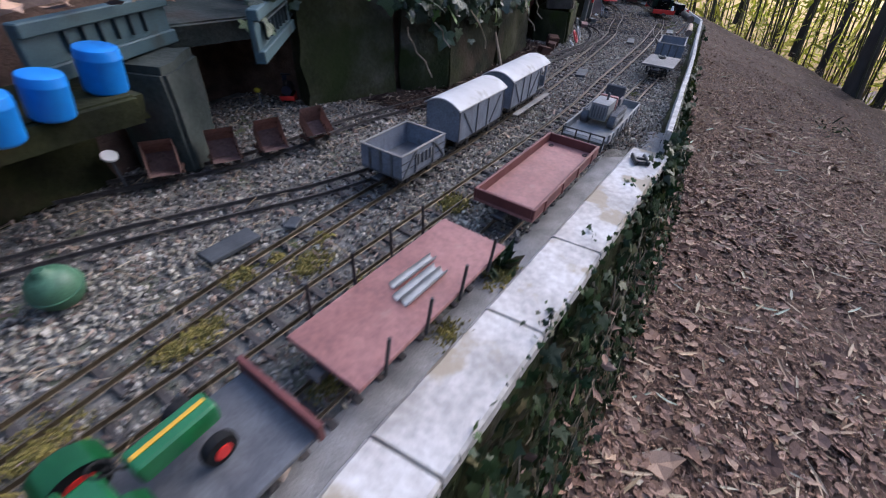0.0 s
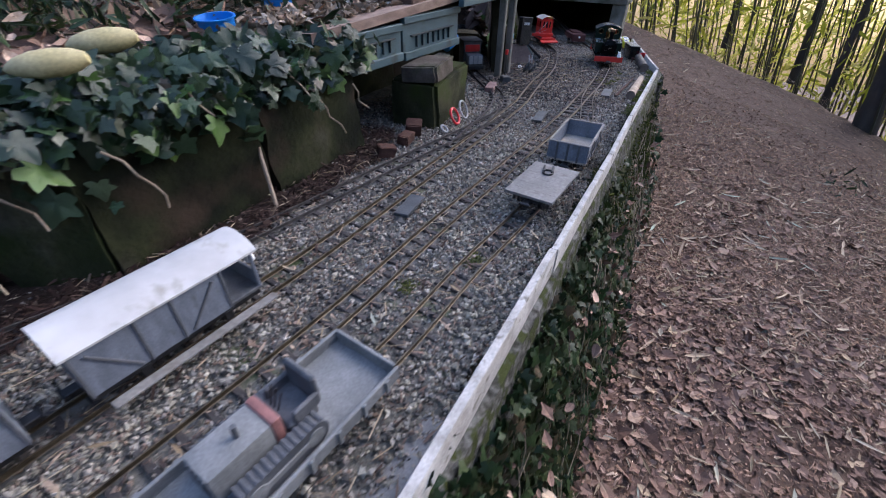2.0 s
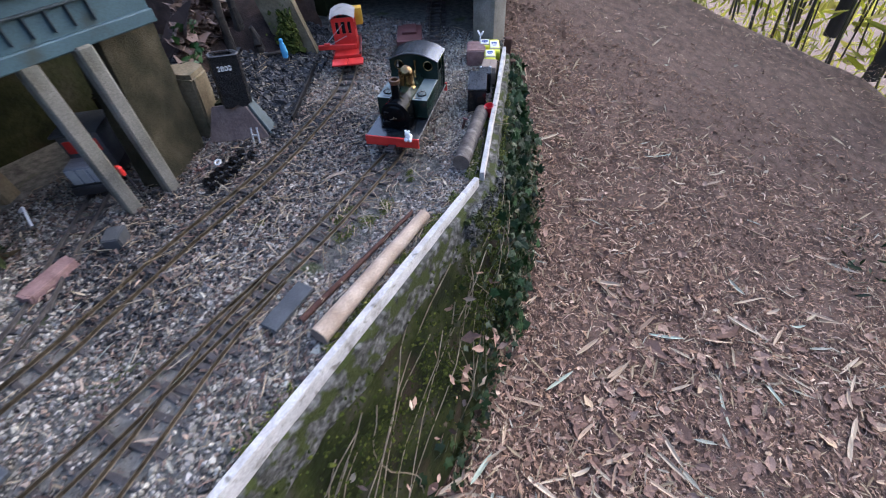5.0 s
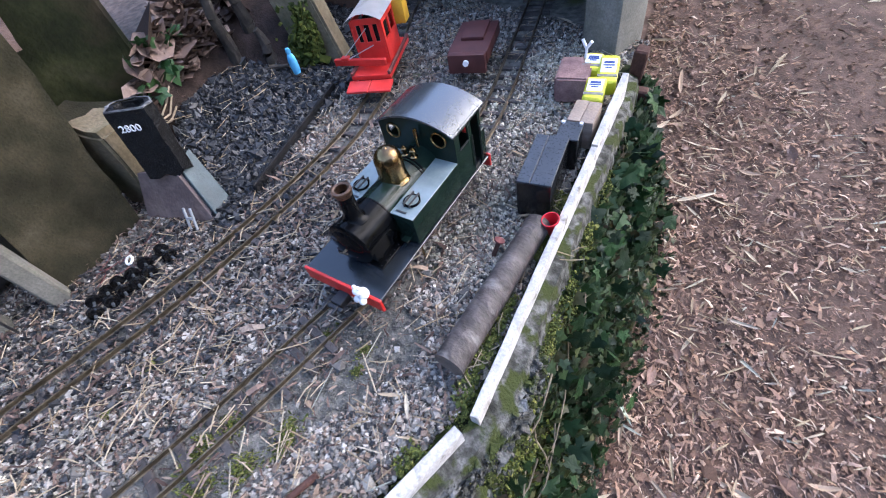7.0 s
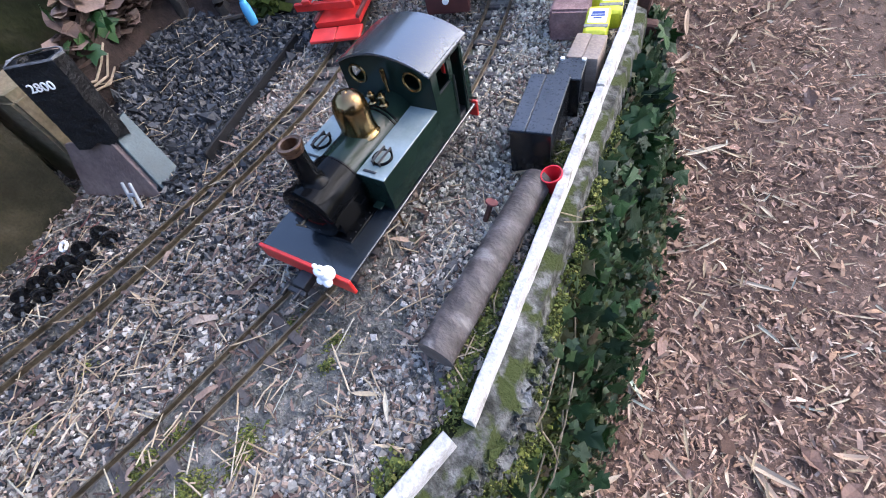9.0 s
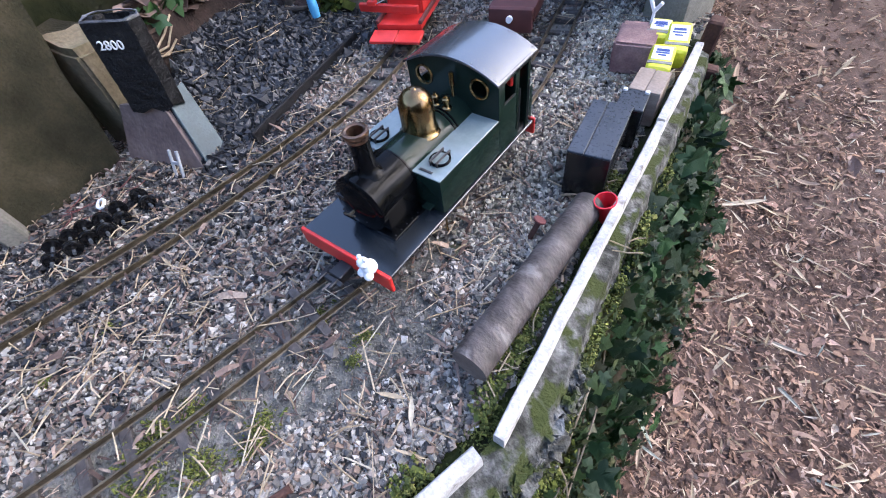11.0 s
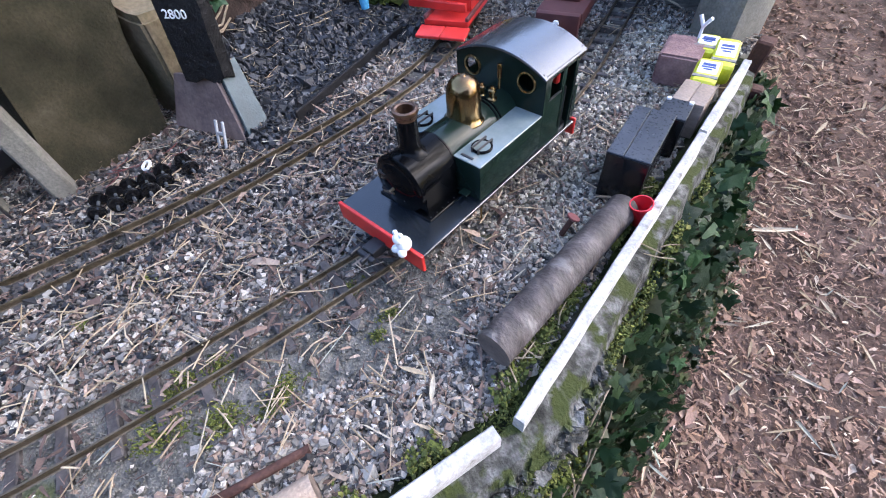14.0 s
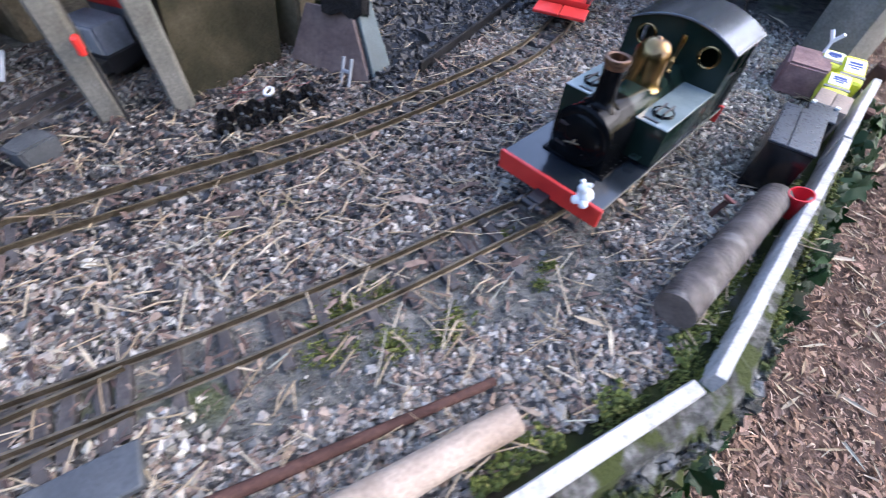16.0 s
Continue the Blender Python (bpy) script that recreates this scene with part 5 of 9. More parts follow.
def locomotive():
    t = thing("steam_locomotive", at(-0.1894, 3.3726, 0, 0, 0, 16.3), "dark green model steam engine with brass dome and red beams", "locomotive")
    def p(name, bm, mat, par=t, label=""):
        return part(name, bm, mat, par, label)
    B = bmesh.new
    foot = p("running_plate", box(B(), (0, 0.148, 0.0535), (0.131, 0.294, 0.004), None, 0.0008), M_PLATE)
    for y, nm in ((0.0, "buffer_beam"), (0.298, "buffer_beam")):
        p(nm, box(B(), (0, y, 0.0455), (0.134, 0.0045, 0.024), None, 0.001), M_RED, t, "bright red buffer beam")
    for x in (-0.02, 0.02):
        p("frame", box(B(), (x, 0.15, 0.036), (0.004, 0.28, 0.03), None, 0.0008), M_SATIN)
    for y in (0.085, 0.15, 0.215):
        for x in (-0.0225, 0.0225):
            p("wheel", wheel_mesh(B(), x, y, 0.0335, 0.021), M_SATIN)
    for x in (-0.036, 0.036):
        p("cylinder_block", rod(B(), (x, 0.05, 0.036), (x, 0.09, 0.036), 0.012, None, 14), M_SATIN)
        p("coupling_rod", box(B(), (x * 0.95, 0.15, 0.031), (0.003, 0.13, 0.005), None, 0.0008), M_RAIL)
    bm = B()
    box(bm, (0, -0.012, 0.033), (0.018, 0.02, 0.012), None, 0.001)
    box(bm, (0, -0.026, 0.034), (0.03, 0.006, 0.007), None, 0.001)
    box(bm, (-0.012, -0.03, 0.036), (0.004, 0.014, 0.006), None, 0.0008)
    box(bm, (0.006, -0.03, 0.036), (0.004, 0.014, 0.006), None, 0.0008)
    p("coupling", bm, M_SATIN, t, "black hook coupling")
    # smokebox, saddle and door
    p("saddle", box(B(), (0, 0.0695, 0.0735), (0.0652, 0.049, 0.034), None, 0.0012), M_BLACK)
    flange = p("saddle_flange", box(B(), (0, 0.0695, 0.0568), (0.08, 0.058, 0.0024), None, 0.0006), M_BLACK)
    for x in (-0.0365, 0.0365):
        for k in range(6):
            p("rivet", rod(B(), (x, 0.0455 + 0.0096 * k, 0.0578), (x, 0.0455 + 0.0096 * k, 0.0589), 0.0011, 0.0007, 6), M_SATIN, flange)
    ax = Matrix.Translation((0, 0, 0.0905)) @ rot(-90, 0, 0)
    sb = p("smokebox", lathe(B(), [(0.027, 0.037), (0.0322, 0.038), (0.0342, 0.04), (0.0342, 0.045), (0.0326, 0.0455), (0.0326, 0.094), (0.031, 0.095)], 48, ax), M_BLACK)
    p("smokebox_door", lathe(B(), [(0.001, 0.031), (0.012, 0.032), (0.022, 0.0345), (0.0265, 0.0375)], 40, ax), M_BLACK, sb)
    bm = B()
    rod(bm, (0, 0.032, 0.0905), (0, 0.024, 0.0905), 0.0018, None, 8)
    rod(bm, (-0.008, 0.0245, 0.0885), (0.008, 0.0245, 0.0925), 0.0011, None, 6)
    p("door_handle", bm, M_RAIL, sb, "dull steel door handle")
    for z in (0.078, 0.101):
        p("hinge_strap", box(B(), (-0.006, 0.0345, z), (0.036, 0.0025, 0.0028)), M_SATIN, sb)
    bo = p("boiler", lathe(B(), [(0.028, 0.0945), (0.0305, 0.095), (0.0305, 0.2135)], 48, ax), M_GREEN)
    for y in (0.0965, 0.178, 0.183):
        p("boiler_band", lathe(B(), [(0.0305, y - 0.0012), (0.0312, y - 0.001), (0.0312, y + 0.001), (0.0305, y + 0.0012)], 48, ax), M_BLACK, bo)
    # chimney and dome
    m = Matrix.Translation((0, 0.0635, 0.0))
    p("chimney", lathe(B(), [(0.018, 0.1155), (0.0188, 0.1185), (0.0152, 0.121), (0.0122, 0.125), (0.0108, 0.129), (0.0104, 0.14), (0.0106, 0.157), (0.0112, 0.1585)], 28, m), M_BLACK)
    p("chimney_cap", lathe(B(), [(0.0106, 0.157), (0.0112, 0.1595), (0.0114, 0.162), (0.0124, 0.1632), (0.0129, 0.165), (0.0129, 0.1668), (0.0124, 0.1682), (0.0104, 0.1688), (0.0084, 0.168), (0.0074, 0.16), (0.007, 0.15)], 28, m), M_COPPER, t, "heat-stained copper chimney cap")
    m = Matrix.Translation((0, 0.149, 0.0))
    p("dome", lathe(B(), [(0.0236, 0.1115), (0.0236, 0.1134), (0.0212, 0.1152), (0.0198, 0.119), (0.0192, 0.125), (0.0191, 0.1445), (0.0188, 0.1475), (0.0181, 0.1504), (0.0171, 0.1531), (0.0158, 0.1556), (0.0141, 0.1578), (0.0122, 0.1596), (0.0101, 0.161), (0.008, 0.162), (0.006, 0.1626), (0.0038, 0.163), (0.0028, 0.1644), (0.001, 0.1648)], 40, m), M_BRASS, t, "aged brass dome with rounded top")
    for x in (-0.0065, 0.0085):
        m = Matrix.Translation((x, 0.19, 0))
        p("safety_valve", lathe(B(), [(0.0058, 0.118), (0.0058, 0.1205), (0.0034, 0.122), (0.0034, 0.127), (0.0048, 0.128), (0.0048, 0.131), (0.003, 0.132), (0.0018, 0.135)], 16, m), M_BRASS, t, "brass safety valve")
    bm = B()
    lathe(bm, [(0.0018, 0.124), (0.0018, 0.137), (0.003, 0.138), (0.003, 0.152), (0.0024, 0.1535)], 12, Matrix.Translation((0.006, 0.207, 0)))
    p("whistle", bm, M_BRASS, t, "brass whistle")
    # side tanks
    zt = 0.1035
    for sgn in (-1, 1):
        x0, x1 = 0.0235, 0.0638
        cx = sgn * (x0 + x1) / 2
        tank = p("side_tank", box(B(), (cx, 0.1555, (0.058 + zt) / 2), (x1 - x0, 0.1165, zt - 0.058), None, 0.0012, 2), M_GREEN)
        # tank_top and lid_plate have the sky sheen coloured in.
        p("tank_top", box(B(), (cx, 0.1555, zt + 0.0003), (x1 - x0 - 0.001, 0.1155, 0.0014), None, 0.0004), M_TANKTOP, tank, "glossy green tank top plate, sky sheen in its colour")
        bm = B()
        lathe(bm, [(0.0118, zt), (0.0118, zt + 0.0034), (0.0112, zt + 0.004), (0.01, zt + 0.0036), (0.0098, zt + 0.003), (0.001, zt + 0.003)], 28, Matrix.Translation((cx, 0.126, 0)))
        lid = p("filler_lid", bm, M_BLACK, tank, "black round filler lid with raised rim")
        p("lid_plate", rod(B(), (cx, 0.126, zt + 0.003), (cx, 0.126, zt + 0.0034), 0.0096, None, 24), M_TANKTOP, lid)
        for dx in (-0.0042, 0.0042):
            bm = B()
            rod(bm, (cx + dx, 0.1135, zt + 0.0066), (cx + dx, 0.1385, zt + 0.0066), 0.0013, None, 8)
            for yy in (0.1145, 0.1375):
                rod(bm, (cx + dx, yy, zt + 0.0005), (cx + dx, yy, zt + 0.0072), 0.0012, None, 6)
            p("lid_handle", bm, M_SATIN, lid)
        bm = B()
        box(bm, (cx - sgn * 0.003, 0.1045, zt + 0.0015), (0.017, 0.0034, 0.0012), None, 0.0005)
        p("slot_frame", bm, M_SATIN, tank)
        p("step", box(B(), (sgn * 0.046, 0.0925, 0.0655), (0.012, 0.01, 0.002), None, 0.0006), M_GREEN, tank)
        bm = B()
        rod(bm, (sgn * 0.0645, 0.098, 0.054), (sgn * 0.0645, 0.098, 0.03), 0.0013, None, 8)
        p("drain_pipe", bm, M_BRASS)
    # cab
    p("cab_floor", box(B(), (0, 0.25, 0.058), (0.122, 0.07, 0.005)), M_SATIN)
    def roof_z(x):
        return 0.1685 - 0.0195 * (x / 0.066) ** 2
    yf, yb = 0.2135, 0.284
    def cab_wall(y0, y1):
        """A cab end with two round openings through it."""
        bm = B()
        ys = (y0, y1)
        n = 20
        xs = np.linspace(-0.0628, 0.0628, 13)
        for y in ys:
            ring = [(x, 0.056) for x in xs] + [(x, roof_z(x) - 0.001) for x in xs[::-1]]
            loops = []
            out = [bm.verts.new((x, y, z)) for x, z in ring]
            es = [bm.edges.new((out[k], out[(k + 1) % len(out)])) for k in range(len(out))]
            for cx in (-0.0385, 0.0385):
                c = [bm.verts.new((cx + 0.0098 * math.cos(2 * math.pi * k / n), y, 0.1375 + 0.0098 * math.sin(2 * math.pi * k / n))) for k in range(n)]
                es += [bm.edges.new((c[k], c[(k + 1) % n])) for k in range(n)]
                loops.append(c)
            bmesh.ops.triangle_fill(bm, use_beauty=True, edges=es)
        return bm
    front = p("cab_front", cab_wall(yf, yf + 0.0025), M_GREEN)
    p("cab_back", cab_wall(yb - 0.0025, yb), M_GREEN)
    for x in (-0.0385, 0.0385):
        m = Matrix.Translation((x, yf - 0.0006, 0.1375)) @ rot(90, 0, 0)
        p("window_rim", torus(B(), 0.0112, 0.0016, 28, 8, m), M_BRASS, front, "dull brass spectacle window rim")
    for sgn in (-1, 1):
        x = sgn * 0.0622
        bm = B()
        box(bm, (x, (yf + 0.258) / 2, 0.0875), (0.003, 0.258 - yf, 0.061))
        box(bm, (x, yf + 0.006, 0.1335), (0.003, 0.012, 0.033))
        box(bm, (x, 0.2535, 0.1335), (0.003, 0.009, 0.033))
        box(bm, (x, (yf + yb) / 2, 0.1475), (0.003, yb - yf, 0.008))
        box(bm, (x, 0.281, 0.1), (0.003, 0.006, 0.09))
        p("cab_side", bm, M_GREEN)
        p("cab_opening_rim", box(B(), (x + sgn * 0.001, 0.237, 0.1185), (0.002, 0.026, 0.0016)), M_SATIN)
        for y in (0.2565, 0.279):
            p("handrail", rod(B(), (x + sgn * 0.0032, y, 0.066), (x + sgn * 0.0032, y, 0.122), 0.0009, None, 8), M_SATIN, t, "black cab handrail")
    p("cab_fitting", box(B(), (0.045, 0.27, 0.128), (0.008, 0.007, 0.03), None, 0.002), M_RED, t, "red fitting inside the cab")
    p("backhead", rod(B(), (0, 0.2165, 0.095), (0, 0.226, 0.095), 0.027, None, 20), M_BLACK)
    bm = B()
    rows = []
    for y in (0.2085, 0.209, 0.295, 0.2955):
        dz = -0.0008 if y in (0.2085, 0.2955) else 0.0
        rows.append([(x, y, roof_z(x) + dz + 0.0008) for x in np.linspace(-0.0655, 0.0655, 25)])
    under = [[(x, y, z - 0.0018) for x, y, z in r] for r in rows]
    sheet(bm, rows)
    sheet(bm, [r[::-1] for r in under])
    for a, b in ((rows[0], under[0]), (rows[-1], under[-1])):
        sheet(bm, [a, b])
    sheet(bm, [[r[0] for r in rows], [r[0] for r in under]])
    sheet(bm, [[r[-1] for r in rows], [r[-1] for r in under]])
    bmesh.ops.remove_doubles(bm, verts=bm.verts, dist=1e-5)
    roof = p("cab_roof", bm, M_ROOF, t, "satin black curved cab roof")
    for y in (0.2125, 0.2915):
        for x in (-0.06, -0.03, 0.03, 0.06):
            p("rivet", rod(B(), (x, y, roof_z(x) + 0.0006), (x, y, roof_z(x) + 0.0016), 0.0009, 0.0006, 6), M_SATIN, roof)
    bunk = p("bunker", box(B(), (0, 0.2915, 0.082), (0.122, 0.014, 0.05), None, 0.001), M_GREEN)
    n = 50
    pl = np.c_[RNG.uniform(-0.055, 0.055, n), RNG.uniform(0.287, 0.297, n), RNG.uniform(0.106, 0.109, n)]
    v, f = scatter(CUBE, CUBE_F, pl, RNG.uniform(0.002, 0.004, (n, 3)), spins(n), 0.3)
    mass("bunker_coal", v, f, M_COAL, "", "", bunk)
    # white toy on the front beam
    bm = B()
    for c, r in (((0.045, -0.004, 0.066), 0.0085), ((0.043, -0.008, 0.076), 0.0062), ((0.039, -0.007, 0.082), 0.0026), ((0.047, -0.007, 0.082), 0.0026), ((0.049, -0.011, 0.061), 0.005), ((0.04, -0.011, 0.061), 0.005)):
        bmesh.ops.create_icosphere(bm, subdivisions=2, radius=r, matrix=Matrix.Translation(c))
    toy = solid("toy_figure", bm, M_WHITE, at(-0.1894, 3.3726, 0, 0, 0, 16.3), "small white toy figure on the buffer beam", "figurine")
    return t


locomotive()


# ---- wagons ----
def heading(line, y):
    c = smooth_line(line, 0.02)
    k = min(range(1, len(c) - 1), key=lambda i: abs(c[i].y - y))
    d = c[k + 1] - c[k - 1]
    return c[k].x, math.degrees(math.atan2(d.y, d.x)) - 90


def chassis(t, length, wheelbase, z=0.043, w=0.07):
    """Underframe, axles, wheels and couplings below a wagon's floor."""
    for x in (-w / 2, w / 2):
        bm = bmesh.new()
        box(bm, (x, 0, z - 0.006), (0.006, length * 0.98, 0.012), None, 0.0008)
        part("sole_bar", bm, M_SATIN, t)
    for y in (-wheelbase / 2, wheelbase / 2):
        for x in (-0.0225, 0.0225):
            part("wheel", wheel_mesh(bmesh.new(), x, y, 0.0235, 0.0125, 0.007, 16), M_SATIN, t)
        bm = bmesh.new()
        rod(bm, (-0.036, y, 0.0235), (0.036, y, 0.0235), 0.0025, None, 8)
        for x in (-0.036, 0.036):
            box(bm, (x, y, 0.027), (0.006, 0.014, 0.018), None, 0.001)
        part("axle", bm, M_SATIN, t)
    for sgn in (-1, 1):
        bm = bmesh.new()
        box(bm, (0, sgn * (length / 2 + 0.008), z - 0.008), (0.016, 0.02, 0.01), None, 0.001)
        rod(bm, (-0.012, sgn * (length / 2 + 0.018), z - 0.006), (0.012, sgn * (length / 2 + 0.018), z - 0.006), 0.003, None, 8)
        part("coupling", bm, M_SATIN, t)


def wagon(name, line, y, label, category="wagon", dx=0.0):
    x, a = heading(line, y)
    return thing(name, at(x + dx, y, 0, 0, 0, a), label, category, "goods wagons")


# flat wagon with stakes, carrying pipes
fw = wagon("flat_wagon", LINE_A, 0.347, "faded brown-red flat wagon with black side stakes")
chassis(fw, 0.31, 0.21, 0.048)
bm = bmesh.new()
box(bm, (0, 0, 0.051), (0.118, 0.318, 0.007), None, 0.0012)
part("deck", bm, M_PINK, fw, "faded brown-red deck")
for sx in (-1, 1):
    for y in (-0.12, -0.045, 0.03, 0.105):
        bm = bmesh.new()
        lean = 0.012 if sx < 0 else -0.004
        rod(bm, (sx * 0.0605, y, 0.04), (sx * (0.0605 + lean * -sx * 0.6), y + 0.006, 0.1), 0.0026, 0.0022, 8)
        part("stake", bm, M_SATIN, fw)
for k, (x, y) in enumerate(((-0.01, 0.022), (0.006, 0.006), (0.0195, 0.004))):
    bm = bmesh.new()
    arc = [math.radians(-200 + 22 * q) for q in range(11)]
    sheet(bm, [[(r_ * math.cos(q), y_, r_ * math.sin(q)) for q in arc] for r_, y_ in ((0.005, -0.042), (0.006, -0.042), (0.006, 0.042), (0.005, 0.042), (0.005, -0.042))])
    a = heading(LINE_A, 0.347)
    solid("pipe", bm, M_SILVER, at(a[0] + x, 0.347 + y, 0.0545 + 0.006, 0, 0, a[1] - 3 + k), "short grey plastic channel lying on the flat wagon", "pipe", "pipe load")

# low-sided wagon
lw = wagon("low_sided_wagon", LINE_A, 0.762, "faded brown-red low-sided wagon, empty")
chassis(lw, 0.33, 0.22, 0.048)
bm = bmesh.new()
box(bm, (0, 0, 0.05), (0.118, 0.334, 0.006), None, 0.001)
part("floor", bm, M_PINK, lw)
for c, s in (((-0.057, 0, 0.0625), (0.006, 0.334, 0.02)), ((0.057, 0, 0.0625), (0.006, 0.334, 0.02)), ((0, -0.164, 0.0625), (0.108, 0.006, 0.02)), ((0, 0.164, 0.0625), (0.108, 0.006, 0.02))):
    bm = bmesh.new()
    box(bm, c, s, None, 0.001)
    part("side", bm, M_OXIDE, lw, "dark red oxide side board")
for x, y in ((-0.04, -0.14), (0.04, -0.14), (-0.04, 0.14), (0.04, 0.14)):
    bm = bmesh.new()
    torus(bm, 0.005, 0.0011, 14, 6, Matrix.Translation((x, y, 0.054)))
    part("lashing_ring", bm, M_SATIN, lw)
for sx in (-1, 1):
    for y in (-0.12, -0.04, 0.04, 0.12):
        bm = bmesh.new()
        box(bm, (sx * 0.0608, y, 0.06), (0.0025, 0.006, 0.022), None, 0.0006)
        part("strap", bm, M_OXIDE, lw)

# wagon with the grey crawler
tw = wagon("machinery_wagon", LINE_A, 1.165, "grey low-sided machinery wagon with a crawler on it")
chassis(tw, 0.285, 0.19, 0.044)
bm = bmesh.new()
box(bm, (0, 0, 0.046), (0.112, 0.29, 0.006), None, 0.001)
part("floor", bm, M_DOZER, tw)
for sx in (-1, 1):
    bm = bmesh.new()
    box(bm, (sx * 0.0545, 0, 0.056), (0.005, 0.29, 0.02), None, 0.001)
    part("side", bm, M_DOZER, tw)
    for k in range(7):
        bm = bmesh.new()
        box(bm, (sx * 0.0582, -0.12 + 0.04 * k, 0.054), (0.003, 0.006, 0.022), None, 0.0006)
        part("stanchion", bm, M_DOZER, tw)
bm = bmesh.new()
box(bm, (0, 0.142, 0.058), (0.104, 0.005, 0.022), None, 0.001)
part("end_board", bm, M_DOZER, tw)
bm = bmesh.new()
box(bm, (0, -0.16, 0.04), (0.1, 0.012, 0.028), rot(35, 0, 0), 0.001)
part("end_ramp", bm, M_DOZER, tw, "hinged end flap let down")
bm = bmesh.new()
for x in (-0.05, -0.017, 0.017, 0.05):
    rod(bm, (x, -0.172, 0.03), (x, -0.172, 0.07), 0.0018, None, 6)
for z in (0.05, 0.068):
    rod(bm, (-0.052, -0.172, z), (0.052, -0.172, z), 0.0018, None, 6)
part("end_rail", bm, M_SATIN, tw, "black end railing")

xa, aa = heading(LINE_A, 1.15)
dz = thing("crawler_tractor", at(xa, 1.15, 0.049, 0, 0, aa), "grey toy crawler tractor with red band, carried on a wagon", "toy tractor")
for sx in (-1, 1):
    bm = bmesh.new()
    pr = [(y * 0.055, 0.017 + z * 0.017) for y, z in [(math.cos(a) if abs(math.cos(a)) < 0.0 else (1 if math.cos(a) > 0 else -1) * 0.72 + 0.28 * math.cos(a), math.sin(a)) for a in np.linspace(0, 2 * math.pi, 25)[:-1]]]
    a = [bm.verts.new((sx * 0.026, y, z)) for y, z in pr]
    b = [bm.verts.new((sx * 0.043, y, z)) for y, z in pr]
    for k in range(len(a)):
        bm.faces.new((a[k], a[(k + 1) % len(a)], b[(k + 1) % len(a)], b[k]))
    bm.faces.new(a)
    bm.faces.new(b)
    tr = part("crawler_track", bm, M_DEEPGREY, dz, "dark grey crawler track")
    plate = None
    for k in range(13):
        m = pose(S * sx * 0.0345, S * (-0.048 + 0.008 * k), S * 0.0345)
        if plate is None:
            plate = part("track_plate", box(bmesh.new(), (0, 0, 0), (0.018, 0.0045, 0.002), None, 0.0006), M_IRON, tr)
            plate.matrix_basis = m
        else:
            again("track_plate", plate, tr, m)
    for y in (-0.036, 0.036):
        part("sprocket", rod(bmesh.new(), (sx * 0.0425, y, 0.017), (sx * 0.0445, y, 0.017), 0.0115, None, 18), M_DOZER, tr)
    part("track_frame", box(bmesh.new(), (sx * 0.0435, 0, 0.017), (0.0025, 0.07, 0.009), None, 0.0008), M_DOZER, tr)
bm = bmesh.new()
box(bm, (0, -0.028, 0.04), (0.044, 0.07, 0.042), None, 0.005, 2)
part("bonnet", bm, M_DOZER, dz)
bm = bmesh.new()
for k in range(5):
    box(bm, (-0.014 + 0.007 * k, -0.0636, 0.04), (0.003, 0.002, 0.03))
part("grille", bm, M_DEEPGREY, dz)
bm = bmesh.new()
box(bm, (0, 0.012, 0.0425), (0.046, 0.012, 0.042), None, 0.004, 2)
part("red_band", bm, M_PINK, dz, "faded red band over the bonnet")
bm = bmesh.new()
rod(bm, (0.004, -0.02, 0.06), (0.004, -0.02, 0.078), 0.003, None, 10)
part("exhaust", bm, M_DEEPGREY, dz)
bm = bmesh.new()
box(bm, (0, 0.04, 0.03), (0.05, 0.04, 0.02), None, 0.003)
box(bm, (0, 0.062, 0.055), (0.05, 0.008, 0.045), None, 0.003)
box(bm, (-0.024, 0.045, 0.045), (0.006, 0.034, 0.02), None, 0.002)
box(bm, (0.024, 0.045, 0.045), (0.006, 0.034, 0.02), None, 0.002)
part("seat", bm, M_DEEPGREY, dz)
bm = bmesh.new()
for x in (-0.006, 0.0, 0.006):
    rod(bm, (x, 0.024, 0.05), (x * 1.5, 0.032, 0.074), 0.001, None, 6)
part("levers", bm, M_SATIN, dz)

# small slate-grey flat wagon with a bracket on it
fl = wagon("small_flat_wagon", LINE_A, 1.912, "short flat wagon with weathered grey boards", dx=0.008)
chassis(fl, 0.17, 0.09, 0.05)
for k in range(6):
    bm = bmesh.new()
    box(bm, (0, -0.0755 + 0.0302 * k, 0.0565), (0.112, 0.0301, 0.006), None, 0.0002)
    part("board", bm, M_PLANK, fl)
bm = bmesh.new()
for x in (-0.013, 0.013):
    box(bm, (x, 0.006, 0.0045), (0.008, 0.044, 0.009), None, 0.002)
for k in range(9):
    a0, a1 = math.pi * (1 + k / 9), math.pi * (1 + (k + 1) / 9)
    rod(bm, (0.015 * math.cos(a0), -0.014 + 0.015 * math.sin(a0), 0.003), (0.015 * math.cos(a1), -0.014 + 0.015 * math.sin(a1), 0.003), 0.003, None, 8)
box(bm, (0, 0.004, 0.003), (0.026, 0.006, 0.005), None, 0.001)
solid("metal_bracket", bm, M_SATIN, at(-0.06, 1.962, 0.0596, 0, 0, 12) @ Matrix.Scale(0.78, 4), "black metal bracket lying on the flat wagon", "bracket")


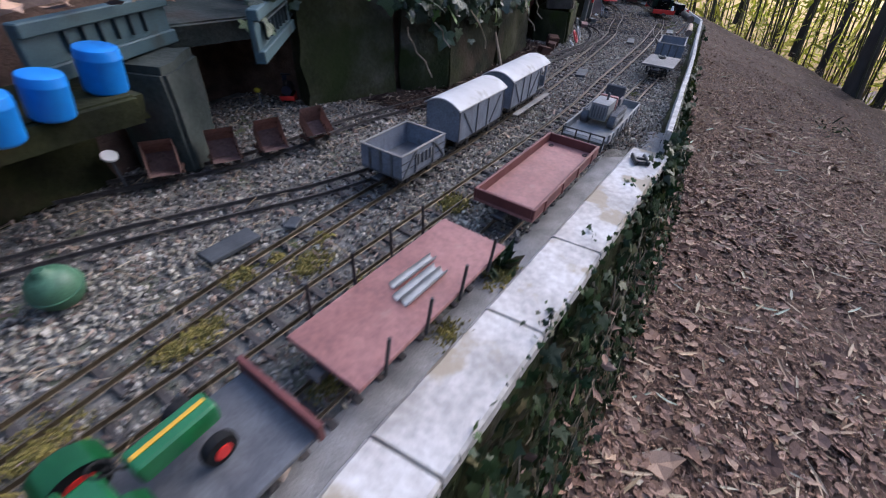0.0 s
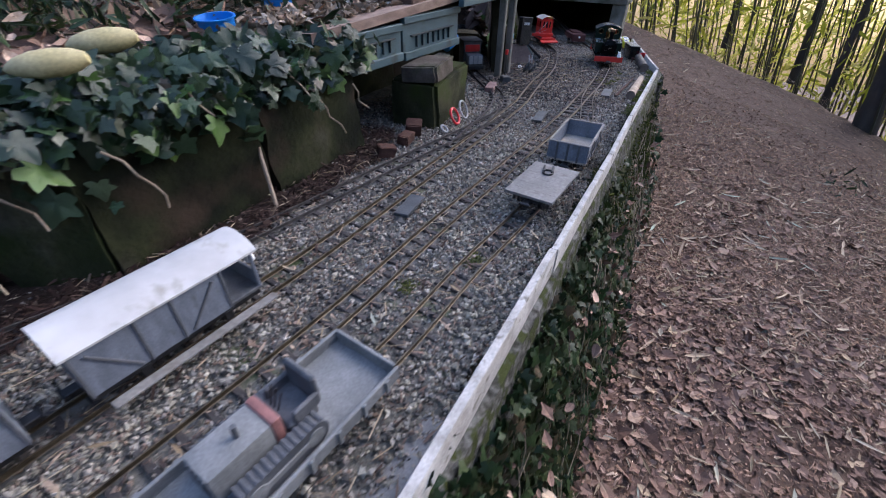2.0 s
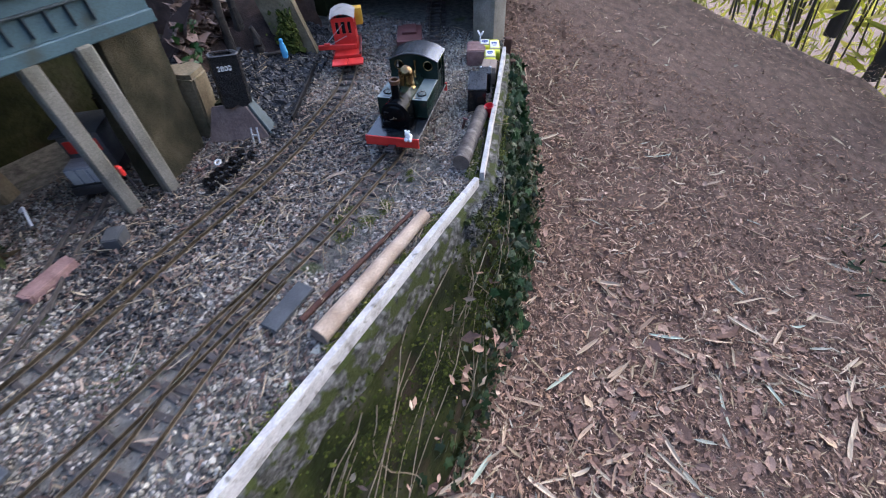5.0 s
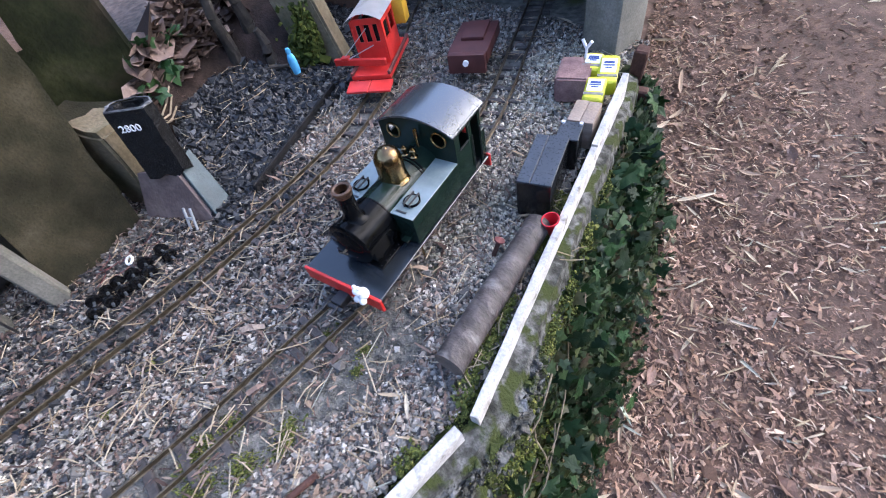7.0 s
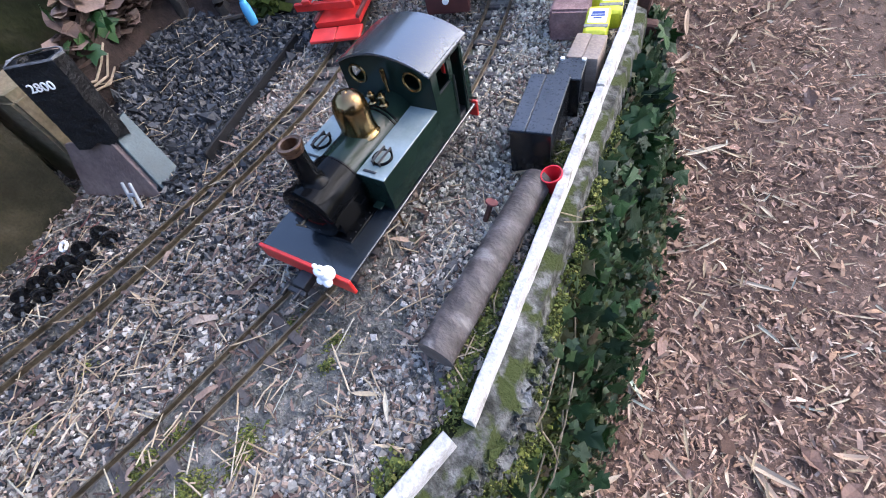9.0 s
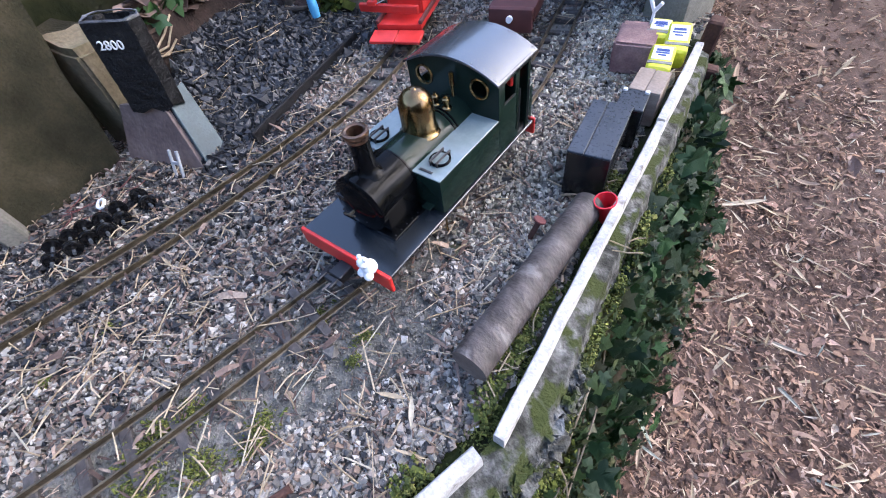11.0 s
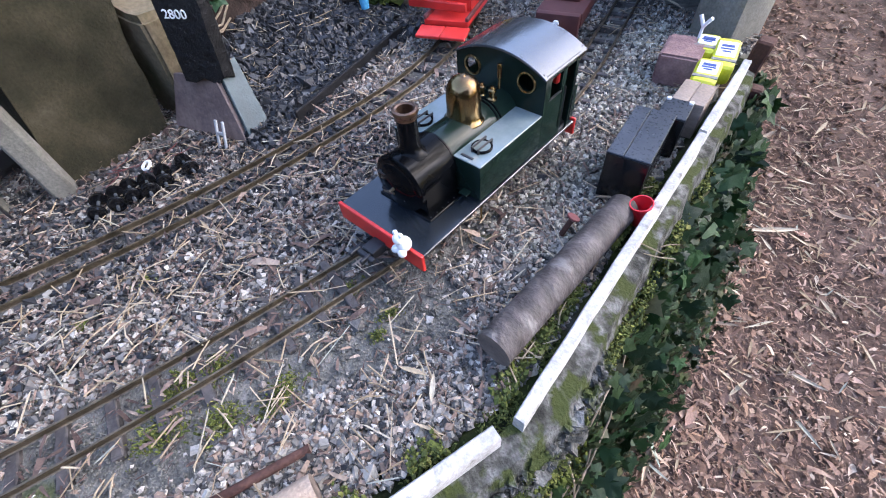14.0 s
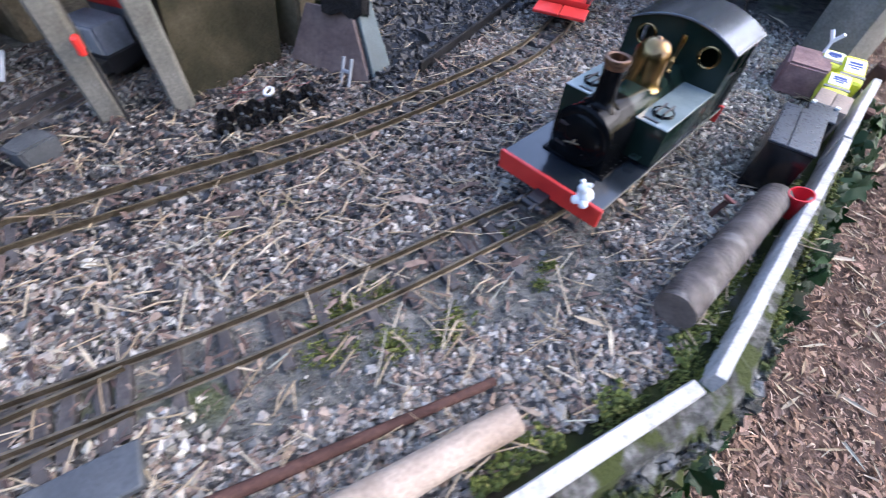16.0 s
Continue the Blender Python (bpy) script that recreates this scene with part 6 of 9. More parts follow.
def open_wagon(line, y, label, floor=M_DEEPGREY, length=0.19, h=0.046, w=0.104, dx=0.0):
    t = wagon("open_wagon", line, y, label, dx=dx)
    chassis(t, length, length * 0.5, 0.042)
    z = 0.044
    bm = bmesh.new()
    box(bm, (0, 0, z), (w, length, 0.005))
    part("floor", bm, floor, t)
    for c, s in (((-w / 2 + 0.002, 0, z + h / 2), (0.004, length, h)), ((w / 2 - 0.002, 0, z + h / 2), (0.004, length, h)), ((0, -length / 2 + 0.002, z + h / 2), (w - 0.008, 0.004, h)), ((0, length / 2 - 0.002, z + h / 2), (w - 0.008, 0.004, h))):
        bm = bmesh.new()
        box(bm, c, s, None, 0.0008)
        part("side", bm, M_GREYPAINT, t)
    bm = bmesh.new()
    for sx in (-1, 1):
        box(bm, (sx * (w / 2 - 0.002), 0, z + h + 0.0012), (0.006, length + 0.002, 0.0024), None, 0.0006)
    for sy in (-1, 1):
        box(bm, (0, sy * (length / 2 - 0.002), z + h + 0.0012), (w - 0.006, 0.006, 0.0024), None, 0.0006)
    part("rim", bm, M_PLANK, t, "worn pale rim")
    for sx in (-1, 1):
        x = sx * (w / 2 + 0.0012)
        for y_ in (-length * 0.2, length * 0.2):
            bm = bmesh.new()
            box(bm, (x, y_, z + h / 2), (0.0025, 0.006, h), None, 0.0006)
            part("stanchion", bm, M_DEEPGREY, t)
        for sy in (-1, 1):
            bm = bmesh.new()
            box(bm, (x, sy * length * 0.345, z + h / 2), (0.002, 0.0045, h * 1.25), rot(sy * 42, 0, 0), 0.0005)
            part("brace", bm, M_DEEPGREY, t)
        bm = bmesh.new()
        for k in range(4):
            box(bm, (x, -0.02 + 0.0133 * k, z + h * 0.55), (0.003, 0.007, h * 0.5), None, 0.0006)
        part("door_strap", bm, M_DEEPGREY, t)
        for k in (0.36, 0.68):
            bm = bmesh.new()
            box(bm, (sx * (w / 2 + 0.0002), 0, z + h * k), (0.0012, length, 0.0012))
            part("plank_gap", bm, M_SATIN, t)
    for sy in (-1, 1):
        for xx in (-0.028, 0.0, 0.028):
            bm = bmesh.new()
            box(bm, (xx, sy * (length / 2 + 0.0012), z + h / 2), (0.006, 0.0025, h), None, 0.0006)
            part("end_post", bm, M_DEEPGREY, t)
    return t


open_wagon(LINE_A, 2.176, "blue-grey open wagon with black ironwork and sandy floor", M_SAND, dx=0.004)
open_wagon(LINE_C, 0.672, "blue-grey open wagon, empty, with black strapping", length=0.148)


def van(y, label, brake=False, length=0.245, w=0.088):
    t = wagon("covered_van", LINE_C, y, label, dx=-0.005)
    chassis(t, length, length * 0.5, 0.042)
    z0, z1 = 0.042, 0.118
    body = length if not brake else length * 0.78
    oy = 0 if not brake else -(length - body) / 2
    bm = bmesh.new()
    box(bm, (0, oy, (z0 + z1) / 2), (w, body, z1 - z0), None, 0.001)
    part("body", bm, M_GREYPAINT, t)
    bm = bmesh.new()
    rows = []
    for yy in (-length / 2 - 0.006, length / 2 + 0.006):
        rows.append([(x, yy, z1 + 0.018 - 0.018 * (x / (w / 2 + 0.004)) ** 2) for x in np.linspace(-w / 2 - 0.004, w / 2 + 0.004, 17)])
    low = [[(x, yy, z - 0.003) for x, yy, z in r] for r in rows]
    sheet(bm, rows)
    sheet(bm, [r[::-1] for r in low])
    for a, b in zip(rows, low):
        bm.faces.new([bm.verts.new(p) for p in a + b[::-1]])
    sheet(bm, [[r[0] for r in rows], [r[0] for r in low]])
    sheet(bm, [[r[-1] for r in rows], [r[-1] for r in low]])
    bmesh.ops.remove_doubles(bm, verts=bm.verts, dist=1e-5)
    part("roof", bm, M_PALEROOF, t, "dusty white curved roof")
    for yy in (oy - body / 2 + 0.001, oy + body / 2 - 0.001):
        bm = bmesh.new()
        prism(bm, [(-w / 2 + 0.002, z1 - 0.001)] + [(x, z1 + 0.015 - 0.016 * (x / (w / 2)) ** 2) for x in np.linspace(-w / 2 + 0.002, w / 2 - 0.002, 11)] + [(w / 2 - 0.002, z1 - 0.001)], yy - 0.0015, yy + 0.0015)
        part("gable", bm, M_GREYPAINT, t)
    for sx in (-1, 1):
        x = sx * (w / 2 + 0.001)
        for k, (yy, ang) in enumerate(((-0.3, 38), (0.3, -38))):
            bm = bmesh.new()
            box(bm, (x, oy + yy * body, (z0 + z1) / 2 - 0.004), (0.002, 0.004, 0.075), rot(ang, 0, 0), 0.0005)
            part("brace", bm, M_IRON, t)
        for yy in (-0.49, -0.12, 0.12, 0.49):
            bm = bmesh.new()
            box(bm, (x, oy + yy * body, (z0 + z1) / 2), (0.0022, 0.004, z1 - z0), None, 0.0005)
            part("post", bm, M_IRON, t)
    if brake:
        bm = bmesh.new()
        box(bm, (0, length / 2 - 0.028, z0 + 0.004), (w, 0.055, 0.006), None, 0.001)
        part("platform", bm, M_DEEPGREY, t)
        for sx in (-1, 1):
            bm = bmesh.new()
            box(bm, (sx * (w / 2 - 0.003), length / 2 - 0.004, (z0 + z1) / 2), (0.005, 0.005, z1 - z0), None, 0.0008)
            part("corner_post", bm, M_GREYPAINT, t)
        bm = bmesh.new()
        box(bm, (0, length / 2 - 0.003, z0 + 0.02), (w, 0.004, 0.034), None, 0.0008)
        part("end_panel", bm, M_GREYPAINT, t)
        bm = bmesh.new()
        box(bm, (w / 2 + 0.014, 0.01, 0.026), (0.016, length, 0.004), None, 0.001)
        part("step_board", bm, M_PLANK, t, "long grey step board")
    return t


van(0.925, "blue-grey covered van with dusty white roof", length=0.218)
van(1.22, "blue-grey brake van with open end and white roof", True, 0.25)
xa, aa = heading(LINE_C, 1.34)
bm = bmesh.new()
for c, r in (((0, 0, 0.01), 0.008), ((0, -0.002, 0.021), 0.006), ((0.003, 0, 0.027), 0.0028)):
    bmesh.ops.create_icosphere(bm, subdivisions=2, radius=r, matrix=Matrix.Translation(c))
solid("toy_figure", bm, M_WHITE, at(xa + 0.02, 1.345, 0.083), "small white toy figure on the brake van's end", "figurine")

# bolster wagon with the green tractor
bw = wagon("tractor_wagon", LINE_A, 0.0, "dark grey flat wagon with red-brown end boards")
chassis(bw, 0.26, 0.17, 0.045)
bm = bmesh.new()
box(bm, (0, 0, 0.048), (0.118, 0.272, 0.007), None, 0.001)
part("deck", bm, M_DEEPGREY, bw)
for sy in (-1, 1):
    bm = bmesh.new()
    box(bm, (0, sy * 0.136, 0.058), (0.128, 0.007, 0.026), None, 0.001)
    part("end_board", bm, M_OXIDE, bw, "red-brown end board")
xa, aa = heading(LINE_A, -0.01)
gt = thing("toy_farm_tractor", at(xa - 0.012, 0.028, 0.0515, 0, 0, aa + 4) @ Matrix.Scale(0.84, 4), "bright green toy farm tractor with yellow stripe", "toy tractor")
bm = bmesh.new()
box(bm, (0, 0.03, 0.042), (0.03, 0.085, 0.03), None, 0.007, 3)
part("bonnet", bm, M_TRACTOR, gt)
bm = bmesh.new()
box(bm, (0, 0.03, 0.0577), (0.005, 0.075, 0.0012))
part("stripe", bm, M_AMBER, gt, "yellow bonnet stripe")
for sx in (-1, 1):
    bm = bmesh.new()
    lathe(bm, [(0.012, -0.011), (0.028, -0.01), (0.03, 0.0), (0.028, 0.01), (0.012, 0.011)], 24, Matrix.Translation((sx * 0.044, -0.045, 0.03)) @ rot(0, 90, 0))
    wh = part("rear_wheel", bm, M_RUBBER, gt, "black rear tyre")
    bm = bmesh.new()
    rod(bm, (sx * 0.032, -0.045, 0.03), (sx * 0.0565, -0.045, 0.03), 0.014, None, 18)
    part("hub", bm, M_RED, wh, "red wheel hub")
    bm = bmesh.new()
    lathe(bm, [(0.008, -0.007), (0.018, -0.006), (0.0195, 0.0), (0.018, 0.006), (0.008, 0.007)], 20, Matrix.Translation((sx * 0.034, 0.05, 0.0195)) @ rot(0, 90, 0))
    wh = part("front_wheel", bm, M_RUBBER, gt, "black front tyre")
    bm = bmesh.new()
    rod(bm, (sx * 0.026, 0.05, 0.0195), (sx * 0.0425, 0.05, 0.0195), 0.009, None, 14)
    part("hub", bm, M_RED, wh, "red wheel hub")
    bm = bmesh.new()
    rows = []
    for k in range(10):
        a = math.radians(20 + 14 * k)
        c = (-0.045 + 0.034 * math.cos(a), 0.03 + 0.034 * math.sin(a))
        rows.append([(sx * 0.026, *c), (sx * 0.058, *c)])
    sheet(bm, rows)
    bmesh.ops.solidify(bm, geom=list(bm.faces), thickness=0.003)
    part("mudguard", bm, M_TRACTOR, gt)
bm = bmesh.new()
box(bm, (0, -0.045, 0.042), (0.045, 0.03, 0.02), None, 0.004)
box(bm, (0, -0.06, 0.06), (0.036, 0.007, 0.022), None, 0.003)
part("seat", bm, M_TRACTOR, gt)
bm = bmesh.new()
rod(bm, (0, -0.012, 0.05), (0, -0.026, 0.072), 0.0016, None, 8)
torus(bm, 0.01, 0.0016, 18, 6, Matrix.Translation((0, -0.026, 0.073)) @ rot(-30, 0, 0))
part("steering_wheel", bm, M_RUBBER, gt)


# brown tipper skips on the wall-side track
def skip(x, y, a, tip, k=0.72):
    t = thing("tipper_wagon", at(x, y, 0.003, 0, 0, a) @ Matrix.Scale(k, 4), "rust-brown tipping skip wagon" + (", body tipped" if tip else ""), "wagon", "tipper skips")
    bm = bmesh.new()
    for xx in (-0.02, 0.02):
        box(bm, (xx, 0, 0.028), (0.005, 0.09, 0.008), None, 0.001)
    for yy in (-0.04, 0.04):
        box(bm, (0, yy, 0.03), (0.05, 0.005, 0.008), None, 0.001)
    part("underframe", bm, M_RUST, t)
    for yy in (-0.026, 0.026):
        for xx in (-0.0225, 0.0225):
            part("wheel", wheel_mesh(bmesh.new(), xx, yy, 0.021, 0.011, 0.006, 14), M_SATIN, t)
    for yy in (-0.036, 0.036):
        bm = bmesh.new()
        rod(bm, (-0.02, yy, 0.03), (0, yy, 0.058), 0.0018, None, 6)
        rod(bm, (0.02, yy, 0.03), (0, yy, 0.058), 0.0018, None, 6)
        part("trunnion", bm, M_RUST, t)
    bm = bmesh.new()
    pr = [(-0.047, 0.098), (-0.024, 0.046), (0.024, 0.046), (0.047, 0.098)]
    a_ = [bm.verts.new((px, -0.037, pz)) for px, pz in pr]
    b_ = [bm.verts.new((px, 0.037, pz)) for px, pz in pr]
    for k in range(3):
        bm.faces.new((a_[k], a_[k + 1], b_[k + 1], b_[k]))
    bm.faces.new(a_)
    bm.faces.new(b_)
    bmesh.ops.solidify(bm, geom=list(bm.faces), thickness=0.003)
    turn = Matrix.Translation((0, 0, 0.06)) @ rot(0, tip, 0) @ Matrix.Translation((0, 0, -0.06))
    for v in bm.verts:
        v.co = turn @ v.co
    part("skip_body", bm, M_SKIP, t, "faded brown skip body")
    return t


for x, y, a, tip in ((-0.818, 0.395, -34, 58), (-0.775, 0.498, -30, 60), (-0.738, 0.588, -24, 60), (-0.7, 0.69, -18, 42)):
    skip(x, y, a, tip)


# ---- lineside things ----
def log(a, b, r0, r1, mat, label, name="log"):
    a, b = Vector(a), Vector(b)
    n, k = 26, 18
    d = (b - a).normalized()
    u = d.cross(Vector((0, 0, 1))).normalized()
    w = u.cross(d)
    bm = bmesh.new()
    rows = []
    for i in range(n + 1):
        t = i / n
        c = a.lerp(b, t)
        r = r0 + (r1 - r0) * t
        rows.append([c + (u * math.cos(q) + w * math.sin(q)) * r * (1 + 0.025 * noise.noise(Vector((c.x * 30, c.y * 30, math.cos(q) * 2))) + 0.03 * noise.noise(Vector((c.y * 90, math.sin(q) * 5, math.cos(q) * 5)))) for q in [2 * math.pi * j / k for j in range(k + 1)]])
    sheet(bm, rows)
    bmesh.ops.remove_doubles(bm, verts=bm.verts, dist=1e-5)
    t = thing(name, at(0, 0), label, "log")
    part("bark", bm, mat, t)
    for row in (rows[0], rows[-1]):
        bm = bmesh.new()
        c = sum((Vector(p) for p in row[:-1]), Vector()) / k
        vs = [bm.verts.new(p) for p in row[:-1]]
        cv = bm.verts.new(c)
        for j in range(k):
            bm.faces.new((vs[j], vs[(j + 1) % k], cv))
        part("cut_end", bm, M_CUT, t, "dark sawn end")
    return t


log((-0.018, 3.4, 0.021), (-0.078, 3.636, 0.021), 0.0198, 0.0182, M_BARK, "cut cherry log with grey-brown bark beside the wall")
log((-0.002, 2.885, 0.02), (-0.005, 3.215, 0.014), 0.017, 0.0125, M_PALEBARK, "pale bare branch lying along the wall")
log((-0.06, 2.9, 0.004), (-0.04, 3.22, 0.004), 0.006, 0.004, M_RUST, "thin brown stick in the gravel", "stick")


def slate(x, y, a, s, label):
    bm = bmesh.new()
    box(bm, (0, 0, 0.004), (*s, 0.008), None, 0.0012)
    rough_up(bm, 0.002, 30, y)
    solid("slate", bm, M_SLATE, at(x, y, 0.004, 1.5, -2, a), label, "slate", "loose slates")


slate(-0.098, 2.91, 3, (0.036, 0.098), "grey slate lying in the gravel by the branch")
slate(-0.245, 2.485, 5, (0.036, 0.1), "grey slate lying between two tracks")
slate(-0.31, 1.73, 5, (0.036, 0.09), "grey slate lying beside the running track")
slate(-0.54, 0.31, -8, (0.04, 0.09), "dark slate lying by the points")
slate(-0.5, 0.41, 20, (0.022, 0.03), "small dark slate chip in the gravel")


def case(name, x, y, a, s, mat, label, bevel=0.002, z=0.0):
    bm = bmesh.new()
    box(bm, (0, 0, s[2] / 2), s, None, bevel, 2)
    return solid(name, bm, mat, at(x, y, z, 0, 0, a), label, "box")


t = case("black_box", -0.127, 3.706, 24, (0.05, 0.11, 0.066), M_CASE, "black plastic case standing on the gravel")
for xx, ww in ((-0.0155, 0.0195), (0.01, 0.0305)):
    bm = bmesh.new()
    box(bm, (xx, 0, 0.0668), (ww, 0.111, 0.0035), None, 0.0008)
    part("lid", bm, M_LID, t, "dusty blue-black lid")
t = case("black_box", -0.143, 3.79, 24, (0.034, 0.046, 0.058), M_CASE, "smaller black plastic case behind the first")
bm = bmesh.new()
box(bm, (0, 0, 0.0588), (0.035, 0.047, 0.003), None, 0.0008)
part("lid", bm, M_LID, t, "dusty blue-black lid")
for x in (-0.014, 0.014):
    bm = bmesh.new()
    rod(bm, (x, 0.018, 0.06), (x, 0.018, 0.063), 0.003, None, 10)
    part("terminal", bm, M_WHITE, t, "bright terminal")
for x, y in ((-0.171, 3.852), (-0.15, 3.858)):
    case("timber_block", x, y, 20, (0.0215, 0.06, 0.052), M_BLOCK, "brown timber block standing beside the wall", 0.002)
rock("brick", (-0.259, 3.962, 0.025), (0.06, 0.085, 0.05), M_BRICK, "dull red stone brick lying in the gravel", rot(0, 0, 27), 6.0, 0.025, None, "brick")
for x, y, z, a, lean, ln in ((-0.194, 3.932, 0.03, 26, 8, 0.062), (-0.207, 3.992, 0.034, 28, 10, 0.075), (-0.245, 4.0, 0.034, 24, 8, 0.05)):
    t = thing("yellow_pack", at(x, y, z, lean, 0, a), "yellow plastic-wrapped pack with white label", "package", "yellow packs")
    bm = bmesh.new()
    box(bm, (0, 0, 0), (0.036, ln, 0.034), None, 0.009, 3)
    part("wrap", bm, M_YELLOW, t)
    bm = bmesh.new()
    box(bm, (0, ln * 0.08, 0.0172), (0.027, ln * 0.5, 0.0008))
    lab = part("label", bm, M_LABEL, t, "white paper label")
    for k, (yy, w) in enumerate(((0.1, 0.018), (0.0, 0.02), (-0.09, 0.012))):
        bm = bmesh.new()
        box(bm, (0, ln * (0.08 + yy), 0.0178), (w, 0.003 + 0.0025 * (k == 0), 0.0005))
        part("printed_line", bm, M_INK, lab)
    bm = bmesh.new()
    box(bm, (0, -ln * 0.28, 0.0168), (0.034, 0.006, 0.0016))
    part("band", bm, M_PLANK, t, "grey seam band")
bm = bmesh.new()
lathe(bm, [(0.007, 0.0), (0.0095, 0.003), (0.012, 0.033), (0.0128, 0.034), (0.0128, 0.036), (0.0114, 0.036), (0.0085, 0.006), (0.002, 0.005)], 24)
solid("red_cup", bm, M_CUP, at(-0.055, 3.645, 0.006, 12, -8, 0), "small red plastic cup beside the log", "cup")
bm = bmesh.new()
rod(bm, (0, 0, -0.005), (0, 0, 0.026), 0.0034, None, 10)
t = solid("red_capped_peg", bm, M_RUST, at(-0.1, 3.562, 0, -26, 6, 0), "rusty peg with a dull red cap in the gravel", "peg")
bm = bmesh.new()
lathe(bm, [(0.004, 0.025), (0.0075, 0.027), (0.008, 0.0285), (0.0075, 0.0295), (0.001, 0.03)], 14)
part("cap", bm, M_OXIDE, t, "dull red cap")

# wheel sets by the leaning slab
SETS = ((-0.503, 3.08, -7), (-0.506, 3.104, 2), (-0.512, 3.124, 6), (-0.509, 3.147, 4), (-0.517, 3.17, 1), (-0.524, 3.204, 15))
for x, y, a in SETS:
    t = thing("wheelset", at(x, y, 0.0115, RNG.uniform(0, 360), 0, a), "spare black wheel set on its axle lying by the slab", "wheelset", "spare wheel sets")
    for sgn in (-1, 1):
        part("wheel", wheel_mesh(bmesh.new(), sgn * 0.0165, 0, 0, 0.0106, 0.005, 18), M_CASE, t)
    part("axle", rod(bmesh.new(), (-0.028, 0, 0), (0.028, 0, 0), 0.0022, None, 8), M_SLATE, t, "grey steel axle")
bm = bmesh.new()
torus(bm, 0.0075, 0.0022, 8, 6)
solid("plastic_clip", bm, M_WHITE, at(-0.566, 3.15, 0.009, 25, 10, 0), "small white plastic ring in the litter by the slab", "ring")

# black number post, slate boards and grey bracket
t = thing("number_post", at(-0.626, 3.292, 0.0, -6, 2, 18), "rough black hollow post with a white painted number", "post")
bm = bmesh.new()
EIGHT = [(0.033, -0.028), (0.041, 0.002), (0.031, 0.03), (0.002, 0.038), (-0.028, 0.032), (-0.04, 0.006), (-0.035, -0.026)]
TURN = rot(0, 0, 40)
EIGHT = [(x * 0.9, -0.028 + (y + 0.028) * 0.66) for x, y in EIGHT]
EIGHT = [tuple((TURN @ Vector((x, y, 0)))[:2]) for x, y in EIGHT]
ring = [(x0 + (x1 - x0) * k / 4, y0 + (y1 - y0) * k / 4) for (x0, y0), (x1, y1) in zip(EIGHT, EIGHT[1:] + EIGHT[:1]) for k in range(4)]
rows = [[(x, y, 0.082 + 0.121 * j / 18 - (0.006 * math.cos(9 * x / 0.04) if j == 0 else 0)) for x, y in ring + ring[:1]] for j in range(19)]
rows.append([(x * 0.66, y * 0.62, z + 0.0005) for x, y, z in rows[-1]])
rows.append([(x * 0.9, y * 0.9, z - 0.06) for x, y, z in rows[-1]])
sheet(bm, rows)
bmesh.ops.remove_doubles(bm, verts=bm.verts, dist=1e-5)
rough_up(bm, 0.0012, 60)
rough_up(bm, 0.0012, 190, 3.0)
part("post_body", bm, M_CHAR, t)
bm = bmesh.new()
out = [Vector((x, y, 0.2035)) for x, y in ring + ring[:1]]
sheet(bm, [[v * 1.0 for v in out], [Vector((v.x * 0.97, v.y * 0.97, 0.206)) for v in out], [Vector((v.x * (0.9 + 0.07 * noise.noise(v * 70)), v.y * (0.86 + 0.1 * noise.noise(v * 70)), 0.2055)) for v in out]])
rough_up(bm, 0.0012, 140)
part("rim", bm, M_ASH, t, "ash-grey worn rim")
txt = bpy.data.curves.new("digits", "FONT")
txt.body, txt.size, txt.extrude, txt.align_x = "2800", 0.0165 * S, 0.0006, "CENTER"
ob = new("number", txt)
ob.data.materials.append(M_WHITE)
ob.parent = t
ob.matrix_basis = pose(0, 0, 0, 0, 0, 40) @ pose(S * -0.006, S * -0.0305, S * 0.171, 90, 0, -1.7)
tagged(ob, "white painted digits")
for pts, nm, mt, lab in (([(-0.672, 3.21, 0.0), (-0.537, 3.3, 0.0), (-0.602, 3.302, 0.086), (-0.66, 3.25, 0.086)], "slate_board", M_MAUVESLATE, "dull mauve-brown slate propped against the post"), ([(-0.53, 3.303, 0.0), (-0.552, 3.342, 0.0), (-0.634, 3.34, 0.092), (-0.603, 3.307, 0.09)], "slate_board", M_BLUESLATE, "pale blue-grey slate strip leaning on the post")):
    bm = bmesh.new()
    vs = [Vector(p) for p in pts]
    nrm = (vs[1] - vs[0]).cross(vs[3] - vs[0]).normalized() * 0.004
    f = [bm.verts.new(p + nrm) for p in vs]
    g = [bm.verts.new(p - nrm) for p in vs]
    bm.faces.new(f)
    bm.faces.new(g[::-1])
    for k in range(4):
        bm.faces.new((f[k], g[k], g[(k + 1) % 4], f[(k + 1) % 4]))
    bmesh.ops.bevel(bm, geom=list(bm.edges), offset=0.001, segments=1, affect="EDGES")
    solid(nm, bm, mt, at(0, 0), lab, "slate")
bm = bmesh.new()
for x in (-0.0075, 0.0075):
    box(bm, (x, 0, 0.022), (0.004, 0.004, 0.044), None, 0.0008)
box(bm, (0, 0, 0.024), (0.014, 0.004, 0.005), None, 0.0008)
solid("plastic_stand", bm, M_SILVER, at(-0.549, 3.26, 0, -22, 0, 32), "small grey plastic frame leaning on the slate", "bracket")

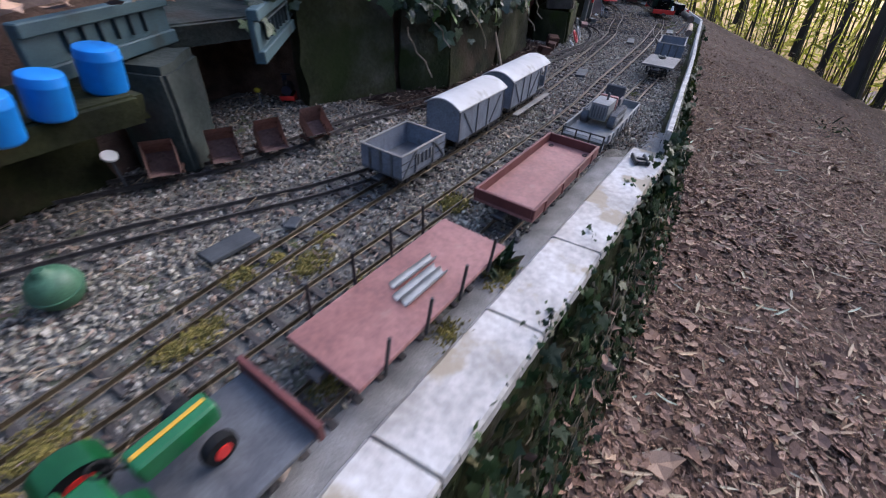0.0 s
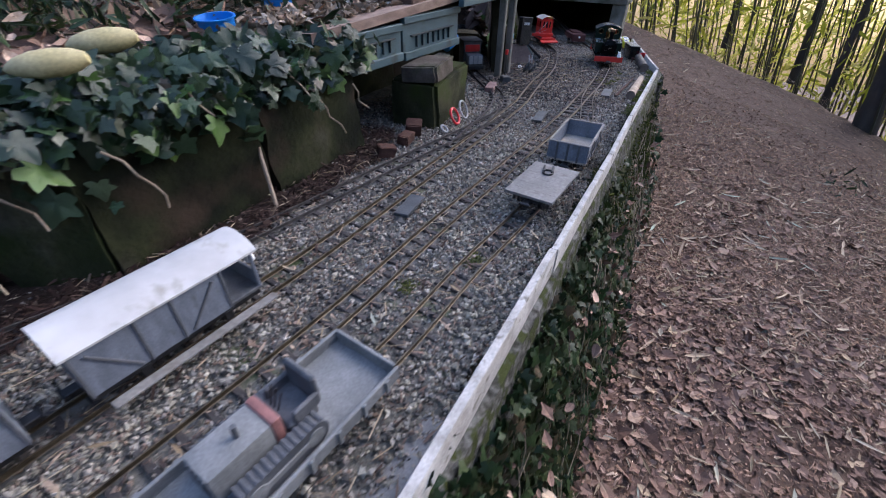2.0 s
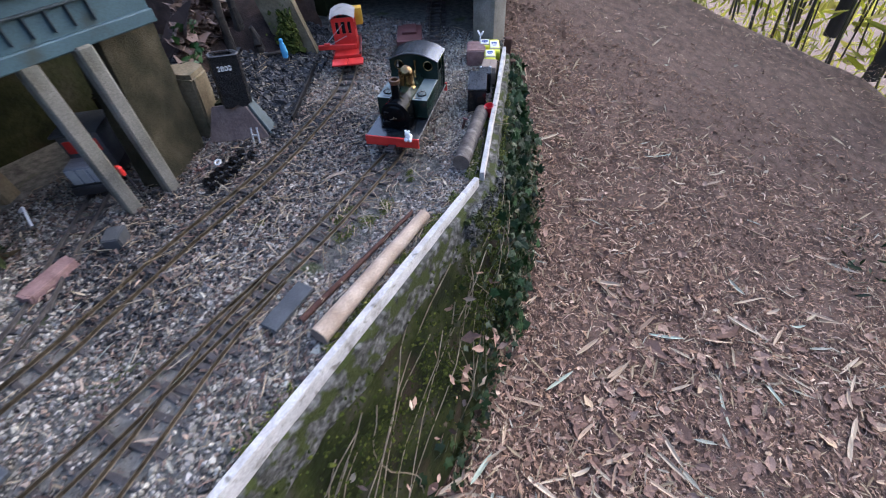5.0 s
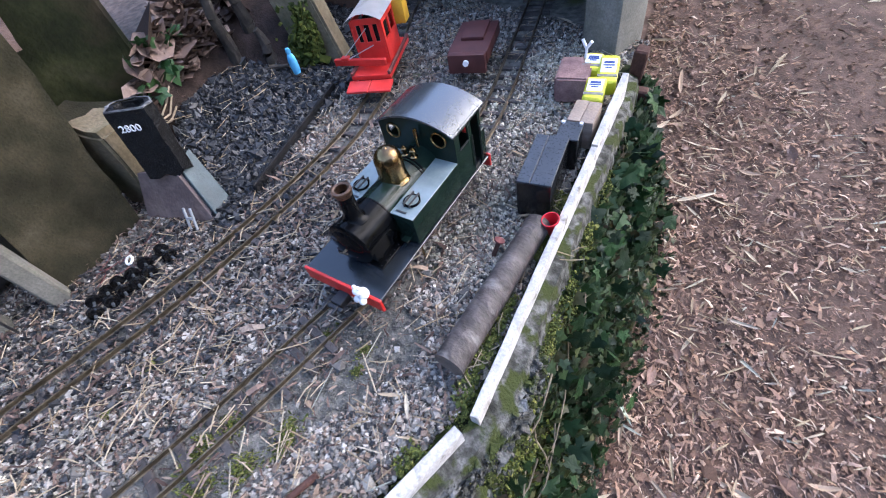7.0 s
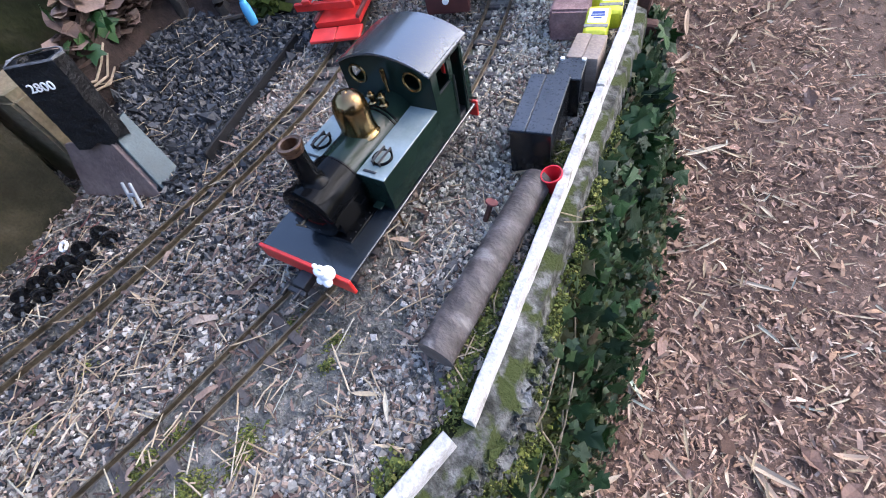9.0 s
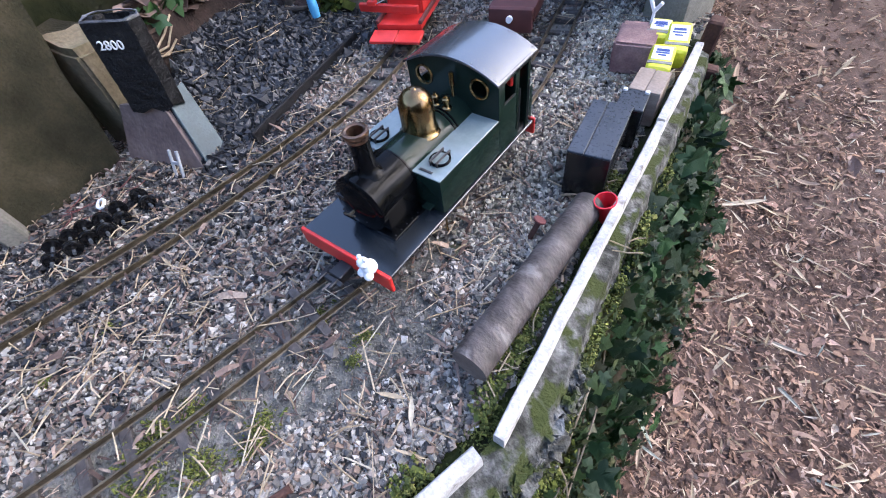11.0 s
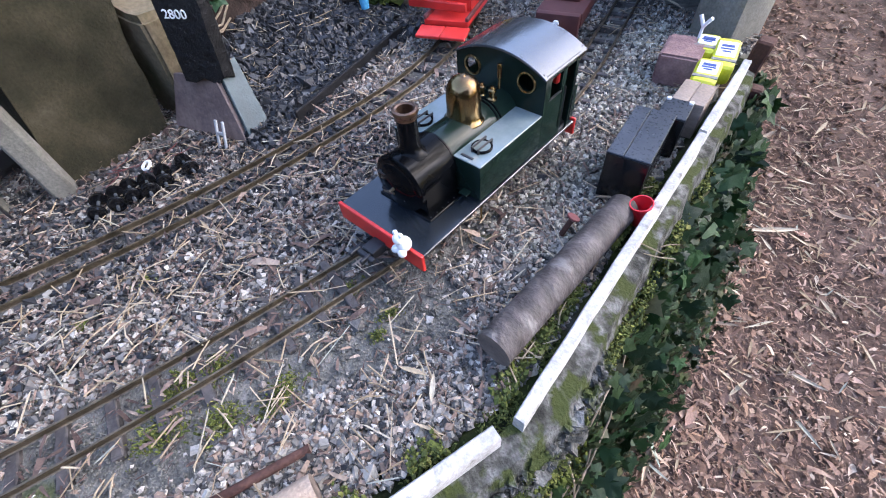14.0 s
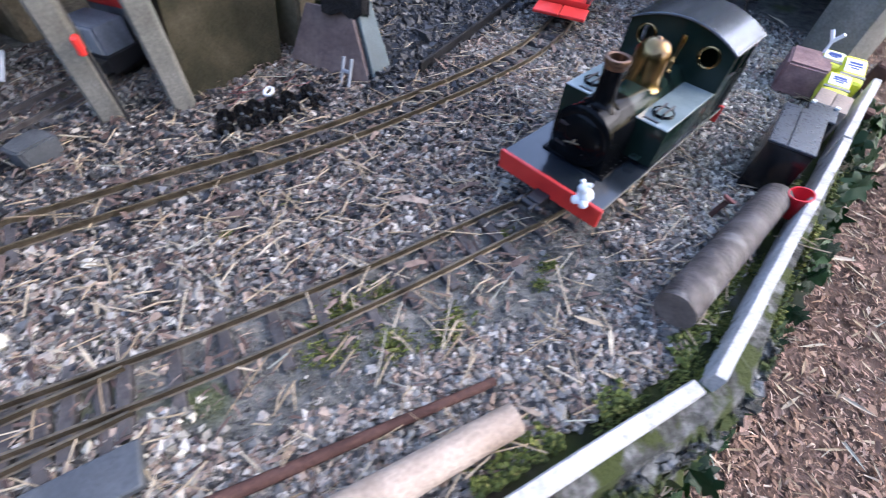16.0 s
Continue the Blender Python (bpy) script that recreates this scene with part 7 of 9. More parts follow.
# hoops by the pier
for x, y, R, r, mt, lab, lean in ((-0.483, 2.288, 0.0265, 0.0045, M_CUP, "red plastic ring leaning on the pier", 62), (-0.485, 2.357, 0.0295, 0.0034, M_HOOP, "white plastic ring leaning on the pier", 66), (-0.53, 2.51, 0.037, 0.0022, M_HOOPGREY, "thin grey hoop leaning on the pier", 70), (-0.476, 2.2, 0.0135, 0.0035, M_SILVER, "small grey ring lying at the pier's foot", 40)):
    bm = bmesh.new()
    torus(bm, R, r, 30, 8)
    solid("ring", bm, mt, at(x, y, R * math.sin(radians(lean)) + r * 0.4, 0, lean, 8), lab, "ring", "hoops")
rock("rusty_block", (-0.552, 2.133, 0.02), (0.05, 0.05, 0.045), M_RUST, "dull purple-brown block by the pier", rot(10, 5, 30), 11.0, 0.06, None, "block")
rock("rusty_block", (-0.535, 2.06, 0.014), (0.035, 0.06, 0.03), M_RUST, "rusty brown scrap in the gravel", rot(0, 8, 10), 12.0, 0.1, None, "block")
rock("rusty_block", (-0.53, 1.95, 0.014), (0.05, 0.04, 0.03), M_RUST, "rusty brown scrap beside the wall track", rot(0, 8, 50), 13.0, 0.1, None, "block")

# blue drums and green float
for x, y, z, r, h, lx, ly, lab in ((-0.785, 0.34, 0.2, 0.03, 0.068, -4, 8, "bright blue plastic drum on the stone ledge"), (-0.735, 0.24, 0.2, 0.0265, 0.06, -6, 8, "bright blue plastic drum beside the girder"), (-0.7, 0.165, 0.2, 0.0265, 0.06, -6, 8, "pale-topped blue plastic drum")):
    bm = bmesh.new()
    lathe(bm, [(r * 0.85, 0), (r * 0.97, h * 0.05), (r, h * 0.1), (r, h * 0.74), (r * 1.015, h * 0.76), (r * 1.015, h * 0.8), (r * 0.99, h * 0.82), (r * 0.98, h * 0.92), (r * 0.93, h * 0.98), (r * 0.8, h * 1.0), (r * 0.2, h * 1.01)], 30)
    solid("plastic_drum", bm, M_BLUE, at(x, y, z, lx, ly, 0), lab, "drum", "blue drums")
bm = bmesh.new()
lathe(bm, [(0.001, -0.04)] + [(0.041 * math.cos(a), 0.041 * math.sin(a)) for a in np.linspace(-1.3, -0.06, 8)] + [(0.043, -0.001), (0.043, 0.002)] + [(0.041 * math.cos(a), 0.041 * math.sin(a)) for a in np.linspace(0.06, 1.2, 7)] + [(0.013, 0.041), (0.008, 0.048), (0.001, 0.049)], 28)
solid("green_float", bm, M_GREENBALL, at(-0.633, 0.112, 0.028, 8, 6, 0) @ Matrix.Scale(0.78, 4), "dull green plastic globe with a seam, on the gravel", "globe")
for x, y, h, r, mt in ((-0.865, 0.335, 0.06, 0.014, M_WHITE), (-0.874, 2.768, 0.05, 0.017, M_WHITE), (-1.0, 0.8, 0.036, 0.008, M_YELLOWPAINT)):
    bm = bmesh.new()
    rod(bm, (0, 0, -0.005), (-0.012, 0.0, h), 0.003, 0.0025, 8)
    t = solid("round_signal", bm, M_DEEPGREY, at(x, y, 0), ("yellow" if mt is M_YELLOWPAINT else "white") + " round disc signal on a thin post", "signal", "disc signals")
    bm = bmesh.new()
    rod(bm, (-0.012, 0, h), (-0.01, 0.0, h + 0.004), r, None, 20)
    part("disc", bm, mt, t, "painted disc")

# small dark engine at the mouth of the opening
t = thing("toy_engine", at(-0.965, 0.868, 0.0, 0, 0, 35), "small dark blue toy engine half in the dark opening", "toy locomotive")
for nm, c, q, mt in (("frame", (0, 0.02, 0.016), (0.036, 0.09, 0.01), M_SATIN), ("cab", (0, 0.05, 0.042), (0.036, 0.034, 0.042), M_TOYBLUE), ("cab_roof", (0, 0.05, 0.065), (0.042, 0.042, 0.005), M_SATIN), ("buffer_beam", (0, -0.027, 0.016), (0.04, 0.005, 0.013), M_RED)):
    bm = bmesh.new()
    box(bm, c, q, None, 0.002, 2)
    part(nm, bm, mt, t)
bm = bmesh.new()
rod(bm, (0, -0.02, 0.034), (0, 0.034, 0.034), 0.014, None, 18)
part("boiler", bm, M_TOYBLUE, t)
bm = bmesh.new()
rod(bm, (0, -0.012, 0.044), (0, -0.012, 0.06), 0.0045, 0.0055, 12)
part("chimney", bm, M_SATIN, t)
for x in (-0.017, 0.017):
    for y in (-0.008, 0.02, 0.048):
        bm = bmesh.new()
        rod(bm, (x - 0.002, y, 0.0105), (x + 0.002, y, 0.0105), 0.0105, None, 14)
        part("wheel", bm, M_RED, t)

# engine in the shed
xa, ya = -0.73, 2.955
t = thing("shed_engine", at(xa, ya, 0.0, 0, 0, 42), "small grey engine with red front standing in the shed", "locomotive")
for nm, c, s, mt in (("frame", (0, 0.05, 0.03), (0.08, 0.16, 0.024), M_SATIN), ("nose", (0, 0.0, 0.06), (0.07, 0.05, 0.04), M_GREYPAINT), ("cab", (0, 0.08, 0.085), (0.085, 0.09, 0.085), M_DEEPGREY), ("front_panel", (0, 0.0335, 0.1), (0.07, 0.004, 0.03), M_RED), ("cab_roof", (0, 0.08, 0.131), (0.095, 0.11, 0.006), M_SLATE), ("buffer", (0, -0.035, 0.03), (0.075, 0.012, 0.018), M_SATIN)):
    bm = bmesh.new()
    box(bm, c, s, None, 0.003, 2)
    part(nm, bm, mt, t)
for x in (-0.022, 0.0, 0.022):
    bm = bmesh.new()
    box(bm, (x, -0.0262, 0.06), (0.018, 0.003, 0.036), None, 0.001)
    part("grille_panel", bm, M_SILVER, t)
for y in (0.0, 0.1):
    for x in (-0.0225, 0.0225):
        part("wheel", wheel_mesh(bmesh.new(), x, y, 0.0235, 0.0125, 0.007, 14), M_SATIN, t)
bm = bmesh.new()
rod(bm, (0, 0, 0), (0, 0, 0.1), 0.0022, None, 8)
t = solid("signal_post", bm, M_SATIN, at(-0.572, 2.965, 0), "thin dark signal post with a red arm", "signal")
bm = bmesh.new()
box(bm, (0.0, -0.004, 0.105), (0.014, 0.008, 0.022), None, 0.002)
part("arm", bm, M_RED, t, "red signal arm")
bm = bmesh.new()
rod(bm, (0, 0, 0), (0.0, 0.03, 0.03), 0.003, None, 8)
rod(bm, (0, 0.03, 0.03), (-0.012, 0.034, 0.02), 0.003, None, 8)
solid("white_lever", bm, M_WHITE, at(-0.755, 2.805, 0.002, 0, 0, 60), "small white lever beside the shed track", "lever")
bm = bmesh.new()
rod(bm, (0, 0, 0), (0, 0, 0.02), 0.0025, None, 8)
rod(bm, (0, 0, 0.02), (-0.01, 0, 0.035), 0.003, None, 8)
rod(bm, (0, 0, 0.02), (0.01, 0, 0.035), 0.003, None, 8)
solid("forked_marker", bm, M_WHITE, at(-0.262, 4.0, 0.048), "pale forked marker on the brick", "marker")

# red crane engine and the red wagon by the tunnel
t = thing("crane_engine", at(-0.622, 3.745, 0.0, 0, 0, 37), "bright red crane engine with grey roof near the tunnel", "locomotive")
# Black block fills the cab to stand in for shade behind its windows.
for nm, c, s, mt in (("deck", (0, 0.06, 0.045), (0.09, 0.17, 0.01), M_RED), ("chassis", (0, 0.06, 0.035), (0.07, 0.16, 0.014), M_RUBBER), ("interior", (0, 0.066, 0.09), (0.05, 0.07, 0.08), M_RUBBER), ("rear_box", (0.042, 0.125, 0.12), (0.036, 0.035, 0.05), M_AMBER)):
    bm = bmesh.new()
    box(bm, c, s, None, 0.0015, 2)
    part(nm, bm, mt, t)
for x in (-0.0255, 0.0255):
    bm = bmesh.new()
    box(bm, (x, -0.045, 0.036), (0.0495, 0.036, 0.006), rot(9, 0, 0), 0.001)
    part("front_step", bm, M_RED, t)
def red_bar(name, c, size):
    bm = bmesh.new()
    box(bm, c, size, None, 0.0008)
    part(name, bm, M_RED, t)


for y in (0.026, 0.108):
    red_bar("cab_panel", (0, y, 0.074), (0.064, 0.004, 0.048))
    for x in (-0.028, -0.01, 0.01, 0.028):
        red_bar("cab_post", (x, y, 0.115), (0.008, 0.004, 0.04))
    red_bar("cab_beam", (0, y, 0.139), (0.064, 0.004, 0.012))
for x in (-0.034, 0.034):
    red_bar("cab_panel", (x, 0.067, 0.074), (0.004, 0.086, 0.048))
    for y in (0.029, 0.067, 0.105):
        red_bar("cab_post", (x, y, 0.115), (0.004, 0.01, 0.04))
    red_bar("cab_beam", (x, 0.067, 0.136), (0.004, 0.086, 0.01))
for x in (-0.043, 0.043):
    bm = bmesh.new()
    box(bm, (x, 0.06, 0.0535), (0.006, 0.17, 0.007), None, 0.0008)
    part("sill", bm, M_OXIDE, t)
bm = bmesh.new()
box(bm, (-0.028, 0.006, 0.066), (0.125, 0.009, 0.014), rot(0, 0, -6), 0.001)
box(bm, (-0.06, 0.006, 0.076), (0.018, 0.012, 0.008), None, 0.001)
part("jib", bm, M_RED, t)
bm = bmesh.new()
rod(bm, (-0.062, 0.006, 0.078), (0.0, 0.022, 0.128), 0.0009, None, 6)
rod(bm, (-0.052, 0.006, 0.074), (0.006, 0.022, 0.092), 0.0009, None, 6)
part("jib_stay", bm, M_SILVER, t, "thin bright jib stays")
bm = bmesh.new()
sheet(bm, [[(x, y, 0.159 - 0.014 * (x / 0.04) ** 2) for x in np.linspace(-0.04, 0.04, 13)] for y in (0.012, 0.122)])
bmesh.ops.solidify(bm, geom=list(bm.faces), thickness=0.004)
part("roof", bm, M_PALEROOF, t, "pale grey curved roof")
for y in (0.02, 0.1):
    for x in (-0.0225, 0.0225):
        part("wheel", wheel_mesh(bmesh.new(), x, y, 0.0235, 0.0125, 0.007, 14), M_SATIN, t)
t = thing("red_wagon", at(-0.487, 3.915, 0.0, 0, 0, 32), "dark red wagon standing at the tunnel mouth", "wagon")
for nm, c, s in (("body", (0, 0.03, 0.052), (0.085, 0.14, 0.026)), ("end", (0, -0.045, 0.045), (0.08, 0.016, 0.04)), ("rack", (0, 0.05, 0.068), (0.05, 0.08, 0.008))):
    bm = bmesh.new()
    box(bm, c, s, None, 0.003, 2)
    part(nm, bm, M_DARKRED, t)
bm = bmesh.new()
rod(bm, (0.0, -0.054, 0.05), (0.0, -0.06, 0.05), 0.006, None, 10)
part("lamp", bm, M_WHITE, t, "pale lamp")
for y in (0.0, 0.07):
    for x in (-0.0225, 0.0225):
        part("wheel", wheel_mesh(bmesh.new(), x, y, 0.0235, 0.0125, 0.007, 14), M_SATIN, t)
bm = bmesh.new()
lathe(bm, [(0.011, 0), (0.013, 0.02), (0.012, 0.045), (0.009, 0.055), (0.006, 0.058), (0.008, 0.066), (0.006, 0.074), (0.001, 0.076)], 14)
solid("doll", bm, M_SKYBLUE, at(-0.805, 3.645, 0.04) @ Matrix.Scale(0.78, 4), "small blue dressed doll at the back of the yard", "figurine")
for x, y, s in ((-0.05, 1.115, 1), ):
    bm = bmesh.new()
    for xx in (-0.014, 0.014):
        box(bm, (xx, 0, 0.006), (0.007, 0.048, 0.012), None, 0.002)
    for yy in (-0.014, 0.006):
        box(bm, (0, yy, 0.005), (0.034, 0.007, 0.008), None, 0.0015)
    box(bm, (0, 0.0, 0.003), (0.03, 0.04, 0.004), None, 0.001)
    solid("metal_bracket", bm, M_SATIN, at(0.0, 1.04, 0.011, 0, 0, 20), "black metal bracket lying on the coping", "bracket")
for x, y, z, s, a in ((-1.0, 2.25, 0.36, (0.05, 0.24, 0.045), 8), (-1.35, 2.15, 0.32, (0.09, 0.26, 0.05), 40)):
    bm = bmesh.new()
    box(bm, (0, 0, s[2] / 2), s, None, 0.006, 2)
    box(bm, (0, 0, s[2] * 0.9), (s[0] * 1.1, s[1] * 1.05, s[2] * 0.15), None, 0.002)
    solid("red_tray", bm, M_FADEDRED, at(x, y, z, 0, 0, a), "red plastic tray lying on the raised bed", "tray")
for x, y, z in ((-0.86, 1.25, 0.335), (-0.85, 1.0, 0.325), (-0.72, 2.63, 0.17)):
    bm = bmesh.new()
    lathe(bm, [(0.026, 0), (0.032, 0.004), (0.033, 0.05), (0.03, 0.062), (0.02, 0.066), (0.001, 0.066)], 24)
    solid("blue_tub", bm, M_BLUE, at(x, y, z, 25, 60, RNG.uniform(0, 180)), "blue plastic tub lying among the leaves", "tub", "blue tubs")
# whistle board by the far track
wb = solid("whistle_board", rod(bmesh.new(), (0, 0, -0.005), (0, 0, 0.046), 0.0022, None, 8), M_SATIN, at(-0.519, 3.995, 0, 0, 0, 45), "thin post with a round lettered whistle board", "sign")
bm = bmesh.new()
rod(bm, (0, -0.003, 0.046), (0, 0.0, 0.046), 0.0125, None, 24)
part("disc", bm, M_WHITE, wb, "white disc with dark centre")
bm = bmesh.new()
rod(bm, (0, -0.0036, 0.046), (0, -0.001, 0.046), 0.0105, None, 24)
part("face", bm, M_SATIN, wb)
txt = bpy.data.curves.new("letter", "FONT")
txt.body, txt.size, txt.extrude, txt.align_x = "W", 0.016 * S, 0.0003, "CENTER"
ob = new("letter", txt)
ob.data.materials.append(M_WHITE)
ob.parent = wb
ob.matrix_basis = pose(0, S * -0.0042, S * (0.046 - 0.0055), 90, 0, 0)
tagged(ob, "white letter")
# frayed red twine by the wheel sets
tw_ = thing("red_twine", at(0, 0), "frayed bits of faded red twine in the litter", "twine")
for k in range(9):
    x, y, a = -0.575 + RNG.uniform(-0.03, 0.03), 3.135 + RNG.uniform(-0.05, 0.05), RNG.uniform(0.3, 1.6)
    bm = bmesh.new()
    pts = [Vector((x + 0.009 * j * math.cos(a + 0.25 * j), y + 0.009 * j * math.sin(a + 0.25 * j), 0.006 + 0.002 * math.sin(j))) for j in range(5)]
    for a_, b_ in zip(pts, pts[1:]):
        rod(bm, a_, b_, 0.0006, 0.0006, 5)
    part("strand", bm, M_OXIDE, tw_)
# odds and ends round the shed mouth
rock("grey_block", (-0.685, 2.645, 0.028), (0.075, 0.06, 0.062), M_BLUESLATE, "purple-grey stone block by the shed track", rot(8, 14, 30), 15.0, 0.05, None, "stone")
rock("mossy_stone", (-0.77, 2.575, 0.035), (0.11, 0.1, 0.1), M_WALLMOSS_SLAB, "mossy green stone at the shed mouth", rot(0, 20, 25), 16.0, 0.07)
rock("dark_stone", (-0.532, 2.866, 0.012), (0.035, 0.045, 0.03), M_SLATE, "dark stone lying near the concrete posts", rot(0, 0, 40), 17.0, 0.08)
rock("dark_stone", (-0.545, 2.74, 0.008), (0.035, 0.1, 0.02), M_BRICK, "long purple stone lying beside the shed track", rot(0, 0, 12), 18.0, 0.06)
bm = bmesh.new()
box(bm, (0, 0, 0.05), (0.06, 0.012, 0.11), None, 0.002)
solid("rusty_plate", bm, M_OXIDE, at(-0.915, 2.735, 0, 0, 12, 30), "rust-red plate leaning in the shed", "plate")
bm = bmesh.new()
box(bm, (0, 0, 0.1), (0.16, 0.014, 0.2), None, 0.002)
solid("brown_board", bm, M_BLOCK, at(-0.99, 2.66, 0, 0, 8, 32), "brown board standing in the shed mouth", "board")
bm = bmesh.new()
for c, r in (((0, 0, 0.012), 0.009), ((0, 0, 0.028), 0.0075), ((0.002, 0, 0.04), 0.0045)):
    bmesh.ops.create_icosphere(bm, subdivisions=2, radius=r, matrix=Matrix.Translation(c))
solid("toy_figure", bm, M_WHITE, at(-0.785, 2.72, 0), "small white toy figure beside the shed track", "figurine")
bm = bmesh.new()
rod(bm, (0, -0.004, 0), (0, 0.004, 0), 0.005, None, 10)
solid("red_button", bm, M_OXIDE, at(-0.775, 2.712, 0.03, 0, 0, 40), "small red disc held by the toy figure", "toy part")


# ---- ivy, bamboo and trees ----
FULL = [(0, -0.4), (0.28, -0.62), (0.7, -0.54), (0.54, -0.2), (0.97, 0.15), (0.49, 0.29), (0.3, 0.6), (0, 1.03), (-0.3, 0.6), (-0.49, 0.29), (-0.97, 0.15), (-0.54, -0.2), (-0.7, -0.54), (-0.28, -0.62)]


def ivy_leaf_mesh(seed, mat=None):
    """A five-lobed leaf, bowed across and drooping at the tip, with rounded bays between its lobes."""
    r = random.Random(seed)
    bm = bmesh.new()
    rim = [Vector((x, y)) * (1 + r.uniform(-0.1, 0.1)) for x, y in FULL]
    out = []
    for k, q in enumerate(rim):
        nxt = rim[(k + 1) % 14]
        mid = (q + nxt) / 2
        out += [q, mid + mid.normalized() * (0.05 if k % 2 else 0.03)]
    def up(x, y):
        return -0.22 * x * x + 0.1 * abs(x) - 0.16 * max(0, y) ** 2 + 0.05 * math.sin(5 * x + seed) * math.cos(4 * y)
    vs = [bm.verts.new((q.x, q.y, up(q.x, q.y))) for q in out]
    inner = [bm.verts.new((q.x * 0.5, q.y * 0.5 - 0.04, up(q.x * 0.5, q.y * 0.5))) for q in out]
    c = bm.verts.new((0, -0.1, -0.02))
    n = len(vs)
    for k in range(n):
        j = (k + 1) % n
        bm.faces.new((vs[k], vs[j], inner[j], inner[k]))
        bm.faces.new((inner[k], inner[j], c))
    return mesh_from(bm, "leaf", mat or M_IVY)


IVY = [ivy_leaf_mesh(k) for k in range(5)]
BROAD = [ivy_leaf_mesh(k + 10, M_BEDIVY) for k in range(5)]
SPRIG = [ivy_leaf_mesh(k + 20, M_SPRIG) for k in range(5)]
IV = np.array([(0, -0.1, 0.0)] + [(x, y, -0.1 * abs(x) - 0.14 * max(0, y) ** 2) for x, y in FULL], float)
IV_F = np.array([(1 + k, 1 + (k + 1) % 14, 0) for k in range(14)])


def leaf_turn(out, droop):
    """Leaves face along 'out', with their tips hanging."""
    out = Vector(out).normalized()
    tip = (Vector((0, 0, -1)) + out * droop + Vector(RNG.normal(0, 0.45, 3))).normalized()
    nrm = (out + Vector(RNG.normal(0, 0.38, 3)))
    nrm = (nrm - tip * nrm.dot(tip)).normalized()
    x = tip.cross(nrm)
    return Matrix((x, tip, nrm)).transposed()


def stems(paths, parent, r=0.0022, name="stem"):
    for pts in paths:
        bm = bmesh.new()
        for a, b in zip(pts, pts[1:]):
            rod(bm, a, b, r, r * 0.9, 6, False)
        part(name, bm, M_VINE, parent)


def face_point(y, t):
    """A point on the path-side wall face, t of the way down."""
    xt, xf = float(curve_at(WALL, y)), float(curve_at(FOOT, y))
    zf = float(path_z(xf, y))
    return Vector((xt + (xf - xt) * t**1.25, y, -0.01 + (zf + 0.01) * t))


def wall_ivy():
    t = thing("wall_ivy", at(0, 0), "dark green ivy trailing down the mossy path-side wall", "ivy")
    clumps = [(0.15, 0.36, 0.22), (0.5, 0.36, 0.22), (0.85, 0.34, 0.22), (1.2, 0.26, 0.24), (1.55, 0.26, 0.26), (1.9, 0.3, 0.28), (2.25, 0.5, 0.26), (3.1, 0.85, 0.13), (3.42, 0.62, 0.18), (3.56, 0.45, 0.2), (3.7, 0.34, 0.2), (3.83, 0.28, 0.2), (3.95, 0.25, 0.2), (4.05, 0.22, 0.18)]
    weight = np.array([1.3, 1.5, 1.5, 2.0, 2.2, 2.0, 1.1, 0.6, 1.1, 1.4, 1.6, 1.6, 1.4, 0.8])
    weight = weight / weight.sum()
    for k in range(300):
        c = clumps[RNG.choice(len(clumps), p=weight)] if k < 150 else clumps[8 + k % 6]
        y, u = c[0] + RNG.normal(0, 0.07), float(np.clip(c[1] + RNG.normal(0, c[2]), 0.06, 1.0))
        y = min(y, 4.1)
        p = face_point(y, u) + Vector((RNG.uniform(0.01, 0.05), 0, RNG.uniform(-0.01, 0.02)))
        size = RNG.uniform(0.013, 0.028) if y > 3.2 else RNG.uniform(0.011, 0.023)
        o = new("leaf", IVY[k % 5])
        o.parent = t
        o.matrix_basis = Matrix.Translation(p * S) @ leaf_turn((0.8, -0.3, 0.5), 0.3).to_4x4() @ Matrix.Scale(size, 4)
    pts = []
    for k in range(9500):
        c = clumps[RNG.choice(len(clumps), p=weight)]
        y, u = min(c[0] + RNG.normal(0, 0.13), 4.1), float(np.clip(c[1] + RNG.normal(0.12, c[2] * 1.25), 0.06, 1.05))
        pts.append(face_point(y, u) + Vector((RNG.uniform(0.0, 0.03), 0, RNG.uniform(-0.015, 0.015))))
    turns = np.array([np.array(leaf_turn((0.8, -0.15, 0.5), 0.3)) for _ in pts])
    sz = RNG.uniform(0.006, 0.018, (len(pts), 1)) * np.array([0.85 if q.y > 3.2 else 1.1 for q in pts])[:, None]
    v, f = scatter(IV, IV_F, np.array(pts), sz, turns, 0.15)
    mass("small_leaves", v, f, M_IVYMASS, "small ivy leaves", "", t)
    runs = []
    for k in range(84):
        y, u = RNG.uniform(0.0, 4.0), RNG.uniform(0.08, 0.3)
        run, dy = [], RNG.normal(-0.03, 0.02)
        for j in range(12):
            run.append(face_point(y, min(1.0, u)) + Vector((0.012 + 0.014 * math.sin(j * 0.9 + k), 0, 0)))
            dy += RNG.normal(0, 0.007)
            y += dy
            u += RNG.uniform(0.035, 0.075)
        runs.append(run)
    stems(runs, t, 0.0013, "vine")
    return t


wall_ivy()

# dead leaves caught on the wall face
n = 400
p = np.array([face_point(a, b) + Vector((RNG.uniform(0.015, 0.04), 0, 0)) for a, b in zip(RNG.uniform(0.0, 3.3, n), RNG.uniform(0.2, 1.0, n))])
sz = RNG.lognormal(-4.3, 0.3, n)
v, f = scatter(OAK, OAK_F, p, np.c_[sz * 0.6, sz, sz * 0.6], spins(n, 0.9), 0.25)
mass("caught_leaves", v, f, M_LITTER, "dead leaves caught on the wall face", "leaves")


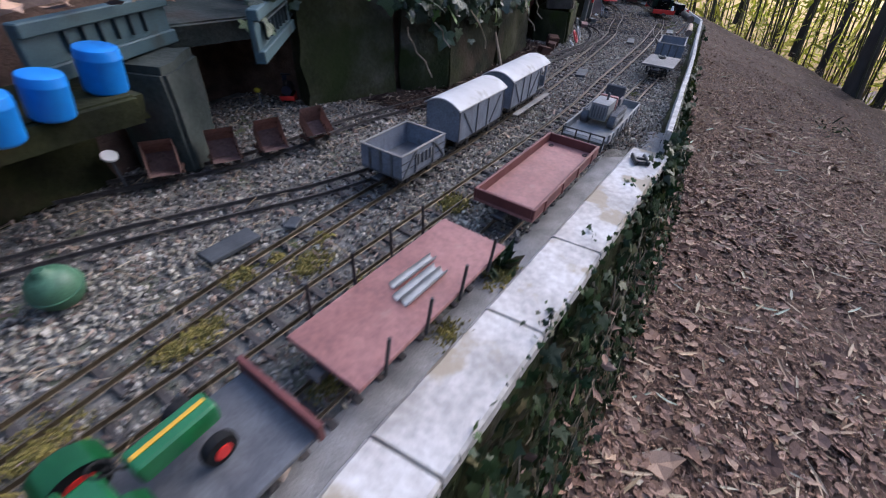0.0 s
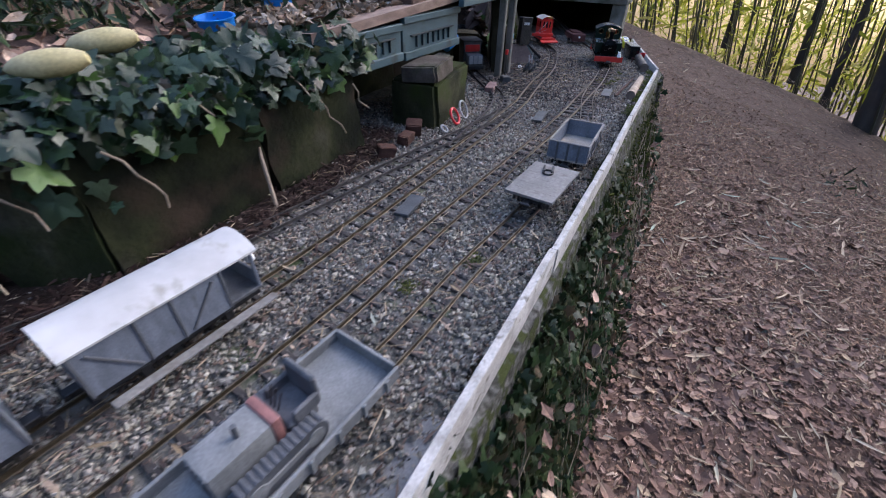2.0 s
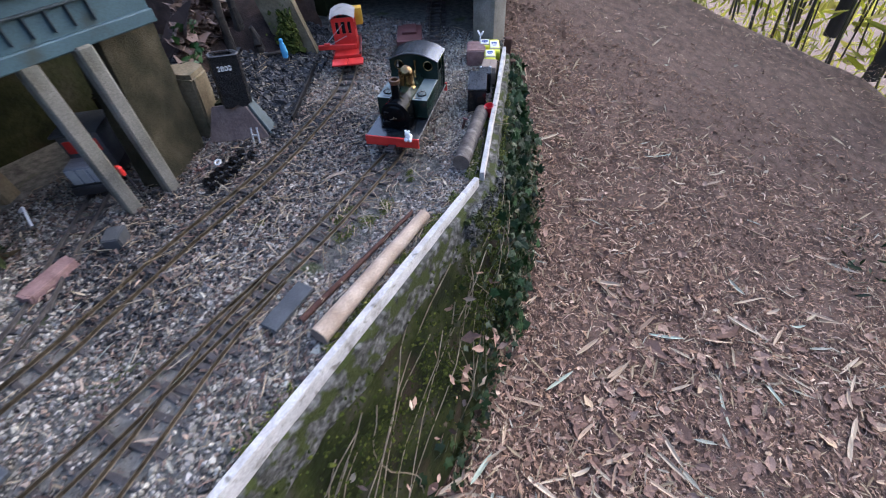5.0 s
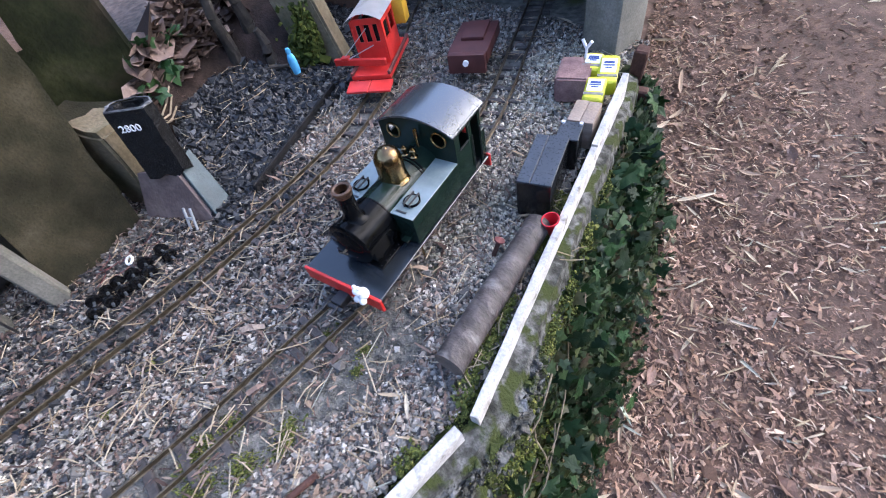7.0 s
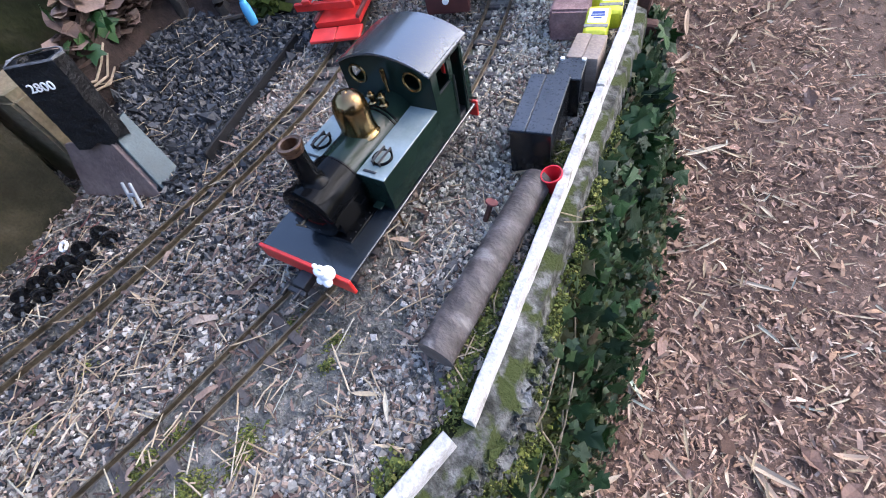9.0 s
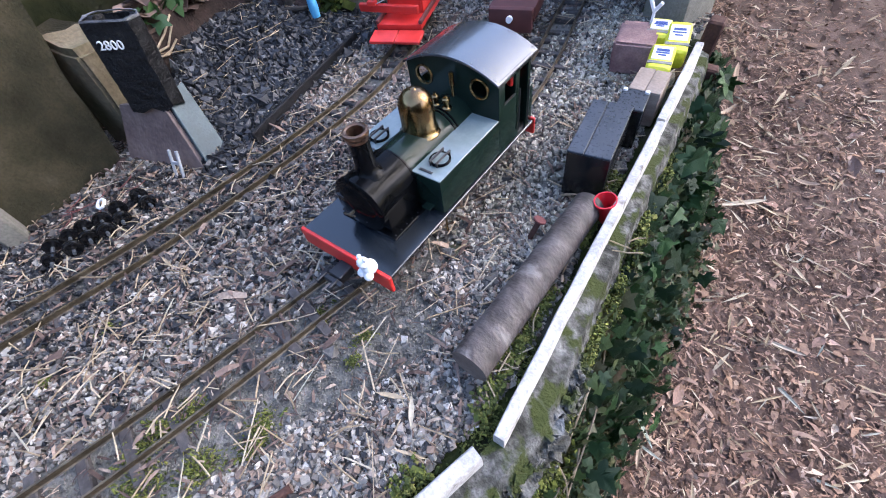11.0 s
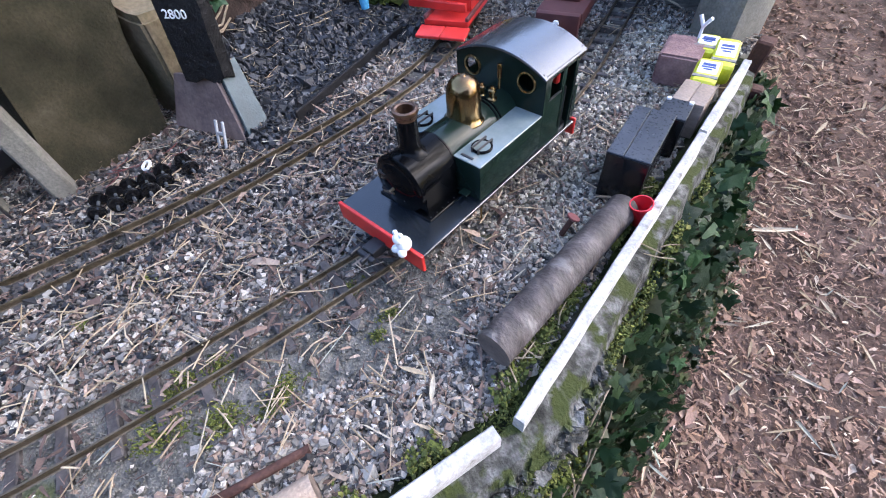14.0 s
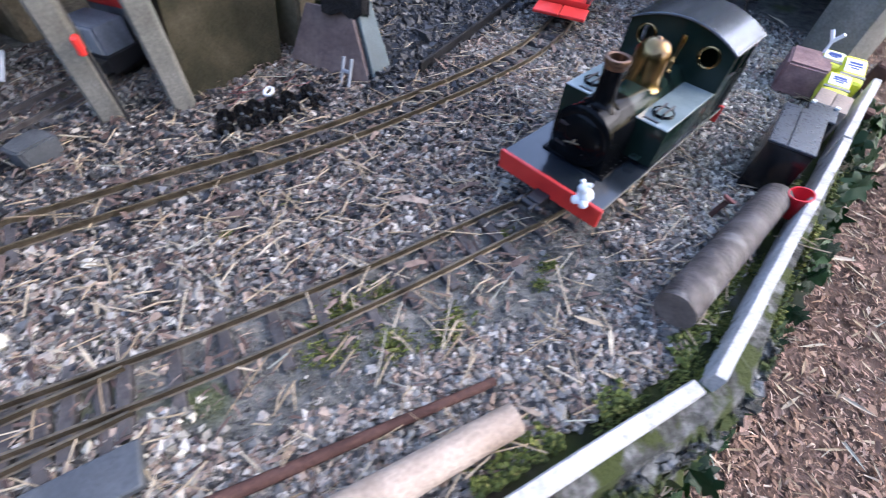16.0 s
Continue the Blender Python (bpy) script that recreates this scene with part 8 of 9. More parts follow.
def bed_ivy():
    t = thing("bed_ivy", at(0, 0), "large-leaved ivy hanging over the dark stone wall", "ivy")
    for k in range(380):
        y = RNG.uniform(1.12, 2.02) if k > 40 else (RNG.uniform(0.98, 1.12) if k > 28 else RNG.uniform(0.64, 0.88))
        edge = float(np.interp(y, [0.6, 0.87, 0.95, 1.3, 2.0], [-0.76, -0.93, -0.78, -0.64, -0.63]))
        d = RNG.uniform(0, 1) ** 0.8
        h = float(np.interp(y, [0.9, 1.1, 1.28, 1.5, 1.75, 2.0], [0.08, 0.1, 0.15, 0.17, 0.12, 0.07]))
        p = Vector((edge + 0.03 - 0.15 * d + RNG.uniform(-0.02, 0.05), y, 0.295 + 0.03 * d - (RNG.uniform(0, h) if d < 0.45 else 0.0)))
        o = new("leaf", BROAD[k % 5])
        o.parent = t
        o.matrix_basis = Matrix.Translation(p * S) @ leaf_turn((0.7, -0.3, 0.85) if d > 0.4 else (0.9, -0.3, 0.45), 0.55).to_4x4() @ Matrix.Scale(float(np.clip(RNG.lognormal(-3.6, 0.3), 0.013, 0.042)), 4)
    pts = []
    for k in range(2000):
        y = RNG.uniform(1.1, 2.02)
        edge = float(np.interp(y, [0.5, 0.95, 1.3, 2.0], [-0.8, -0.78, -0.64, -0.63]))
        d = RNG.uniform(0, 1)
        pts.append(Vector((edge + 0.03 - 0.2 * d, y, 0.29 + 0.03 * d - (RNG.uniform(0, 0.07) if d < 0.3 else 0.0))))
    turns = np.array([np.array(leaf_turn((0.7, -0.35, 0.75), 0.5)) for _ in pts])
    v, f = scatter(IV, IV_F, np.array(pts), RNG.uniform(0.01, 0.026, (len(pts), 1)), turns, 0.15)
    mass("small_leaves", v, f, M_BEDIVYMASS, "smaller ivy leaves", "", t)
    runs = []
    for k in range(7):
        y = RNG.uniform(1.0, 2.0)
        x = float(np.interp(y, [0.95, 1.3, 2.0], [-0.76, -0.62, -0.61]))
        z = RNG.uniform(0.2, 0.32)
        runs.append([Vector((x + 0.02 * RNG.uniform() + 0.01 * j, y + 0.008 * j + 0.004 * RNG.normal(), z - 0.022 * j)) for j in range(RNG.integers(3, 8))])
    stems(runs, t)
    return t


bed_ivy()


def leafy(name, centre, spread, n, size, mat, label, category, turns=None):
    p = np.array(centre) + RNG.normal(0, 1, (n, 3)) * np.array(spread)
    sz = size * RNG.lognormal(0, 0.3, n)
    v, f = scatter(BLADE, BLADE_F, p, np.c_[sz * 0.35, sz, sz * 0.3], spins(n, 0.8), 0.2)
    return mass(name, v, f, mat, label, category)


# small plants on the bed and in the yard
for c, s, n in (((-0.95, 2.0, 0.36), (0.14, 0.25, 0.03), 260), ((-0.14, 0.5, 0.008), (0.012, 0.016, 0.004), 26), ((1.27, 4.5, -0.75), (0.1, 0.1, 0.02), 60), ((-0.72, 2.705, 0.012), (0.025, 0.02, 0.008), 50), ((-1.3, 1.0, 0.42), (0.2, 0.5, 0.05), 400)):
    leafy("low_plant", c, s, n, 0.024, M_IVYMASS, "low green plant with small leaves", "plant")


# dead leaves and ivy on the bank behind the coal yard
BANK = [(-0.78, 3.27), (-0.87, 3.38), (-0.935, 3.49), (-0.915, 3.56), (-0.84, 3.66), (-0.805, 3.72)]


def bank_point(u, d):
    """A point on the earth bank: u along its foot, d back from it."""
    k = min(int(u * 5), 4)
    (x0, y0), (x1, y1) = BANK[k], BANK[k + 1]
    w = u * 5 - k
    x, y = x0 + (x1 - x0) * w - 0.75 * d, y0 + (y1 - y0) * w + 0.66 * d
    return Vector((x, y, 0.02 + 0.2 * (1 - math.exp(-d / 0.16)) + 0.02 * noise.noise(Vector((x * 14, y * 14, 0)))))


bm = bmesh.new()
sheet(bm, [[bank_point(u, -0.02 + 0.47 * (k / 11) ** 1.3) for k in range(12)] for u in np.linspace(0, 1, 22)])
rough_up(bm, 0.006, 30)
tagged(part("yard_bank", bm, M_DARKMOULD), "dark earth bank behind the coal yard", "ground", "", "structure")
# dead leaves heaped on the bank, ivy beside the post and roots at its foot
n = 520
q = np.array([bank_point(float(np.clip(RNG.normal(0.24, 0.14), 0, 1)), RNG.uniform(0.07, 0.4)) + Vector((0, 0, RNG.uniform(0.0, 0.02))) for _ in range(n)])
sz = RNG.lognormal(-3.65, 0.3, n)
v, f = scatter(OAK, OAK_F, q, np.c_[sz * 0.75, sz, sz * 0.8], spins(n, 0.4), 0.25)
mass("bank_leaves", v, f, M_BANKLEAF, "dull brown dead leaves heaped on the bank", "leaves")
t = thing("bank_ivy", at(0, 0), "green ivy sprig on the bank behind the black post", "ivy")
for k in range(20):
    p = bank_point(RNG.uniform(0.0, 0.24), RNG.uniform(0.0, 0.17)) + Vector((0.015, -0.015, RNG.uniform(0.015, 0.05)))
    o = new("leaf", SPRIG[k % 5])
    o.parent = t
    o.matrix_basis = Matrix.Translation(p * S) @ leaf_turn((0.55, -0.6, 0.6), 0.5).to_4x4() @ Matrix.Scale(RNG.uniform(0.016, 0.032), 4)
stems([[bank_point(0.05 + 0.05 * j, 0.02 + 0.01 * k) + Vector((0.01, -0.01, 0.02 + 0.01 * math.sin(j * 2 + k))) for j in range(4)] for k in range(3)], t)
for k, (u, d, h) in enumerate(((0.52, 0.05, 0.17), (0.62, 0.1, 0.2), (0.7, 0.04, 0.06))):
    bm = bmesh.new()
    p = bank_point(u, d) - Vector((0, 0, 0.03))
    for j in range(5):
        q = p + Vector((0.006 * math.sin(j + k), 0.006 * math.cos(2 * j + k), (h + 0.03) / 5))
        rod(bm, p, q, 0.017 * (1 - 0.11 * j), 0.017 * (1 - 0.11 * (j + 1)), 10, j == 4)
        p = q
    rough_up(bm, 0.004, 40, k)
    solid("dead_stem", bm, M_ROOT, at(0, 0), "dark broken stem rooted in the bank", "stump", "dead stems")
bm = bmesh.new()
run = [bank_point(0.5 + 0.07 * j, 0.0) + Vector((0.006 * math.sin(j * 2), -0.004, 0.03)) for j in range(6)]
for p, q in zip(run, run[1:]):
    rod(bm, p, q, 0.006, 0.0052, 8, False)
solid("exposed_root", bm, M_ROOT, at(0, 0), "grey-brown root lying along the foot of the bank", "root")
n = 900
p = np.array([bank_point(float(np.clip(RNG.normal(0.93, 0.05), 0, 1)), abs(RNG.normal(0, 0.05))) + Vector((0, 0, 0.01 + 0.03 * abs(RNG.normal()))) for _ in range(n)])
v, f = scatter(CUBE, CUBE_F, p, 0.0032 * RNG.lognormal(0, 0.4, n)[:, None] * np.array([[0.8, 0.8, 1.3]]), spins(n, 0.7), 0.4)
mass("bank_moss", v, f, M_WALLMOSS, "dark green moss at the foot of the pale slab", "moss")


def bamboo(n):
    stuff_v, stuff_f, base = [], [], 0
    seg = np.array([[math.cos(2 * math.pi * k / 6), math.sin(2 * math.pi * k / 6)] for k in range(6)])
    for k in range(n):
        u = RNG.uniform()
        x = -2.2 + 6.5 * u
        y = 6.15 + RNG.uniform(0, 2.2) - 0.75 * max(0, x - 1.3)
        z = float(path_z(x, y)) - 0.3
        r = RNG.uniform(0.005, 0.013)
        lean = RNG.normal((-0.16, 0.0), 0.05, 2)
        h = RNG.uniform(1.6, 3.0)
        rings = []
        for j in range(7):
            q = j / 6
            c = np.array([x + lean[0] * h * q, y + lean[1] * h * q, z + h * q])
            rings.append(np.c_[c[:2] + seg * r * (1 - 0.5 * q), np.full(6, c[2])])
        v = np.concatenate(rings)
        f = [(base + j * 6 + i, base + j * 6 + (i + 1) % 6, base + (j + 1) * 6 + (i + 1) % 6, base + (j + 1) * 6 + i) for j in range(6) for i in range(6)]
        stuff_v.append(v)
        stuff_f += f
        base += len(v)
    return mass("bamboo_stems", np.concatenate(stuff_v), np.array(stuff_f), M_BAMBOO, "thicket of thin bamboo stems beyond the path", "bamboo", None, True)


bamboo(260)
n = 8000
x = RNG.uniform(-3, 6.5, n)
y = 6.5 + RNG.uniform(0, 5.5, n) - 0.7 * np.clip(x - 1.2, 0, 9)
p = np.c_[x, y, path_z(x, y) - 0.4 + RNG.uniform(0, 1, n) ** 0.9 * 2.4]
sz = RNG.lognormal(-2.35, 0.3, n)
v, f = scatter(BLADE, BLADE_F, p, np.c_[sz * 0.22, sz, sz * 0.3], spins(n, 0.9), 0.2)
mass("bamboo_foliage", v, f, M_BAMBOOLEAF, "sunlit yellow-green bamboo leaves", "foliage")
n = 9000
x = RNG.uniform(-2.5, 6.5, n)
y = 6.4 + RNG.uniform(0, 3.0, n) - 0.7 * np.clip(x - 1.2, 0, 9)
p = np.c_[x, y, path_z(x, y) - 0.9 + RNG.uniform(0, 1, n) * 1.9]
sz = RNG.lognormal(-2.5, 0.3, n)
v, f = scatter(BLADE, BLADE_F, p, np.c_[sz * 0.25, sz, sz * 0.3], spins(n, 0.9), 0.2)
mass("low_bamboo", v, f, M_BAMBOOLEAF, "low yellow-green bamboo growth at the foot of the stems", "foliage")


def tree(x, y, r, lean):
    t = thing("tree", at(x, y, float(path_z(x, y)) - 0.1), "dark-barked tree trunk at the edge of the path", "tree", "trees by the path")
    bm = bmesh.new()
    rows = []
    for j in range(15):
        q = j / 14
        rr = r * (1 - 0.45 * q) * (1 + 0.5 * math.exp(-q * 18))
        rows.append([Vector((lean[0] * q * 4 + rr * math.cos(a), lean[1] * q * 4 + rr * math.sin(a), 4.5 * q)) * 1.0 for a in np.linspace(0, 2 * math.pi, 15)])
    sheet(bm, rows)
    bmesh.ops.remove_doubles(bm, verts=bm.verts, dist=1e-5)
    rough_up(bm, r * 0.12, 6, x)
    part("trunk", bm, M_TRUNK, t)
    for k in range(5):
        a = RNG.uniform(0, 6.28)
        z = 2.4 + 0.4 * k
        bm = bmesh.new()
        q = z / 4.5
        c = Vector((lean[0] * q * 4, lean[1] * q * 4, z))
        rod(bm, c, c + Vector((math.cos(a), math.sin(a), 0.7)) * 0.9, r * 0.4, r * 0.12, 8)
        part("limb", bm, M_TRUNK, t)
    m = 350
    c = np.array([lean[0] * 3.6, lean[1] * 3.6, 4.0]) + RNG.normal(0, 1, (m, 3)) * np.array([0.9, 0.9, 0.6])
    s_ = RNG.lognormal(-2.5, 0.3, m)
    v, f = scatter(BLADE, BLADE_F, c, np.c_[s_ * 0.4, s_, s_ * 0.3], spins(m, 0.9), 0.2)
    mass("crown", v, f, M_BAMBOOLEAF, "", "", t)
    return t


for x, y, r, lean in ((1.72, 5.95, 0.07, (-0.17, 0.02)), (2.35, 5.35, 0.035, (-0.14, 0.0)), (1.2, 6.8, 0.035, (-0.12, 0.0)), (2.0, 6.0, 0.03, (-0.19, 0.0)), (1.45, 6.4, 0.028, (-0.1, 0.0)), (2.6, 5.2, 0.035, (-0.18, 0.02)), (0.5, 7.1, 0.035, (-0.1, 0.02))):
    tree(x, y, r, lean)


def hedge():
    n = 7000
    side = RNG.uniform(0, 1, n)
    x = np.where(side < 0.65, -2.2 - RNG.uniform(0, 0.8, n), RNG.uniform(-3.0, -0.9, n))
    y = np.where(side < 0.65, RNG.uniform(-2.5, 5.5, n), 5.5 + RNG.uniform(0, 0.7, n))
    z = 0.1 + RNG.uniform(0, 1.35, n)
    s_ = RNG.lognormal(-1.95, 0.3, n)
    v, f = scatter(BLADE, BLADE_F, np.c_[x, y, z], np.c_[s_ * 0.5, s_, s_ * 0.3], spins(n, 1.0), 0.2)
    return mass("hedge", v, f, M_HEDGE, "dark evergreen hedge behind the railway", "hedge")


hedge()


def woodland():
    """Unseen dark foliage beyond the path and behind, added to block sky light."""
    n = 7000
    side = RNG.uniform(0, 1, n)
    x = np.where(side < 0.55, 3.6 + RNG.uniform(0, 1.2, n), RNG.uniform(-3.5, 4.5, n))
    y = np.where(side < 0.55, RNG.uniform(-4.5, 4.2, n), -3.2 - RNG.uniform(0, 1.2, n))
    z = -1.6 + RNG.uniform(0, 4.2, n)
    s_ = RNG.lognormal(-1.45, 0.3, n)
    v, f = scatter(BLADE, BLADE_F, np.c_[x, y, z], np.c_[s_ * 0.6, s_, s_ * 0.3], spins(n, 1.0), 0.2)
    return mass("woodland", v, f, M_HEDGE, "unseen dark foliage added to cut sky light", "trees")


woodland()


# ---- things lying on the raised bed above the ivy ----
def pod(x, y, z, rz, s):
    bm = bmesh.new()
    lathe(bm, [(0.0, -0.036), (0.006, -0.034), (0.011, -0.024), (0.0135, -0.008), (0.013, 0.01), (0.009, 0.026), (0.004, 0.034), (0.0, 0.037)], 18, rot(90, 0, 0))
    rough_up(bm, 0.0012, 45, x)
    solid("gourd", bm, M_POD, at(x, y, z, 4, 0, rz) @ Matrix.Scale(s, 4), "long pale yellow dried gourd lying on ivy", "gourd", "gourds on the bed")


pod(-0.665, 1.325, 0.35, -32, 1.45)
pod(-0.745, 1.445, 0.355, -30, 1.5)


def tub(name, x, y, z, r, h, mat, label, tilt, category):
    bm = bmesh.new()
    lathe(bm, [(0.0, 0.0), (r * 0.82, 0.0), (r * 0.86, h * 0.08), (r * 0.97, h * 0.9), (r * 1.06, h * 0.92), (r * 1.06, h), (r * 0.94, h), (r * 0.8, h * 0.12), (0.0, h * 0.1)], 28)
    solid(name, bm, mat, at(x, y, z, tilt, 0, 20), label, category)


tub("blue_tub", -0.845, 1.0, 0.29, 0.036, 0.05, M_BLUE, "bright blue plastic tub on top of the mossy slab", 4, "tub")
tub("blue_tub", -0.885, 0.92, 0.29, 0.032, 0.045, M_PALEBLUE, "dull pale blue tub on top of the mossy slab", -4, "tub")
tub("blue_tub", -0.81, 1.72, 0.325, 0.042, 0.035, M_BLUE, "bright blue plastic tub among the ivy leaves", 6, "tub")
tub("blue_tub", -0.93, 2.02, 0.33, 0.05, 0.04, M_BLUE, "bright blue plastic tub behind the ivy", -5, "tub")
bm = bmesh.new()
rod(bm, (0, 0, 0), (-0.05, 0.03, 0.1), 0.005, 0.0045, 7)
rod(bm, (-0.05, 0.03, 0.1), (-0.06, 0.038, 0.12), 0.0045, 0.003, 7)
rough_up(bm, 0.0008, 60)
solid("leaning_stick", bm, M_PALEBARK, at(-0.58, 1.58, 0.0), "pale stripped stick leaning on the stone wall", "stick")

# ivy sprigs and dead leaves creeping over the coping's outer edge
n = 110
y = np.concatenate([RNG.uniform(0.0, 1.12, n), RNG.normal(0.42, 0.02, 8), RNG.normal(0.66, 0.02, 6), RNG.normal(0.92, 0.02, 8)])
x = curve_at(WALL, y) + np.concatenate([0.016 - np.abs(RNG.normal(0, 0.008, n)), -RNG.uniform(0, 0.045, 22)])
p = np.c_[x, y, 0.011 + RNG.uniform(0, 0.005, len(y))]
turns = np.array([np.array(leaf_turn((0.35, -0.2, 0.95), 0.4)) for _ in p])
v, f = scatter(IV, IV_F, p, RNG.uniform(0.003, 0.008, (len(p), 1)), turns, 0.2)
mass("coping_ivy", v, f, M_UNDERLEAF, "small ivy sprigs and dead leaves over the coping edge", "ivy")

# ivy climbing over the end of the first timber strip
n = 150
y = 1.16 + RNG.normal(0, 0.055, n)
x = curve_at(WALL, y) + RNG.uniform(-0.02, 0.05, n)
p = np.c_[x, y, 0.02 - 0.9 * np.clip(x - 0.058, 0, 1) + RNG.uniform(-0.02, 0.03, n)]
turns = np.array([np.array(leaf_turn((0.4, -0.4, 0.85), 0.4)) for _ in p])
v, f = scatter(IV, IV_F, p, RNG.uniform(0.006, 0.016, (n, 1)), turns, 0.2)
mass("strip_ivy", v, f, M_IVYMASS, "ivy clump growing over the end of the timber strip", "ivy")

# moss cushions on the flaking render below the timber strip
def cushions(name, spots, count, size, mat_, label):
    pts = []
    for y0, u0, sy, su in spots:
        for a, b in zip(RNG.normal(y0, sy, count), RNG.normal(u0, su, count)):
            if 0.02 < b < 0.95:
                pts.append(face_point(a, b) + Vector((RNG.uniform(0.006, 0.022), 0, RNG.uniform(-0.004, 0.006))))
    v_, f_ = scatter(CUBE, CUBE_F, np.array(pts), size * RNG.lognormal(0, 0.4, len(pts))[:, None] * np.array([[0.8, 0.8, 1.3]]), spins(len(pts), 0.8), 0.4)
    mass(name, v_, f_, mat_, label, "moss")


cushions("wall_moss", ((3.36, 0.08, 0.018, 0.04), (3.4, 0.16, 0.02, 0.06), (3.47, 0.08, 0.014, 0.03), (3.53, 0.05, 0.02, 0.025), (3.61, 0.1, 0.014, 0.03), (3.7, 0.06, 0.02, 0.03), (3.8, 0.05, 0.02, 0.03)), 700, 0.0009, M_MOSS, "yellow-green moss cushions on the flaking wall render")
cushions("dark_moss", ((2.3, 0.3, 0.1, 0.12), (2.6, 0.35, 0.1, 0.14), (2.85, 0.3, 0.08, 0.12), (3.05, 0.4, 0.06, 0.14), (3.25, 0.4, 0.06, 0.14), (3.4, 0.5, 0.05, 0.14)), 700, 0.0013, M_WALLMOSS, "dark green moss clinging to the wall face")

# moss and grey earth on the bed inside the timber strips, beside the log
n = 5200
y = RNG.uniform(2.7, 3.72, n)
x = np.interp(y, [2.7, 3.37, 3.72], [0.036, 0.034, -0.082]) - 0.006 - np.abs(RNG.normal(0, 0.011, n))
keep = (np.sin(y * 26) + np.sin(y * 61 + 1)) > -0.3
p = np.c_[x, y, RNG.uniform(-0.002, 0.006, n)][keep]
v, f = scatter(CUBE, CUBE_F, p, 0.0011 * RNG.lognormal(0, 0.4, len(p))[:, None] * np.array([[0.8, 0.8, 1.3]]), spins(len(p), 0.6), 0.4)
mass("edge_moss", v, f, M_MOSS, "yellow-green moss on the bed beside the timber strip", "moss")


# bare twiggy shrubs and bleached leaves on the raised bed
def shrub(x, y, z, h, count):
    t = thing("bare_shrub", at(x, y, z), "thin bare grey twigs of a small shrub on the bed", "shrub", "bare shrubs")
    for k in range(count):
        bm = bmesh.new()
        a, lean = RNG.uniform(0, 6.28), RNG.uniform(0.15, 0.8)
        p = Vector((0.02 * math.cos(a), 0.02 * math.sin(a), 0.0))
        d = Vector((math.cos(a) * lean, math.sin(a) * lean, 1)).normalized()
        r = RNG.uniform(0.0016, 0.003)
        for j in range(5):
            q = p + d * h / 5
            rod(bm, p, q, r, r * 0.8, 5, False)
            if j > 0:
                side = (d + Vector(RNG.normal(0, 0.7, 3))).normalized()
                rod(bm, q, q + side * h * 0.22, r * 0.6, r * 0.25, 4, False)
            d = (d + Vector(RNG.normal(0, 0.22, 3))).normalized()
            p, r = q, r * 0.8
        part("twig", bm, M_TWIG, t)
    return t


for x, y, h, c in ((-1.15, 1.75, 0.3, 14), (-1.25, 2.1, 0.32, 14), (-1.05, 2.05, 0.2, 10), (-1.4, 1.45, 0.34, 14), (-1.3, 2.55, 0.3, 12), (-1.12, 1.2, 0.22, 10), (-1.0, 2.5, 0.2, 10), (-0.95, 2.85, 0.2, 10)):
    shrub(x, y, 0.3, h, c)
n = 2600
y = RNG.uniform(1.75, 3.2, n)
x = -0.7 - RNG.uniform(0, 1, n) ** 1.2 * 0.45
p = np.c_[x, y, np.where((y > 2.3) & (x > -1.07), 0.368, 0.33) + RNG.uniform(0, 0.018, n)]
sz = RNG.lognormal(-4.1, 0.35, n)
v, f = scatter(OAK, OAK_F, p, np.c_[sz * 0.7, sz, sz], spins(n, 0.5), 0.25)
mass("bleached_litter", v, f, M_PALELITTER, "bleached dry leaves lying behind the timber edging", "leaves")

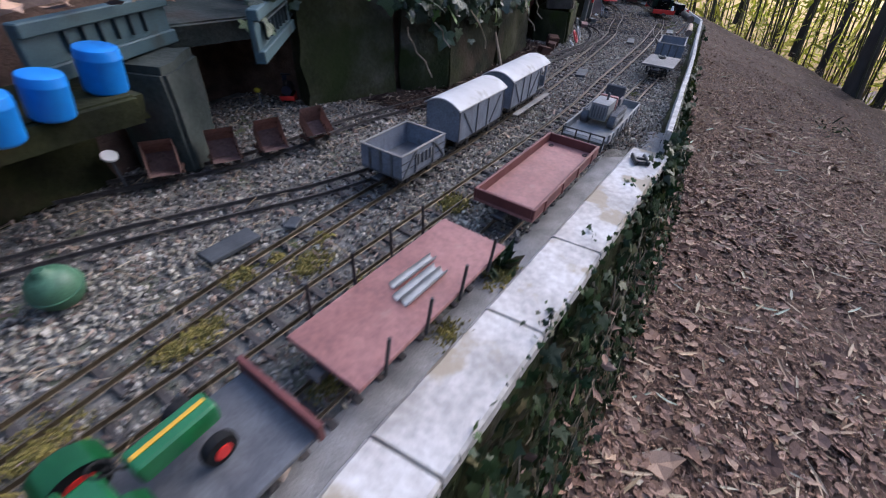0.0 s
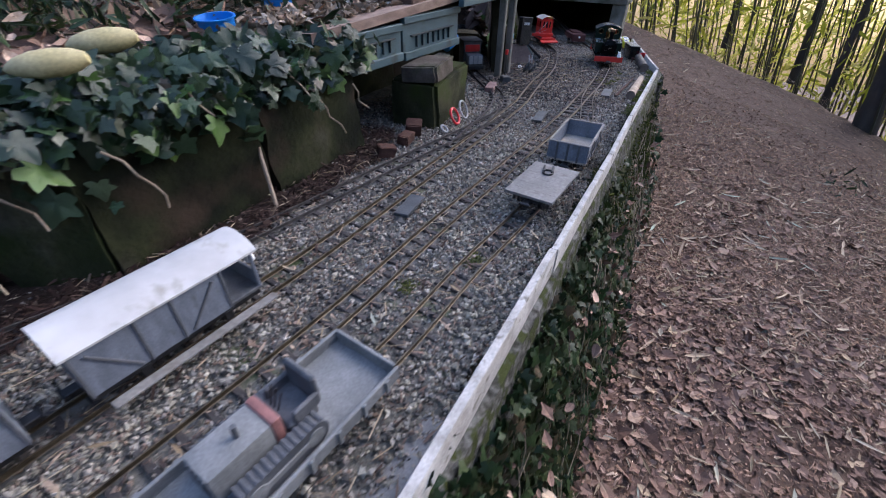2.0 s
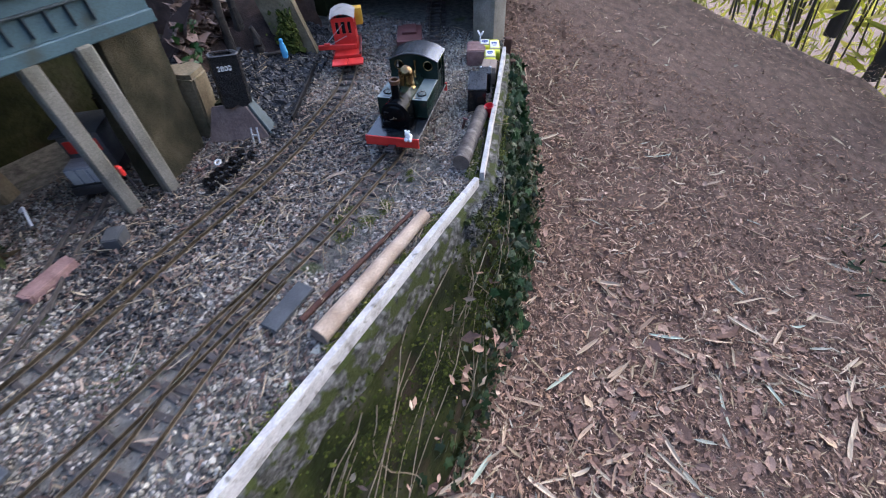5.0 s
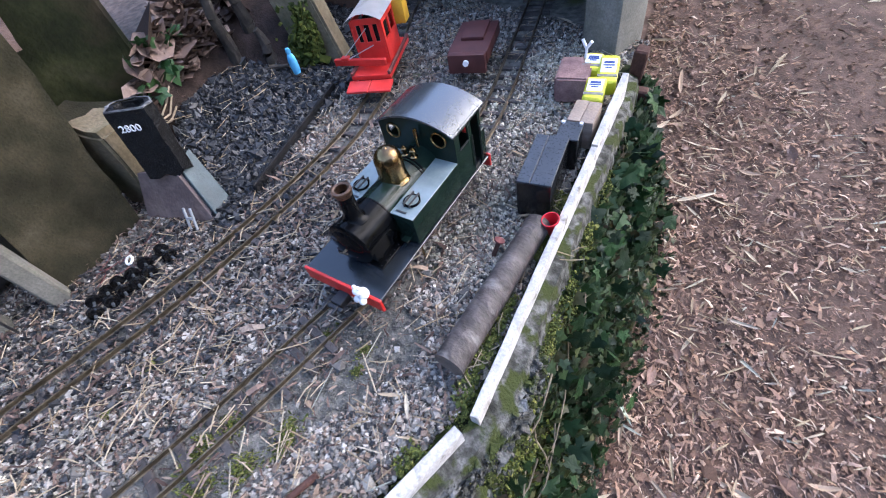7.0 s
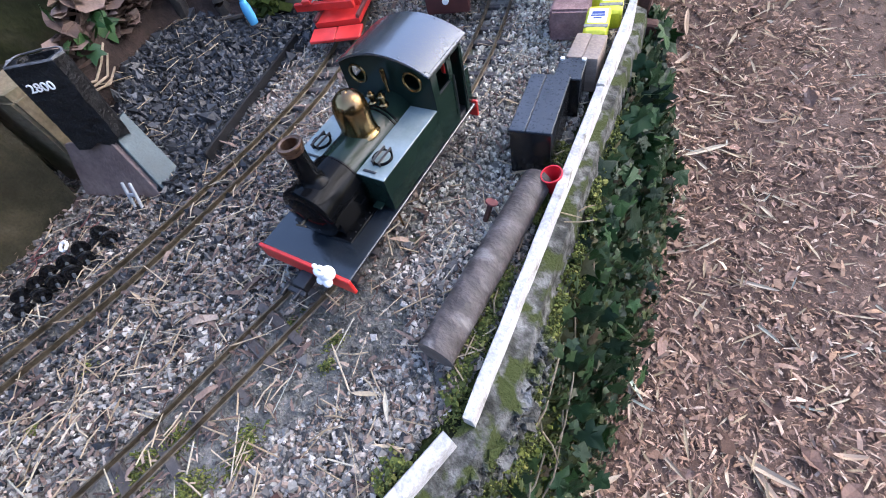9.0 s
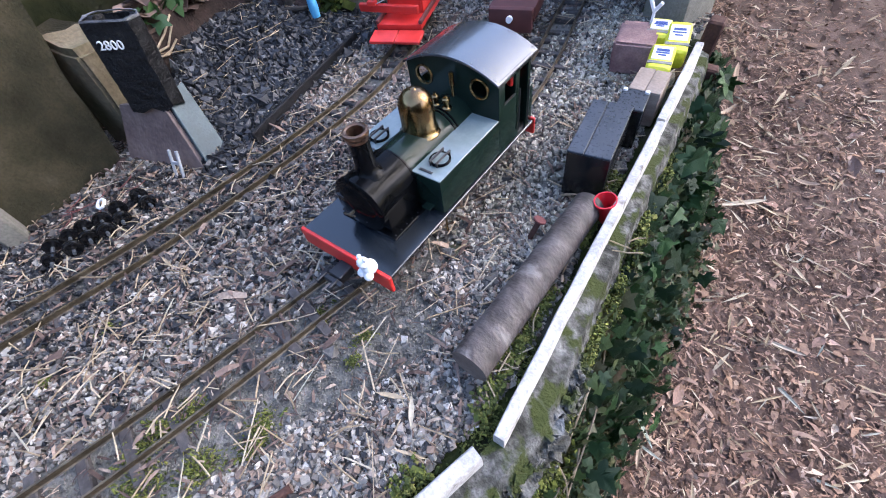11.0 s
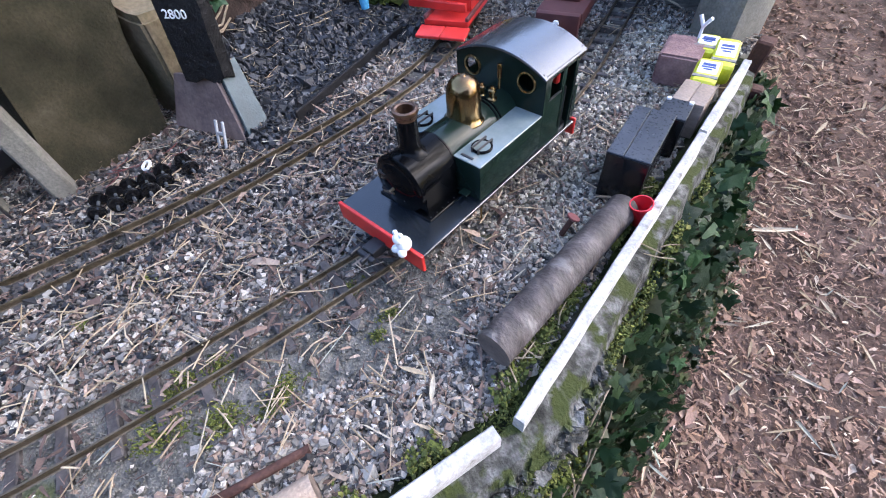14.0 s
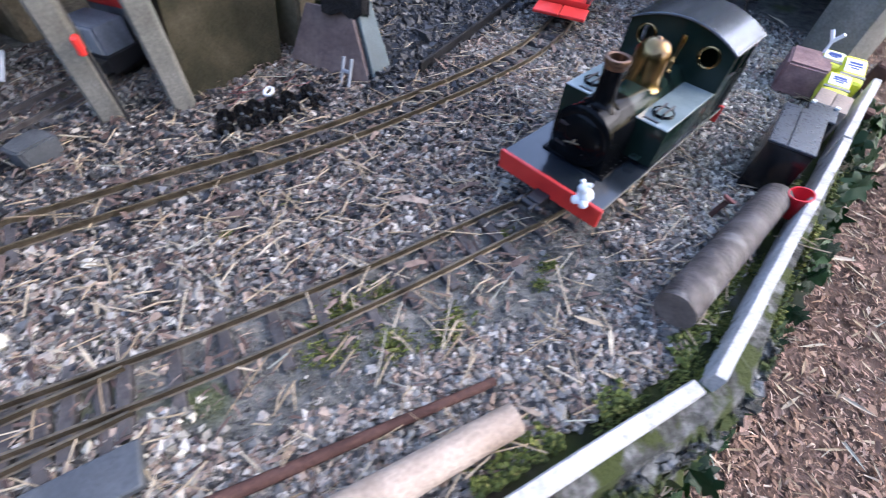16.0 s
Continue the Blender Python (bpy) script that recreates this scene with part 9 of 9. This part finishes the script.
# coal spilt among the gravel by the yard
p = keep_rails(np.c_[RNG.uniform(-0.62, -0.2, 9500), RNG.uniform(2.7, 3.5, 9500), RNG.uniform(-0.002, 0.003, 9500)])
p = p[RNG.uniform(size=len(p)) < np.clip((-0.16 - p[:, 0]) / 0.32, 0, 1)]
v, f = scatter(CHIP, CHIP_F, p, 0.0029 * RNG.lognormal(0, 0.3, len(p))[:, None] * RNG.uniform(0.5, 1.2, (len(p), 3)), spins(len(p)), 0.25)
mass("coal_spill", v, f, M_COAL, "small black coal spilt among the gravel", "coal")

# crumbled render and grit lying on the wall's shoulder outside the strip
n = 1500
p = np.array([face_point(a, b) + Vector((c, 0, 0.004)) for a, b, c in zip(RNG.uniform(3.25, 3.5, n), np.abs(RNG.normal(0, 0.06, n)), RNG.uniform(0.008, 0.024, n))])
v, f = scatter(CUBE, CUBE_F, p, 0.0021 * RNG.lognormal(0, 0.5, n)[:, None] * RNG.uniform(0.4, 1.2, (n, 3)), spins(n), 0.45)
mass("render_crumbs", v, f, M_RENDER, "crumbled grey render on the wall's shoulder", "rubble")

# green leafy undergrowth behind the ivy on the raised bed
under = thing("undergrowth", at(0, 0), "dark leafy undergrowth with pale dry stems on the bed", "plants", "", "stuff")
tufts = np.c_[RNG.uniform(-1.7, -0.92, 110), RNG.uniform(0.85, 2.45, 110)]
n = 5200
base = tufts[RNG.integers(0, len(tufts), n)]
rise = RNG.uniform(0, 1, n)
p = np.c_[base + RNG.normal(0, 0.03, (n, 2)) * (0.5 + rise[:, None]), 0.32 + 0.13 * rise]
sz = RNG.lognormal(-3.75, 0.35, n)
v, f = scatter(BLADE, BLADE_F, p, np.c_[sz * RNG.uniform(0.2, 0.42, n), sz, sz * 0.3], spins(n, 0.7), 0.2)
mass("blades", v, f, M_UNDERLEAF, "narrow green and fading leaves", "", under)
bm = bmesh.new()
for x, y in tufts:
    top = Vector((x + RNG.normal(0, 0.05), y + RNG.normal(0, 0.05), 0.32 + RNG.uniform(0.08, 0.2)))
    rod(bm, (x, y, 0.3), top, 0.0016, 0.0009, 4, False)
part("stems", bm, M_TWIG, under, "thin dry stems")
